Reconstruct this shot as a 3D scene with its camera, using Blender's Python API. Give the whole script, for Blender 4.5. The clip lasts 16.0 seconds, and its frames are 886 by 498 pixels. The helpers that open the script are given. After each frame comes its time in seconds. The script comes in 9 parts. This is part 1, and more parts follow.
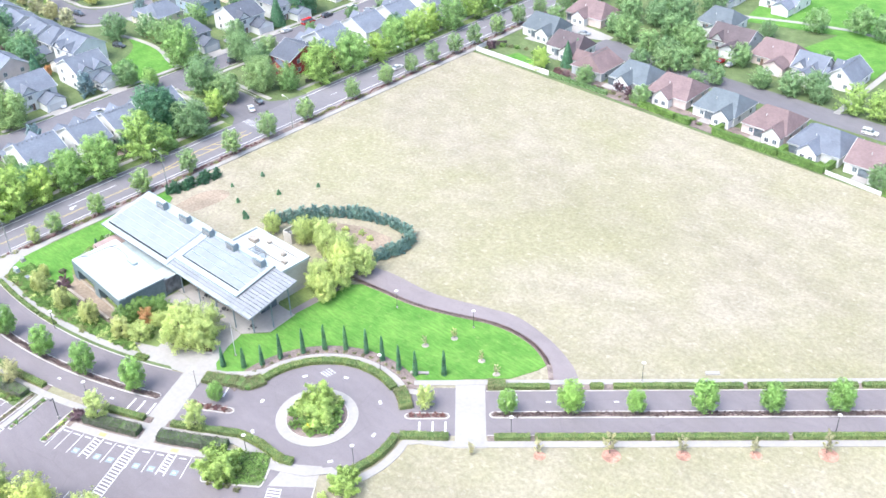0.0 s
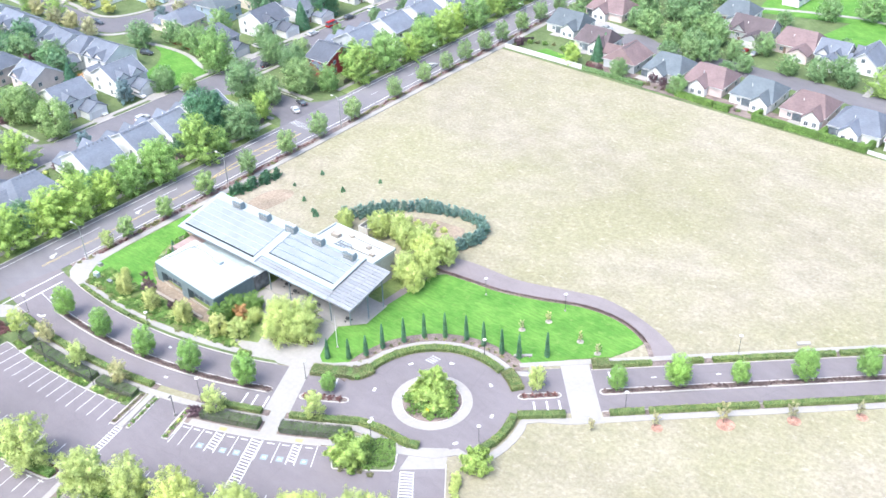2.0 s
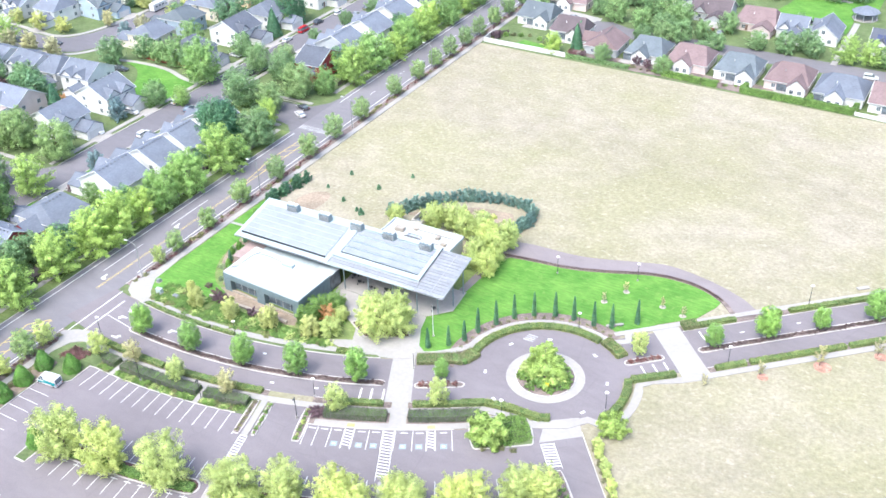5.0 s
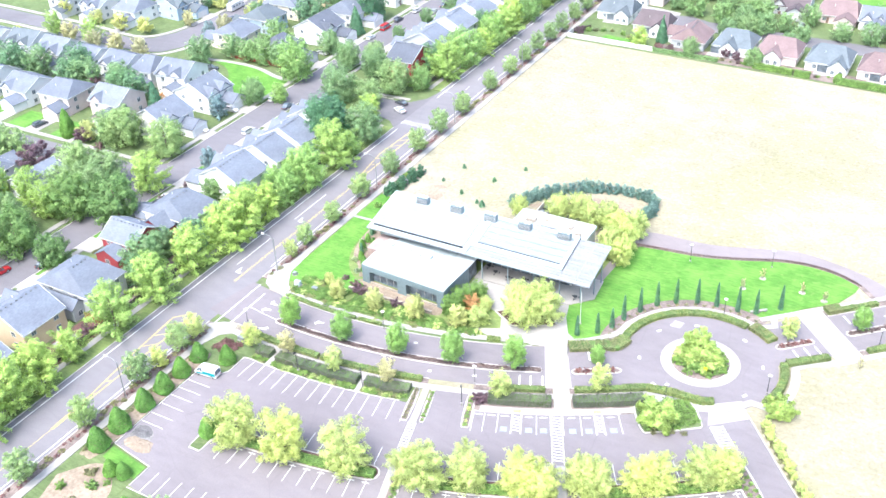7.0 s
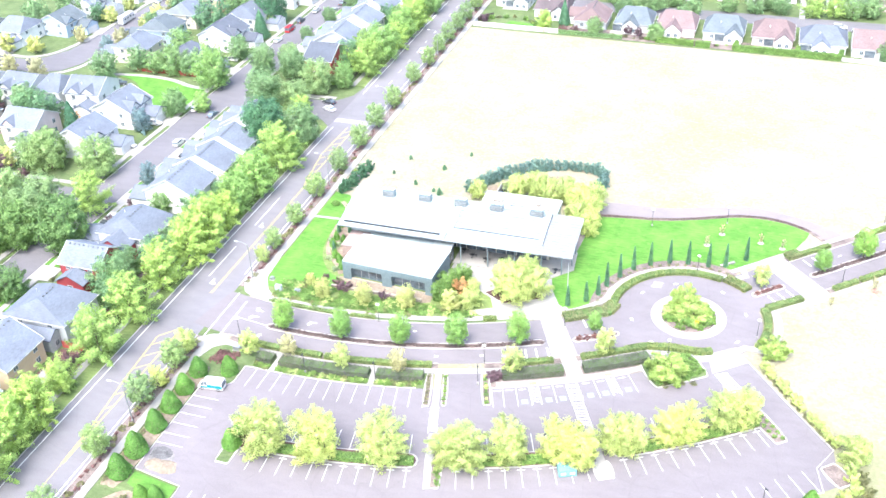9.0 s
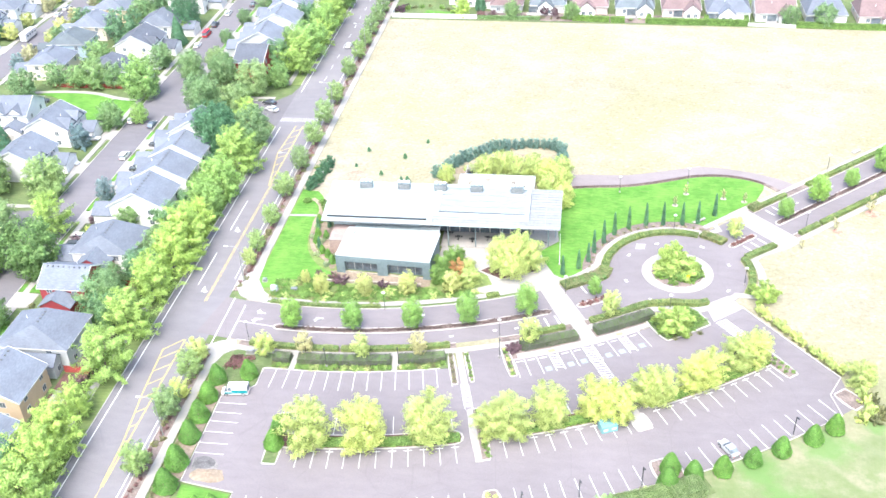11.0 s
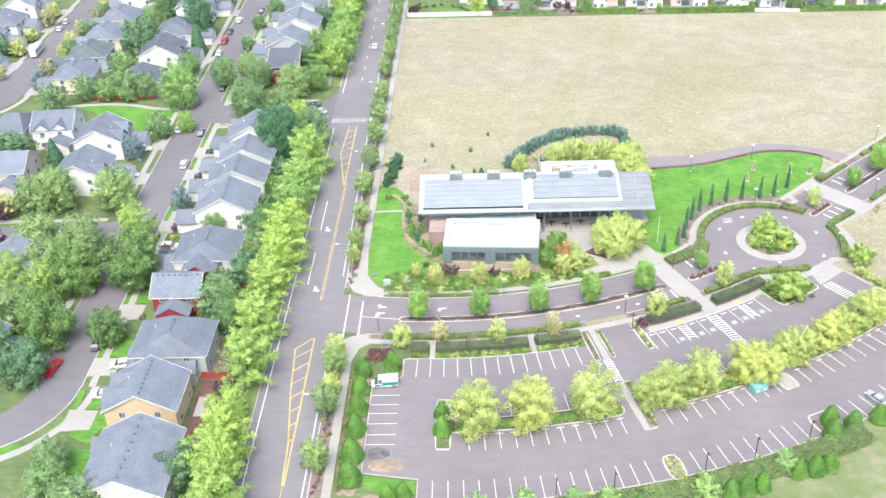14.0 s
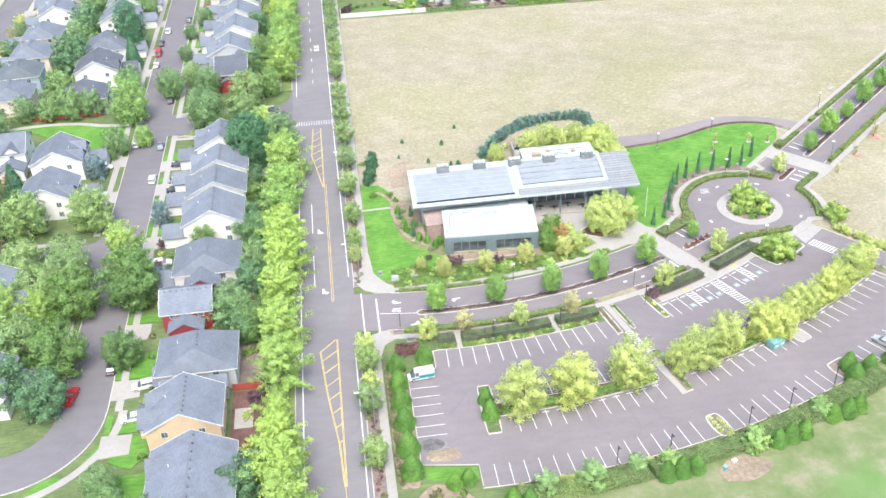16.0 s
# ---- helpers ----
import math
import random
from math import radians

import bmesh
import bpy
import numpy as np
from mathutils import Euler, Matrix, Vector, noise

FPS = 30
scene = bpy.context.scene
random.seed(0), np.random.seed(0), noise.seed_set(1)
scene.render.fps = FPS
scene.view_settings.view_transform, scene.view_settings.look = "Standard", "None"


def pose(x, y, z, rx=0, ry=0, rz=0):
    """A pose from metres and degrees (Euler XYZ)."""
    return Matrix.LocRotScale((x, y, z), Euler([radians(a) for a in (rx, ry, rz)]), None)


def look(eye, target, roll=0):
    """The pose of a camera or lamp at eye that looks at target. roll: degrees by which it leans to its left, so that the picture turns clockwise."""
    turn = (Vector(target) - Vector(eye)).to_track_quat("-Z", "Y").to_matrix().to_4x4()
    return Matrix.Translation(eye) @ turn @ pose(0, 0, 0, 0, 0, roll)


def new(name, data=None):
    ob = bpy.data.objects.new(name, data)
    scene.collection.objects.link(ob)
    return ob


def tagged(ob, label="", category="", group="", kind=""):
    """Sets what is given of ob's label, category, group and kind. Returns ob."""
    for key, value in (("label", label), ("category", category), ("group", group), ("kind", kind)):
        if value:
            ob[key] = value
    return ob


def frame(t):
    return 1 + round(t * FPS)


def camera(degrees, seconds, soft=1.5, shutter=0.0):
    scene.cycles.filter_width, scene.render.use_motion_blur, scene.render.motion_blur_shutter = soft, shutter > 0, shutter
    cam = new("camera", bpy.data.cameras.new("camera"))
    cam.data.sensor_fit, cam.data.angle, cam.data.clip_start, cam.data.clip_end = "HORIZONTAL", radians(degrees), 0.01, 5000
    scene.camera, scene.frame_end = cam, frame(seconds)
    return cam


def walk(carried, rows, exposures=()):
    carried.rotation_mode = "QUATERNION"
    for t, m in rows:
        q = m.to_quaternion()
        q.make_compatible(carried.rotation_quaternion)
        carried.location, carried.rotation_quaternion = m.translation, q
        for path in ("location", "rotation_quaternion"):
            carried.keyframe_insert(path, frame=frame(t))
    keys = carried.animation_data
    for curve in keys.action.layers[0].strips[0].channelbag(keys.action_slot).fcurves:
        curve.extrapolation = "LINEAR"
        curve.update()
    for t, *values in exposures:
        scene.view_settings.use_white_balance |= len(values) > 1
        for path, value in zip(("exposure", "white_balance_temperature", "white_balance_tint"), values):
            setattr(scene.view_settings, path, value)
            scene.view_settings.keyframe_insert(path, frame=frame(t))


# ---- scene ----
cam = camera(48.4, 16.0, soft=1.52)
PATH = [
    (0, (190.952, -176.500, 130.178), (168.012, -152.420, 107.958), -1.6),
    (0.5, (186.471, -182.953, 130.140), (163.551, -158.793, 107.960), -1.5),
    (1, (181.760, -189.296, 130.120), (158.800, -165.136, 108.000), -1.7),
    (1.5, (176.888, -195.407, 130.127), (153.908, -171.187, 108.087), -1.7),
    (2, (171.869, -201.306, 130.134), (150.429, -175.726, 108.114), -1.8),
    (2.5, (166.745, -206.901, 130.128), (145.265, -181.301, 108.148), -1.8),
    (3, (161.439, -212.292, 130.096), (140.559, -186.172, 108.136), -1.7),
    (3.5, (155.547, -217.613, 130.050), (137.147, -189.772, 108.010), -1.8),
    (5.8, (126.820, -240.653, 129.625), (109.960, -211.733, 107.725), -2.0),
    (6, (124.250, -242.546, 129.612), (107.389, -213.646, 107.712), -2.2),
    (6.5, (117.668, -247.021, 129.545), (100.808, -218.061, 107.705), -2.2),
    (7, (110.980, -251.391, 129.467), (94.020, -222.451, 107.667), -2.4),
    (7.5, (104.313, -255.612, 129.399), (87.373, -226.652, 107.619), -2.4),
    (8, (97.709, -259.726, 129.366), (84.629, -228.946, 107.425), -2.4),
    (8.5, (91.269, -263.602, 129.355), (78.109, -232.822, 107.455), -2.6),
    (9, (84.953, -267.175, 129.391), (73.673, -235.715, 107.411), -2.6),
    (9.2, (82.245, -268.469, 129.414), (71.985, -236.709, 107.374), -2.9),
    (11.3, (52.324, -280.651, 130.365), (47.524, -247.791, 108.065), -2.8),
    (11.5, (49.397, -281.656, 130.397), (45.377, -248.696, 108.117), -2.7),
    (12, (41.883, -283.779, 130.503), (40.203, -250.659, 108.123), -2.7),
    (12.5, (34.119, -285.596, 130.631), (34.739, -252.456, 108.231), -2.5),
    (13, (26.038, -287.102, 130.780), (27.558, -254.022, 108.340), -2.6),
    (13.5, (18.123, -288.187, 130.891), (16.203, -254.987, 108.651), -2.8),
    (14, (10.310, -289.017, 131.035), (8.570, -255.817, 108.795), -2.8),
    (14.5, (2.295, -289.648, 131.198), (4.675, -256.608, 108.798), -2.6),
    (15, (-5.571, -290.110, 131.338), (-3.231, -257.030, 108.958), -2.7),
    (15.5, (-13.035, -290.411, 131.461), (-10.715, -257.310, 109.101), -2.8),
    (16, (-20.107, -290.675, 131.540), (-16.667, -257.695, 109.160), -2.8),
]
EXPOSURES = [(0.0, 1.86, 5850, 6), (3.7, 1.86, 5850, 6), (6.0, 1.88, 5900, 6), (6.5, 1.98, 5900, 6), (7.0, 2.22, 5900, 6), (8.0, 2.40, 5900, 6), (9.2, 2.36, 5950, 6), (11.3, 2.15, 6120, 5), (12.0, 1.96, 6150, 4), (13.0, 1.63, 6200, 4), (14.0, 1.70, 6250, 4), (16.0, 1.70, 6250, 4)]
walk(cam, [(t, look(eye, target, roll)) for t, eye, target, roll in PATH], EXPOSURES)

# ---- light ----
SUN_ELEV, SUN_AZ = 60.0, 184.0          # degrees; azimuth clockwise from +y
world = bpy.data.worlds.new("world")
scene.world = world
world.use_nodes = True
wn = world.node_tree.nodes
sky = wn.new("ShaderNodeTexSky")
sky.sky_type = "NISHITA"
sky.sun_disc = False
sky.sun_elevation, sky.sun_rotation = radians(SUN_ELEV), radians(SUN_AZ)
sky.air_density, sky.dust_density, sky.ozone_density = 1.0, 5.0, 1.0
wn["Background"].inputs[1].default_value = 0.15
world.node_tree.links.new(sky.outputs[0], wn["Background"].inputs[0])
sun_data = bpy.data.lights.new("sun", "SUN")
sun_data.energy, sun_data.angle, sun_data.color = 0.86, radians(30), (1.0, 0.95, 0.88)
sun = new("sun", sun_data)
sd = Vector((math.sin(radians(SUN_AZ)) * math.cos(radians(SUN_ELEV)), math.cos(radians(SUN_AZ)) * math.cos(radians(SUN_ELEV)), math.sin(radians(SUN_ELEV))))
sun.matrix_world = look(sd * 400, (0, 0, 0))


# ---- materials ----
def shader(name, rough=0.8, metal=0.0, spec=0.3):
    m = bpy.data.materials.new(name)
    m.use_nodes = True
    b = m.node_tree.nodes["Principled BSDF"]
    b.inputs["Roughness"].default_value = rough
    b.inputs["Metallic"].default_value = metal
    b.inputs["Specular IOR Level"].default_value = spec
    return m, m.node_tree.nodes, m.node_tree.links, b


def noise_tex(nt, links, coord, scale, detail=4.0, rough=0.55, stretch=None):
    n = nt.new("ShaderNodeTexNoise")
    n.inputs["Scale"].default_value = scale
    n.inputs["Detail"].default_value = detail
    n.inputs["Roughness"].default_value = rough
    if stretch:
        mp = nt.new("ShaderNodeMapping")
        mp.inputs["Scale"].default_value = stretch[:3]
        mp.inputs["Rotation"].default_value = (0, 0, radians(stretch[3]))
        links.new(coord, mp.inputs[0])
        coord = mp.outputs[0]
    links.new(coord, n.inputs["Vector"])
    return n.outputs["Fac"]


def ramp(nt, links, fac, stops):
    r = nt.new("ShaderNodeValToRGB")
    while len(r.color_ramp.elements) < len(stops):
        r.color_ramp.elements.new(0.5)
    for e, (p, c) in zip(r.color_ramp.elements, stops):
        e.position, e.color = p, (*c, 1)
    links.new(fac, r.inputs[0])
    return r.outputs[0]


def mixc(nt, links, fac, a, b, mode="MIX"):
    m = nt.new("ShaderNodeMix")
    m.data_type, m.blend_type = "RGBA", mode
    if isinstance(fac, float):
        m.inputs[0].default_value = fac
    else:
        links.new(fac, m.inputs[0])
    for v, i in ((a, 6), (b, 7)):
        if isinstance(v, tuple):
            m.inputs[i].default_value = (*v, 1)
        else:
            links.new(v, m.inputs[i])
    return m.outputs[2]


def bump(nt, links, b, height, strength, dist):
    n = nt.new("ShaderNodeBump")
    n.inputs["Strength"].default_value, n.inputs["Distance"].default_value = strength, dist
    links.new(height, n.inputs["Height"])
    links.new(n.outputs[0], b.inputs["Normal"])


def tone(c, k):
    return tuple(min(0.95, v * k) for v in c)


def surface(name, c, rough=0.8, metal=0.0, spec=0.3, big=0.05, small=2.0, amount=0.25, bumps=0.0, local=False, vary=0.0, stretch=None):
    """A plain surface with stains at one scale and grain at another."""
    m, nt, links, b = shader(name, rough, metal, spec)
    if local:
        coord = nt.new("ShaderNodeTexCoord").outputs["Object"]
    else:
        coord = nt.new("ShaderNodeNewGeometry").outputs["Position"]
    f1 = noise_tex(nt, links, coord, big, 3)
    f2 = noise_tex(nt, links, coord, small, 4, 0.6, stretch)
    c1 = ramp(nt, links, f1, [(0.3, tone(c, 1 - amount)), (0.7, tone(c, 1 + amount))])
    c2 = ramp(nt, links, f2, [(0.25, (0.5 - amount * 0.8,) * 3), (0.75, (0.5 + amount * 0.8,) * 3)])
    out = mixc(nt, links, 0.8, c1, c2, "OVERLAY")
    if vary:
        oi = nt.new("ShaderNodeObjectInfo")
        v = ramp(nt, links, oi.outputs["Random"], [(0.0, (0.5 - vary,) * 3), (1.0, (0.5 + vary,) * 3)])
        out = mixc(nt, links, 1.0, out, v, "OVERLAY")
    links.new(out, b.inputs["Base Color"])
    if bumps:
        bump(nt, links, b, f2, 0.5, bumps)
    return m


def leafy(name, a, c, dark=0.7, trans=0.34):
    """Foliage: each leaf and each plant a little different in colour, with light coming through."""
    m, nt, links, b = shader(name, 0.55, 0.0, 0.26)
    geo = nt.new("ShaderNodeNewGeometry")
    oi = nt.new("ShaderNodeObjectInfo")
    tc = nt.new("ShaderNodeTexCoord").outputs["Object"]
    clump = noise_tex(nt, links, tc, 0.55, 3, 0.6)
    mean = tuple(0.5 * (p + q) for p, q in zip(a, c))
    soft = [tuple(0.5 * (p + q) for p, q in zip(v, mean)) for v in (tone(a, 0.5 + 0.5 * dark), a, c)]
    col = ramp(nt, links, geo.outputs["Random Per Island"], [(0.0, soft[0]), (0.4, soft[1]), (1.0, soft[2])])
    # clump tones reach dark, painting a crown's inner shade into the leaf colour
    cl = ramp(nt, links, clump, [(0.3, (0.28,) * 3), (0.5, (0.47,) * 3), (0.7, (0.66,) * 3)])
    col = mixc(nt, links, 0.9, col, cl, "OVERLAY")
    each = ramp(nt, links, oi.outputs["Random"], [(0.0, (0.43, 0.44, 0.46)), (0.5, (0.5, 0.5, 0.5)), (1.0, (0.57, 0.555, 0.48))])
    col = mixc(nt, links, 0.9, col, each, "OVERLAY")
    links.new(col, b.inputs["Base Color"])
    t = nt.new("ShaderNodeBsdfTranslucent")
    links.new(col, t.inputs[0])
    mx = nt.new("ShaderNodeMixShader")
    mx.inputs[0].default_value = trans + 0.08
    links.new(b.outputs[0], mx.inputs[1])
    links.new(t.outputs[0], mx.inputs[2])
    links.new(mx.outputs[0], nt["Material Output"].inputs[0])
    return m


def asphalt(name, c, patch=0.18):
    m, nt, links, b = shader(name, 0.9, 0, 0.25)
    p = nt.new("ShaderNodeNewGeometry").outputs["Position"]
    base = ramp(nt, links, noise_tex(nt, links, p, 0.035, 4), [(0.3, tone(c, 1 - patch)), (0.7, tone(c, 1 + patch))])
    streak = ramp(nt, links, noise_tex(nt, links, p, 0.4, 6, 0.6, (0.5, 1.4, 1, 30)), [(0.3, (0.465,) * 3), (0.7, (0.535,) * 3)])
    grain = ramp(nt, links, noise_tex(nt, links, p, 6.0, 3, 0.7), [(0.3, (0.44,) * 3), (0.7, (0.56,) * 3)])
    col = mixc(nt, links, 0.9, base, streak, "OVERLAY")
    col = mixc(nt, links, 0.9, col, grain, "OVERLAY")
    crack = nt.new("ShaderNodeTexVoronoi")
    crack.feature = "DISTANCE_TO_EDGE"
    crack.inputs["Scale"].default_value = 0.09
    links.new(p, crack.inputs["Vector"])
    line = ramp(nt, links, crack.outputs["Distance"], [(0.0, (0.455,) * 3), (0.012, (0.5,) * 3)])
    col = mixc(nt, links, 0.8, col, line, "OVERLAY")
    links.new(col, b.inputs["Base Color"])
    bump(nt, links, b, grain, 0.3, 0.02)
    return m


def field_grass():
    """Mown dry grass: straw, greener drifts, pale dry tufts in drawn-out flecks; greener towards the watered south."""
    m, nt, links, b = shader("dry_grass", 0.95, 0, 0.1)
    p = nt.new("ShaderNodeNewGeometry").outputs["Position"]
    straw = ramp(nt, links, noise_tex(nt, links, p, 0.12, 8, 0.66, (1, 1.3, 1, 20)), [(0.25, (0.194, 0.173, 0.129)), (0.5, (0.247, 0.222, 0.172)), (0.75, (0.298, 0.268, 0.214))])
    green = ramp(nt, links, noise_tex(nt, links, p, 0.5, 6, 0.68), [(0.3, (0.172, 0.165, 0.092)), (0.7, (0.238, 0.226, 0.140))])
    drift = ramp(nt, links, noise_tex(nt, links, p, 0.020, 7, 0.66), [(0.40, (0, 0, 0)), (0.62, (0.75,) * 3)])
    col = mixc(nt, links, drift, straw, green)
    fleck = ramp(nt, links, noise_tex(nt, links, p, 0.5, 5, 0.65, (0.85, 1.35, 1, -25)), [(0.57, (0, 0, 0)), (0.68, (0.42,) * 3)])
    col = mixc(nt, links, fleck, col, (0.351, 0.323, 0.268))
    speck = ramp(nt, links, noise_tex(nt, links, p, 1.1, 5, 0.75), [(0.32, (0.38,) * 3), (0.5, (0.5,) * 3), (0.68, (0.61,) * 3)])
    col = mixc(nt, links, 0.9, col, speck, "OVERLAY")
    grey = ramp(nt, links, noise_tex(nt, links, p, 0.09, 7, 0.72, (0.8, 1.3, 1, 15)), [(0.60, (0, 0, 0)), (0.74, (0.35,) * 3)])
    col = mixc(nt, links, grey, col, (0.185, 0.155, 0.132))
    broad = ramp(nt, links, noise_tex(nt, links, p, 0.013, 6, 0.6, (0.6, 1.4, 1, 12)), [(0.32, (0.455,) * 3), (0.68, (0.55,) * 3)])
    col = mixc(nt, links, 0.9, col, broad, "OVERLAY")
    # the lush south
    sep = nt.new("ShaderNodeSeparateXYZ")
    links.new(p, sep.inputs[0])
    ma = nt.new("ShaderNodeMath")
    ma.operation = "MULTIPLY_ADD"
    links.new(noise_tex(nt, links, p, 0.05, 5, 0.6), ma.inputs[0])
    ma.inputs[1].default_value = 60.0
    links.new(sep.outputs[1], ma.inputs[2])
    mr = nt.new("ShaderNodeMapRange")
    mr.inputs["From Min"].default_value, mr.inputs["From Max"].default_value = -92.0, -122.0
    links.new(ma.outputs[0], mr.inputs["Value"])
    lush = ramp(nt, links, noise_tex(nt, links, p, 0.16, 5, 0.65), [(0.3, (0.098, 0.140, 0.055)), (0.5, (0.140, 0.167, 0.082)), (0.66, (0.212, 0.204, 0.138))])
    col = mixc(nt, links, mr.outputs[0], col, lush)
    for cx, cy, reach in ((88.2, -152.0, 5.2), (100.8, -145.2, 5.6), (110.4, -139.3, 2.6), (93.0, -160.0, 6.0), (62.0, -184.0, 9.0)):
        vd = nt.new("ShaderNodeVectorMath")
        vd.operation = "DISTANCE"
        links.new(p, vd.inputs[0])
        vd.inputs[1].default_value = (cx, cy, 0.0)
        wob = nt.new("ShaderNodeMath")
        wob.operation = "MULTIPLY_ADD"
        links.new(noise_tex(nt, links, p, 0.25, 5, 0.65), wob.inputs[0])
        wob.inputs[1].default_value = reach * 1.6
        links.new(vd.outputs["Value"], wob.inputs[2])
        spot = nt.new("ShaderNodeMapRange")
        spot.inputs["From Min"].default_value, spot.inputs["From Max"].default_value = reach * 1.75, reach * 1.2
        spot.inputs["To Max"].default_value = 0.75
        links.new(wob.outputs[0], spot.inputs["Value"])
        col = mixc(nt, links, spot.outputs[0], col, (0.105, 0.185, 0.060))
    links.new(col, b.inputs["Base Color"])
    bump(nt, links, b, noise_tex(nt, links, p, 3.0, 4), 0.6, 0.15)
    return m


def lawn_grass(name, a, c):
    m, nt, links, b = shader(name, 0.9, 0, 0.15)
    p = nt.new("ShaderNodeNewGeometry").outputs["Position"]
    col = ramp(nt, links, noise_tex(nt, links, p, 0.18, 5, 0.6), [(0.3, a), (0.7, c)])
    st = ramp(nt, links, noise_tex(nt, links, p, 0.9, 4, 0.6, (0.5, 2.2, 1, 8)), [(0.3, (0.38,) * 3), (0.7, (0.60,) * 3)])
    col = mixc(nt, links, 0.9, col, st, "OVERLAY")
    dry = ramp(nt, links, noise_tex(nt, links, p, 0.7, 6, 0.7), [(0.56, (0, 0, 0)), (0.74, (0.5,) * 3)])
    col = mixc(nt, links, dry, col, tuple(v * q for v, q in zip(c, (1.75, 1.18, 1.9))))
    fine = ramp(nt, links, noise_tex(nt, links, p, 7.0, 3), [(0.3, (0.42,) * 3), (0.7, (0.58,) * 3)])
    col = mixc(nt, links, 0.8, col, fine, "OVERLAY")
    links.new(col, b.inputs["Base Color"])
    bump(nt, links, b, fine, 0.5, 0.05)
    return m


def glassy(name, c):
    m, nt, links, b = shader(name, 0.08, 0.0, 0.8)
    p = nt.new("ShaderNodeNewGeometry").outputs["Position"]
    col = ramp(nt, links, noise_tex(nt, links, p, 0.6, 2), [(0.3, tone(c, 0.6)), (0.7, tone(c, 1.5))])
    links.new(col, b.inputs["Base Color"])
    return m


M_FIELD = field_grass()
M_LAWN = lawn_grass("irrigated_lawn", (0.060, 0.153, 0.025), (0.115, 0.230, 0.046))
M_YARD = lawn_grass("garden_grass", (0.070, 0.100, 0.042), (0.122, 0.158, 0.068))
M_COVER = lawn_grass("ground_cover_green", (0.10, 0.135, 0.05), (0.17, 0.22, 0.075))
M_ASPH = asphalt("lot_asphalt", (0.155, 0.139, 0.149), 0.10)
M_ROAD = asphalt("road_asphalt", (0.152, 0.144, 0.157), 0.12)
M_STREET = asphalt("street_asphalt", (0.128, 0.121, 0.133), 0.14)
M_PATH = asphalt("path_asphalt", (0.178, 0.155, 0.160), 0.12)
M_CONC = surface("concrete", (0.268, 0.254, 0.243), 0.85, big=0.15, small=1.2, amount=0.06, bumps=0.005)
M_RUST = surface("reddish_mulch", (0.330, 0.185, 0.140), 0.95, big=0.9, small=6, amount=0.35, bumps=0.3)
M_CHIPS = surface("pale_wood_chips", (0.300, 0.270, 0.235), 0.95, big=0.8, small=9, amount=0.3, bumps=0.4)
M_KERB = surface("kerb_concrete", (0.358, 0.338, 0.325), 0.85, big=0.2, small=2, amount=0.12)
M_WORN = surface("worn_white_paint", (0.300, 0.300, 0.300), 0.8, big=0.5, small=2.5, amount=0.3)
M_PAINT = surface("white_paint", (0.520, 0.520, 0.520), 0.7, big=0.3, small=3, amount=0.12)
M_YELLOW = surface("yellow_paint", (0.430, 0.335, 0.125), 0.7, big=0.3, small=3, amount=0.15)
M_BLUEP = surface("blue_paint", (0.200, 0.250, 0.265), 0.7, big=0.3, small=3, amount=0.15)
M_MULCH = surface("bark_mulch", (0.160, 0.128, 0.118), 0.95, big=0.3, small=3, amount=0.35, bumps=0.03)
M_REDBARK = surface("red_bark_mulch", (0.105, 0.058, 0.054), 0.95, big=0.25, small=3, amount=0.35, bumps=0.03)
M_GRAVEL = surface("dark_gravel", (0.105, 0.102, 0.105), 0.95, big=0.6, small=4, amount=0.4, bumps=0.02)
M_SOIL = surface("bare_soil", (0.215, 0.172, 0.132), 0.95, big=0.15, small=1.5, amount=0.25, bumps=0.03)
M_BARK = surface("bark", (0.16, 0.13, 0.10), 0.9, big=1, small=8, amount=0.3, local=True)
M_WHITE = surface("white_paintwork", (0.481, 0.481, 0.474), 0.6, big=0.4, small=3, amount=0.06)
M_DARKMETAL = surface("dark_metal", (0.06, 0.065, 0.07), 0.5, 0.6, big=0.5, small=4, amount=0.2)
M_GALV = surface("galvanised_steel", (0.338, 0.345, 0.351), 0.45, 0.7, big=0.5, small=4, amount=0.12)
M_GLASS = glassy("window_glass", (0.10, 0.12, 0.14))
L_MID = leafy("leaf_mid_green", (0.215, 0.370, 0.090), (0.365, 0.560, 0.172), 0.7, 0.26)
L_DEEP = leafy("leaf_deep_green", (0.113, 0.224, 0.110), (0.276, 0.431, 0.236))
L_BIG = leafy("leaf_garden_green", (0.170, 0.290, 0.125), (0.360, 0.495, 0.240))
L_LIME = leafy("leaf_lime", (0.415, 0.480, 0.155), (0.625, 0.690, 0.270), 0.7, 0.22)
L_YELL = leafy("leaf_yellow_green", (0.407, 0.487, 0.156), (0.627, 0.694, 0.288), 0.7, 0.22)
L_GOLD = leafy("leaf_golden", (0.480, 0.510, 0.185), (0.680, 0.700, 0.315), 0.7)
L_HEDGE = leafy("leaf_hedge", (0.132, 0.240, 0.055), (0.285, 0.425, 0.122), 0.7, 0.26)
L_OLIVE = leafy("leaf_olive_lime", (0.297, 0.413, 0.098), (0.484, 0.616, 0.190), 0.7, 0.22)
L_BLUE = leafy("needle_blue_green", (0.150, 0.263, 0.231), (0.280, 0.419, 0.385), trans=0.35)
L_DARK = leafy("needle_dark_green", (0.090, 0.205, 0.118), (0.165, 0.320, 0.180), trans=0.35)
L_CONE = leafy("needle_bright_green", (0.100, 0.225, 0.046), (0.205, 0.380, 0.086), trans=0.3)
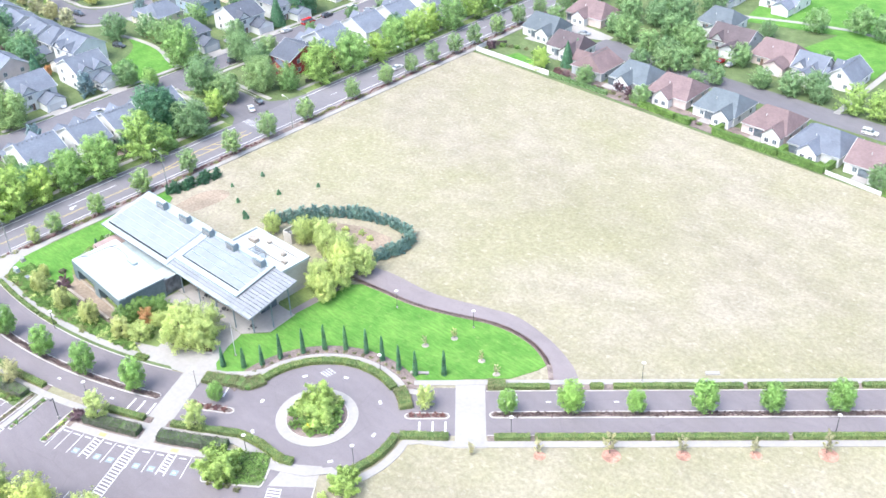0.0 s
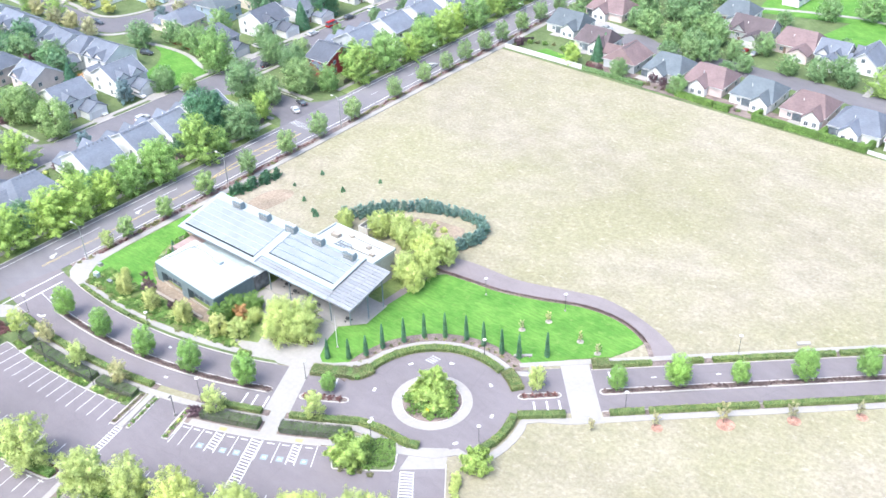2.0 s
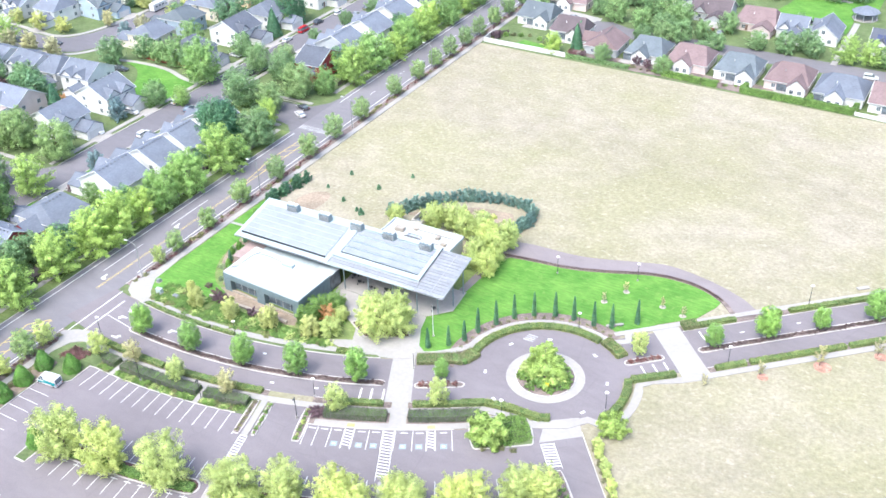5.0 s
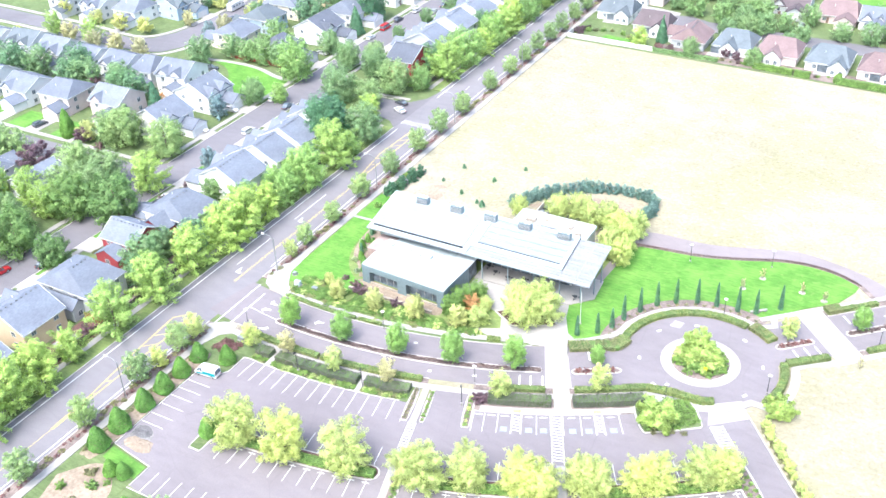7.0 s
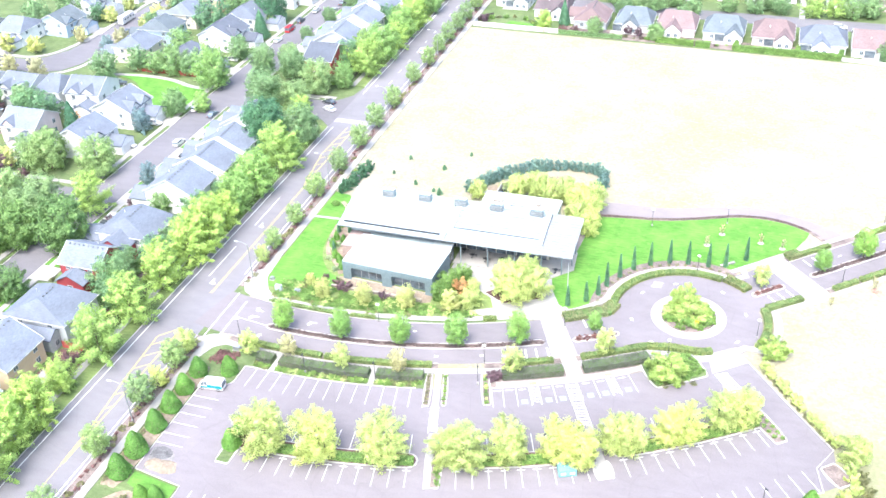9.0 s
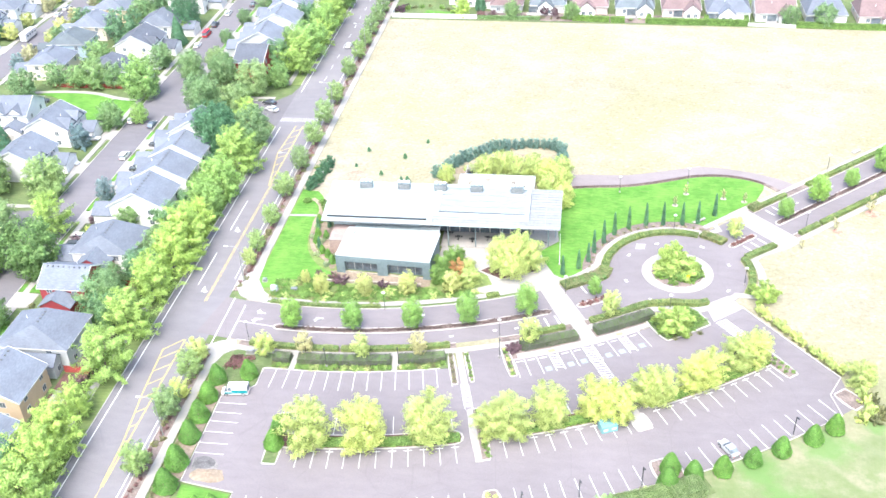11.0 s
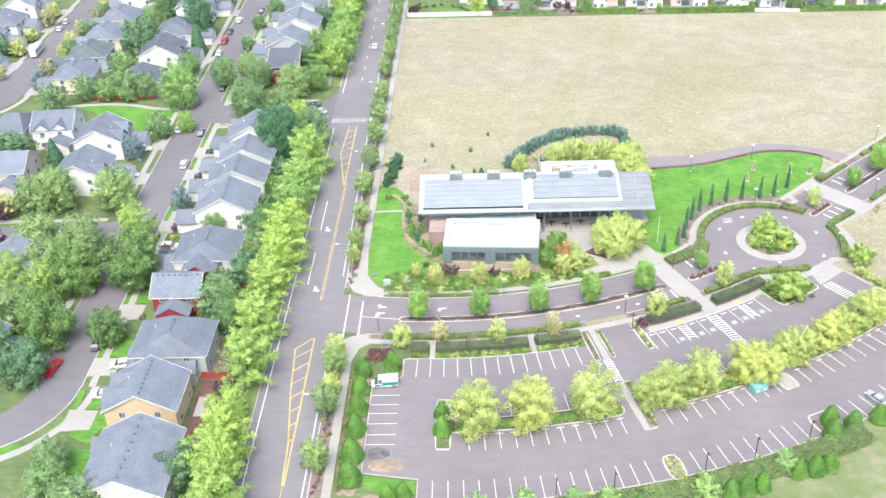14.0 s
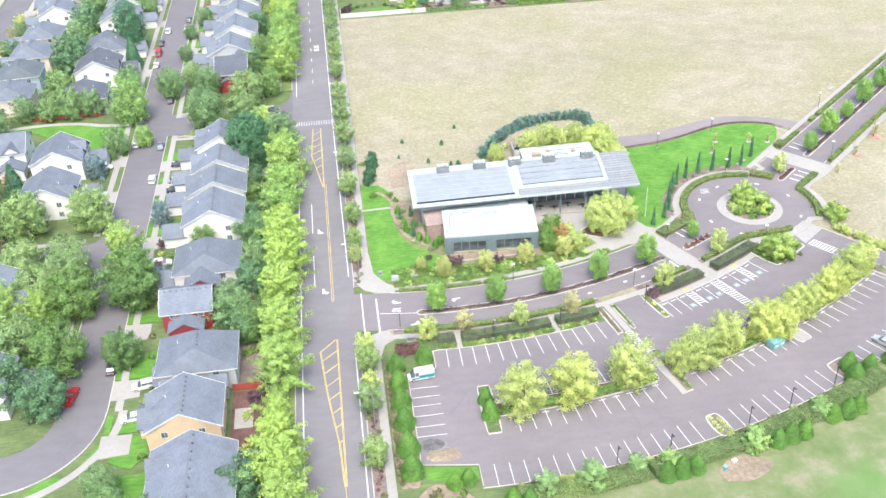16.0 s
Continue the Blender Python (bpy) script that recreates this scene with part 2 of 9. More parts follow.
L_WROW = leafy("leaf_roadside_green", (0.285, 0.415, 0.108), (0.505, 0.655, 0.200), 0.7, 0.20)
L_ASH = leafy("leaf_pale_garden_green", (0.207, 0.314, 0.125), (0.386, 0.512, 0.230), 0.7, 0.28)
L_ROW = leafy("leaf_fresh_row_green", (0.200, 0.346, 0.108), (0.400, 0.562, 0.211), 0.7, 0.26)
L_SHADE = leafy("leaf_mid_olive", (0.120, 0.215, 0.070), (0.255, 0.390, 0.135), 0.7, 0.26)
L_SPRUCE = leafy("needle_pale_blue", (0.200, 0.290, 0.290), (0.300, 0.400, 0.410), trans=0.35)
L_RED = leafy("leaf_red", (0.215, 0.105, 0.108), (0.320, 0.180, 0.172))
L_PURP = leafy("leaf_purple", (0.140, 0.090, 0.110), (0.220, 0.140, 0.165))
L_TAN = leafy("leaf_pale_tan", (0.430, 0.420, 0.240), (0.600, 0.590, 0.370))
L_ORANGE = leafy("leaf_orange", (0.560, 0.330, 0.130), (0.690, 0.460, 0.230))
L_DULL = leafy("leaf_dull_brown", (0.125, 0.085, 0.085), (0.185, 0.135, 0.125))
L_SCREEN = leafy("leaf_grey_green", (0.105, 0.108, 0.092), (0.150, 0.155, 0.130), trans=0.2)
L_PALE = leafy("leaf_pale", (0.440, 0.420, 0.230), (0.600, 0.570, 0.340))
L_CLIP = leafy("leaf_clipped_olive", (0.185, 0.228, 0.088), (0.285, 0.342, 0.148))
L_FRESH = leafy("leaf_fresh_pale_green", (0.260, 0.410, 0.160), (0.420, 0.580, 0.260), 0.7, 0.26)
L_SILVER = leafy("leaf_silver_green", (0.260, 0.340, 0.190), (0.380, 0.470, 0.280))
L_BANK = leafy("leaf_bank_green", (0.190, 0.250, 0.110), (0.290, 0.370, 0.170))
L_BROWN = leafy("leaf_brown_green", (0.180, 0.190, 0.090), (0.280, 0.290, 0.150))


# ---- mesh helpers ----
def part(name, bm, material, parent=None, label=""):
    me = bpy.data.meshes.new(name)
    bm.to_mesh(me)
    bm.free()
    me.materials.append(material)
    ob = new(name, me)
    ob.parent = parent
    if label:
        ob["label"] = label
    return ob


def shared(name, me, parent, m=None, label=""):
    ob = new(name, me)
    ob.parent = parent
    if m is not None:
        ob.matrix_basis = m
    if label:
        ob["label"] = label
    return ob


def thing(name, label, category, m=None, group=""):
    ob = new(name)
    ob.empty_display_size = 0.5
    if m is not None:
        ob.matrix_basis = m
    return tagged(ob, label, category, group)


def box(bm, x0, y0, z0, x1, y1, z1, m=None, taper=0.0):
    co = [(x0, y0, z0), (x1, y0, z0), (x1, y1, z0), (x0, y1, z0), (x0 + taper, y0 + taper, z1), (x1 - taper, y0 + taper, z1), (x1 - taper, y1 - taper, z1), (x0 + taper, y1 - taper, z1)]
    v = [bm.verts.new(m @ Vector(c) if m is not None else c) for c in co]
    for f in ((3, 2, 1, 0), (4, 5, 6, 7), (0, 1, 5, 4), (1, 2, 6, 5), (2, 3, 7, 6), (3, 0, 4, 7)):
        bm.faces.new([v[i] for i in f])
    return v


def prism(bm, pts, z0, z1):
    lo = [bm.verts.new((x, y, z0)) for x, y in pts]
    hi = [bm.verts.new((x, y, z1)) for x, y in pts]
    n = len(pts)
    area = sum(pts[i][0] * pts[(i + 1) % n][1] - pts[(i + 1) % n][0] * pts[i][1] for i in range(n))
    if area < 0:
        lo.reverse(), hi.reverse()
    bm.faces.new(hi)
    bm.faces.new(lo[::-1])
    for i in range(n):
        j = (i + 1) % n
        bm.faces.new((lo[i], lo[j], hi[j], hi[i]))


def tube(bm, a, b, r0, r1, n=8):
    a, b = Vector(a), Vector(b)
    q = (b - a).to_track_quat("Z", "Y").to_matrix()
    rings = []
    for p, r in ((a, r0), (b, r1)):
        rings.append([bm.verts.new(p + q @ Vector((r * math.cos(2 * math.pi * i / n), r * math.sin(2 * math.pi * i / n), 0))) for i in range(n)])
    for i in range(n):
        j = (i + 1) % n
        bm.faces.new((rings[0][i], rings[0][j], rings[1][j], rings[1][i]))
    bm.faces.new(rings[1])
    bm.faces.new(rings[0][::-1])


def ring_pts(cx, cy, r, a0=0.0, a1=360.0, n=48):
    return [(cx + r * math.cos(radians(a0 + (a1 - a0) * i / n)), cy + r * math.sin(radians(a0 + (a1 - a0) * i / n))) for i in range(n + (0 if abs(a1 - a0) >= 359.9 else 1))]


def sheet(name, pts, z0, z1, material, kind="structure", label="", category=""):
    bm = bmesh.new()
    prism(bm, pts, z0, z1)
    bm.normal_update()
    bmesh.ops.triangulate(bm, faces=[f for f in bm.faces if len(f.verts) > 4])
    ob = part(name, bm, material)
    return tagged(ob, label, category, kind=kind)


# The drive is a ring round the origin that runs on straight past A0 degrees and bends at its far end; s is the way along it at R0, r the distance from the ring's centre.
R0, A0 = 121.0, 41.6
S0 = R0 * radians(A0)
S1, RC = S0 + 131.0, 72.0          # from S1 on it bends the other way, at radius RC
NRM, TAN = (math.sin(radians(A0)), -math.cos(radians(A0))), (math.cos(radians(A0)), math.sin(radians(A0)))


def rc(s, r):
    if s <= S0:
        return (r * math.sin(s / R0), -r * math.cos(s / R0))
    if s > S1:
        q, k = (s - S1) / RC, 119.0 + RC - r
        s, r = S1 + k * math.sin(q), 119.0 + RC - k * math.cos(q)
    return (r * NRM[0] + (s - S0) * TAN[0], r * NRM[1] + (s - S0) * TAN[1])


def arc(deg):
    return R0 * radians(deg)


def band_pts(s0, s1, r0, r1, step=2.5):
    n = max(1, int(math.ceil((min(s1, S0) - s0) / step))) if s0 < S0 else 1
    ss = [s0 + (min(s1, S0) - s0) * i / n for i in range(n + 1)] if s0 < S0 else [s0]
    if s1 > S0:
        ss.append(min(s1, S1))
        n = int(max(0.0, s1 - S1) / 4.0)
        ss += [S1 + (s1 - S1) * (i + 1) / n for i in range(n)]
    return [rc(s, r0) for s in ss], [rc(s, r1) for s in ss]


def band(bm, s0, s1, r0, r1, z0, z1, step=2.5):
    a, b = band_pts(s0, s1, r0, r1, step)
    va = [[bm.verts.new((*p, z)) for p in a] for z in (z0, z1)]
    vb = [[bm.verts.new((*p, z)) for p in b] for z in (z0, z1)]
    n = len(a)
    for i in range(n - 1):
        bm.faces.new((va[1][i], vb[1][i], vb[1][i + 1], va[1][i + 1]))
        bm.faces.new((va[0][i], va[1][i], va[1][i + 1], va[0][i + 1]))
        bm.faces.new((vb[0][i], vb[0][i + 1], vb[1][i + 1], vb[1][i]))
    for i in (0, n - 1):
        f = (va[0][i], vb[0][i], vb[1][i], va[1][i])
        bm.faces.new(f if i == 0 else f[::-1])


def band_ob(name, s0, s1, r0, r1, z0, z1, material, parent=None, label="", category="", kind="structure"):
    bm = bmesh.new()
    band(bm, s0, s1, r0, r1, z0, z1)
    ob = part(name, bm, material, parent)
    if parent is None:
        tagged(ob, label, category, kind=kind)
    return ob


def path_line(pts, w, side=0.0):
    """A ribbon's outline along pts."""
    lft, rgt = [], []
    for i, p in enumerate(pts):
        a, b = Vector(pts[max(0, i - 1)]), Vector(pts[min(len(pts) - 1, i + 1)])
        d = (b - a).normalized()
        nrm = Vector((-d.y, d.x))
        c = Vector(p) + nrm * side
        lft.append(tuple(c + nrm * w / 2))
        rgt.append(tuple(c - nrm * w / 2))
    return lft, rgt


def ribbon(bm, pts, w, z0, z1, side=0.0):
    a, b = path_line(pts, w, side)
    va = [[bm.verts.new((*p, z)) for p in a] for z in (z0, z1)]
    vb = [[bm.verts.new((*p, z)) for p in b] for z in (z0, z1)]
    n = len(a)
    for i in range(n - 1):
        bm.faces.new((va[1][i], vb[1][i], vb[1][i + 1], va[1][i + 1])[::-1])
        bm.faces.new((va[0][i], va[1][i], va[1][i + 1], va[0][i + 1])[::-1])
        bm.faces.new((vb[0][i], vb[0][i + 1], vb[1][i + 1], vb[1][i])[::-1])
    for i in (0, n - 1):
        f = (va[0][i], vb[0][i], vb[1][i], va[1][i])
        bm.faces.new(f[::-1] if i == 0 else f)
    bmesh.ops.recalc_face_normals(bm, faces=bm.faces)


def smooth(pts, k=6):
    """A curve through points (Catmull-Rom)."""
    p = [Vector(q) for q in pts]
    p = [2 * p[0] - p[1]] + p + [2 * p[-1] - p[-2]]
    out = []
    for i in range(1, len(p) - 2):
        for j in range(k):
            t = j / k
            out.append(tuple(0.5 * (2 * p[i] + (p[i + 1] - p[i - 1]) * t + (2 * p[i - 1] - 5 * p[i] + 4 * p[i + 1] - p[i + 2]) * t * t + (3 * p[i] - p[i - 1] - 3 * p[i + 1] + p[i + 2]) * t ** 3)))
    out.append(tuple(p[-2]))
    return out


# ---- foliage ----
def leaves(name, pts, nrm, size, material, rng, jitter=0.6, axis=None):
    """One mesh of many small leaf sprays at pts, facing about nrm and pointing along axis."""
    n = len(pts)
    d = nrm + rng.normal(0, jitter, (n, 3))
    d /= np.linalg.norm(d, axis=1)[:, None] + 1e-9
    t = np.cross(d, rng.normal(0, 1, (n, 3)))
    if axis is not None:
        a = axis + rng.normal(0, 0.45, (n, 3))
        t = a - d * (a * d).sum(1)[:, None]
    t /= np.linalg.norm(t, axis=1)[:, None] + 1e-9
    u = np.cross(d, t)
    s = size * rng.uniform(0.6, 1.35, n)[:, None]
    e = rng.uniform(0.45, 0.85, n)[:, None]
    co = np.stack([pts - t * s * 0.7 + u * s * e, pts + t * s * 1.1, pts - t * s * 0.7 - u * s * e], 1).reshape(-1, 3)
    me = bpy.data.meshes.new(name)
    me.from_pydata(co.tolist(), [], np.arange(3 * n).reshape(-1, 3).tolist())
    me.materials.append(material)
    return me


def boughs(rng, n, count, r, h, z0, loose=0.3, high=0.42):
    """Leaf points of a crown made of boughs that rise from the stem: radius r, from z0 to z0 + h, widest at the height high."""
    k = (np.arange(count) + rng.uniform(0, 1, count)) / count
    wide = np.sqrt(np.clip(1.0 - (np.abs(k - high) / np.where(k > high, 1.04 - high, high + 0.16)) ** 2.2, 0.03, 1))
    a = 2.399 * np.arange(count) + rng.uniform(-0.6, 0.6, count)
    q = r * wide * rng.uniform(1.0 - loose, 1.0 + loose * 0.45, count)
    side = 1.0 + 0.22 * np.sin(a + rng.uniform(0, 6.28)) * loose / 0.3
    tip = np.stack([q * side * np.cos(a), q * side * np.sin(a), z0 + h * (k * 0.96 + rng.uniform(-0.03, 0.05, count))], 1)
    root = np.stack([np.zeros(count), np.zeros(count), z0 + h * np.clip(k - 0.42, 0.02, 0.55)], 1)
    d = tip - root
    length = np.linalg.norm(d, axis=1)
    w = length * (0.5 + rng.uniform(0, 1, count))
    pick = rng.choice(count, n, p=w / w.sum())
    u = 0.30 + 0.74 * rng.uniform(0, 1, n) ** 0.72
    d1 = d[pick] / length[pick][:, None]
    fat = (0.12 + 0.07 * rng.uniform(0, 1, count))[pick] * r * (1.22 - 0.85 * u) * (1.45 - 1.1 * loose)
    off = rng.normal(0, 1, (n, 3))
    off -= d1 * (off * d1).sum(1)[:, None] * 0.6
    p = root[pick] + d[pick] * u[:, None] + off * fat[:, None] * np.array((1, 1, 0.8))
    p[:, 2] -= 0.10 * h * np.clip(u - 0.75, 0, 1) * loose / 0.3
    p[:, 2] = np.maximum(p[:, 2], z0 * 0.7)
    out = (p - np.array((0, 0, z0 + 0.36 * h))) / np.array((r, r, 0.6 * h))
    nr = out * 0.95 + np.array((0, 0, 0.22)) + off * 0.30
    ax = d1 + np.array((0, 0, -0.25 * loose / 0.3))
    return p, nr / np.linalg.norm(nr, axis=1)[:, None], ax


def coned(rng, n, r, h, z0, power=1.0, wob=0.10):
    k = rng.uniform(0, 1, n) ** 0.75
    z = 1 - k
    a = rng.uniform(0, 2 * math.pi, n)
    rr = r * np.clip(1 - z, 0.02, 1) ** power * (1 + wob * np.sin(5 * a + 9 * z) + rng.normal(0, wob, n))
    p = np.stack([rr * np.cos(a), rr * np.sin(a), z0 + h * z], 1)
    nr = np.stack([np.cos(a), np.sin(a), np.full(n, 0.45)], 1)
    return p, nr


def egg(rng, n, r, h, z0, wob=0.07):
    """A clipped evergreen: widest low down, narrowing to a point."""
    k = 1.0 - np.sqrt(rng.uniform(0, 1, n))
    k = np.where(rng.uniform(0, 1, n) < 0.25, rng.uniform(0, 1, n), k)
    a = rng.uniform(0, 2 * math.pi, n)
    prof = np.clip(1.01 - k, 0.0, 1) ** 0.62 * np.clip(0.80 + k * 1.7, 0, 1.16)
    rr = r * prof * (1 + wob * np.sin(4 * a + 7 * k) + rng.normal(0, wob, n))
    p = np.stack([rr * np.cos(a), rr * np.sin(a), z0 + h * k], 1)
    v = np.stack([np.cos(a), np.sin(a), 0.4 + 0.5 * k], 1)
    return p, v


def trunk_mesh(rng, r, h, limbs, reach):
    bm = bmesh.new()
    lean = rng.normal(0, 0.03, 2) * h
    mid = (lean[0] * 0.5, lean[1] * 0.5, h * 0.55)
    tube(bm, (0, 0, 0), mid, r, r * 0.78, 7)
    tube(bm, mid, (lean[0], lean[1], h), r * 0.78, r * 0.35, 6)
    for i in range(limbs):
        a = 2 * math.pi * (i + rng.uniform(0, 0.6)) / limbs
        z = h * rng.uniform(0.45, 0.8)
        tube(bm, (lean[0] * 0.6, lean[1] * 0.6, z), (reach * math.cos(a), reach * math.sin(a), z + reach * rng.uniform(0.6, 1.0)), r * 0.42, r * 0.14, 5)
    me = bpy.data.meshes.new("trunk")
    bm.to_mesh(me)
    bm.free()
    me.materials.append(M_BARK)
    return me


KINDS = {}


FAR = ("garden", "deep", "conifer", "wrow", "ash", "leafrow")


def tree_kind(key, name, label, category, material, r, h, z0, n, size, lobes=9, form="lobed", variants=3, seed=1, trunk=0.16, loose=0.3, high=0.42, power=1.0):
    """Stores the trunk and crown meshes of a kind of plant, in a few variants."""
    out = []
    for i in range(variants):
        rng = np.random.default_rng(seed * 100 + i)
        ax = None
        if form == "lobed":
            p, v, ax = boughs(rng, n, lobes, r, h, z0, loose, high)
        elif form == "cone":
            p, v = coned(rng, n, r, h, z0, power)
            ax = v * (1, 1, 0) + (0, 0, -0.3)
        else:
            p, v = egg(rng, n, r, h, z0)
            ax = v * (0.4, 0.4, 0) + (0, 0, 1.0)
        crown = leaves("crown", p, v, size, material, rng, 0.34, ax)
        top = z0 + h * (0.62 if form == "lobed" else 0.8)
        out.append((trunk_mesh(rng, trunk, top, 6 if form == "lobed" else 0, r * 0.5), crown))
    KINDS[key] = (name, label, category, out)
    if key in FAR:
        tree_kind(key + "_far", name, label, category, material, r, h, z0, int(n * 0.32), size * 1.5, lobes, form, variants, seed, trunk, loose, high, power)


def plant(key, x, y, scale=1.0, z=0.0, tall=1.0, label="", group=""):
    name, text, cat, meshes = KINDS[key + "_far" if key in FAR and (x < -104 or y > 84) else key]
    rng = random.Random(int(x * 131 + y * 917) & 0xFFFFFF)
    tm, cm = meshes[rng.randrange(len(meshes))]
    m = Matrix.LocRotScale((x, y, z), Euler((0, 0, rng.uniform(0, 6.28))), (scale, scale, scale * tall))
    if cat == "shrub":
        m.translation.z -= 0.09
        return tagged(shared(name, cm, None, m), label or text, cat, group)
    ob = thing(name, label or text, cat, m, group)
    shared("trunk", tm, ob)
    shared("crown", cm, ob)
    return ob


def ground_cover(label, key, spots, category="ground cover"):
    """Many small plants of one kind as one mass."""
    src = [m for _, m in KINDS[key][3]]
    co, fs, base = [], [], 0
    for i, (x, y, z, k, tall) in enumerate(spots):
        me = src[i % len(src)]
        a = np.empty(len(me.vertices) * 3)
        me.vertices.foreach_get("co", a)
        n = len(me.vertices) // 5 * 3 // 3 * 3
        a = a.reshape(-1, 3)[:n] * (k, k, k * tall)
        q = i * 2.399
        rot = np.array(((math.cos(q), -math.sin(q), 0), (math.sin(q), math.cos(q), 0), (0, 0, 1)))
        co.append(a @ rot.T + (x, y, z))
        fs.append(np.arange(n).reshape(-1, 3) + base)
        base += n
    me = bpy.data.meshes.new("ground_cover")
    me.from_pydata(np.concatenate(co).tolist(), [], np.concatenate(fs).tolist())
    me.materials.append(src[0].materials[0])
    return tagged(new("ground_cover", me), label, category, kind="stuff")


def hedge_mesh(length, depth, height, material, seed, size=0.105, dens=84):
    """A clipped hedge along x from 0 to length: a dense core under small leaf sprays."""
    rng = np.random.default_rng(seed)
    areas = [length * height, length * height, length * depth, depth * height, depth * height]
    pts, nr = [], []
    for a, k in zip(areas, range(5)):
        n = max(6, int(a * dens))
        u, w = rng.uniform(0, 1, n), rng.uniform(0, 1, n)
        lump = 0.06 * np.sin(u * length * 1.7 + seed) + 0.05 * np.sin(u * length * 4.1)
        if k < 2:
            sgn = -1 if k == 0 else 1
            pts.append(np.stack([u * length, sgn * (depth / 2 + lump * 0.6), w * height], 1))
            nr.append(np.tile((0, sgn, 0.3), (n, 1)))
        elif k == 2:
            pts.append(np.stack([u * length, (w - 0.5) * depth, height + lump], 1))
            nr.append(np.tile((0, 0, 1), (n, 1)))
        else:
            pts.append(np.stack([np.full(n, 0.0 if k == 3 else length), (u - 0.5) * depth, w * height], 1))
            nr.append(np.tile((-1 if k == 3 else 1, 0, 0.2), (n, 1)))
    p = np.concatenate(pts) + rng.normal(0, 0.05, (sum(len(q) for q in pts), 3))
    p[:, 2] = np.maximum(p[:, 2], 0.05)
    return leaves("leaves", p, np.concatenate(nr).astype(float), size, material, rng, 0.5)


def hedge(name, label, pts, depth, height, material, z=0.0, category="hedge", group="", core=None):
    """A hedge along a line of points: bent core, then leaves all over it."""
    ob = thing(name, label, category, None, group)
    bm = bmesh.new()
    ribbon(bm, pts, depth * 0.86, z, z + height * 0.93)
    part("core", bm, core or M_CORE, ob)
    for i in range(len(pts) - 1):
        a, b = Vector(pts[i]), Vector(pts[i + 1])
        d = b - a
        me = hedge_mesh(d.length, depth, height, material, i + int(abs(a.x * 7 + a.y * 3)))
        shared("foliage", me, ob, Matrix.Translation((a.x, a.y, z)) @ Matrix.Rotation(math.atan2(d.y, d.x), 4, "Z"))
    return ob


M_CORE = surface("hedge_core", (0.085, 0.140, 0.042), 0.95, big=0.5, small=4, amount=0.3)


def hedge_band(name, label, s0, s1, r, depth, height, material, z=0.1, step=6.0, group="hedges along the drive"):
    n = max(1, int(round((s1 - s0) / step)))
    return hedge(name, label, [rc(s0 + (s1 - s0) * i / n, r) for i in range(n + 1)], depth, height, material, z, group=group)


# ---- ground, roads and paving ----
sheet("ground", [(-1500, -1500), (1500, -1500), (1500, 1800), (-1500, 1800)], -0.6, -0.05, M_YARD, label="mown garden grass under the neighbourhood", category="ground")
sheet("field", [(-17.6, -420), (900, -420), (900, 30), (330, 45), (130, 54.4), (-17.6, 59.6)], -0.3, 0.02, M_FIELD, label="wide dry field of mown straw-coloured grass", category="field")

main_road = sheet("road", [(-35.2, -600), (-21.9, -600), (-21.9, 700), (-35.2, 700)], -0.2, 0.03, M_ROAD, label="grey asphalt main road with painted lanes", category="road")
sheet("road", [(-72, -23), (-44, -23), (-39, -24.2), (-35.2, -28), (-35.2, 1), (-36.5, -6), (-40, -10.2), (-46, -11.3), (-66, -11.3), (-72, -8)], -0.2, 0.028, M_STREET, label="grey asphalt side street joining the main road", category="road")
gap_pts = smooth([(-68.4, -9.2), (-66.2, -11.8), (-64.8, -16.0), (-65.0, -21.0), (-67.0, -23.8), (-60.0, -24.6), (-49.0, -24.0), (-47.4, -21.6), (-49.0, -19.2), (-52.6, -15.0), (-55.0, -11.0), (-56.4, -8.6), (-62.0, -8.2)], 4)
sheet("kerb", gap_pts, -0.2, 0.15, M_KERB, label="concrete kerb round the planted street closure", category="kerb")
sheet("planting_bed", [(x + (-58.6 - x) * 0.025, y + (-16.4 - y) * 0.025) for x, y in gap_pts], -0.2, 0.156, M_COVER, label="green ground cover under the trees of the street closure", category="planting bed")
bend = [(-91 + 19.0 * math.cos(radians(a)), -141 + 19.0 * math.sin(radians(a))) for a in range(0, -91, -6)]
bend_in = [(-91 + 9.2 * math.cos(radians(a)), -141 + 9.2 * math.sin(radians(a))) for a in range(-90, 1, 6)]
sheet("road", [(-72, 500)] + bend + [(-260, -160), (-260, -150.2)] + bend_in + [(-81.8, 500)], -0.2, 0.024, M_STREET, label="grey asphalt residential street between the houses", category="road")
sheet("road", [(-300, -9), (-200, -11), (-165, -13.5), (-150, -13.6), (-143, -10.6), (-139.4, -4.0), (-138.6, 6), (-138.2, 40), (-138.2, 420), (-148.6, 420), (-148.8, 60), (-149.6, 20), (-151.6, 6), (-156, -1.6), (-163, -4.6), (-172, -4.2), (-200, -2), (-300, 1)], -0.2, 0.026, M_STREET, label="grey asphalt street bending between the far houses", category="road")
sheet("road", [(-81.6, -92.0), (-81.6, -74.4), (-84.0, -77.6), (-88.0, -79.2), (-260, -80.2), (-260, -88.4), (-88.0, -87.4), (-84.0, -89.0)], -0.2, 0.022, M_STREET, label="grey asphalt side street between garden fronts", category="road")
for y0, y1 in ((-78.2, -76.8), (-90.4, -89.0)):
    sheet("pavement", [(-260, y0), (-86.5, y0 + 0.6), (-86.5, y1 + 0.6), (-260, y1)], -0.2, 0.14, M_CONC, label="pale concrete pavement of the garden street", category="pavement")
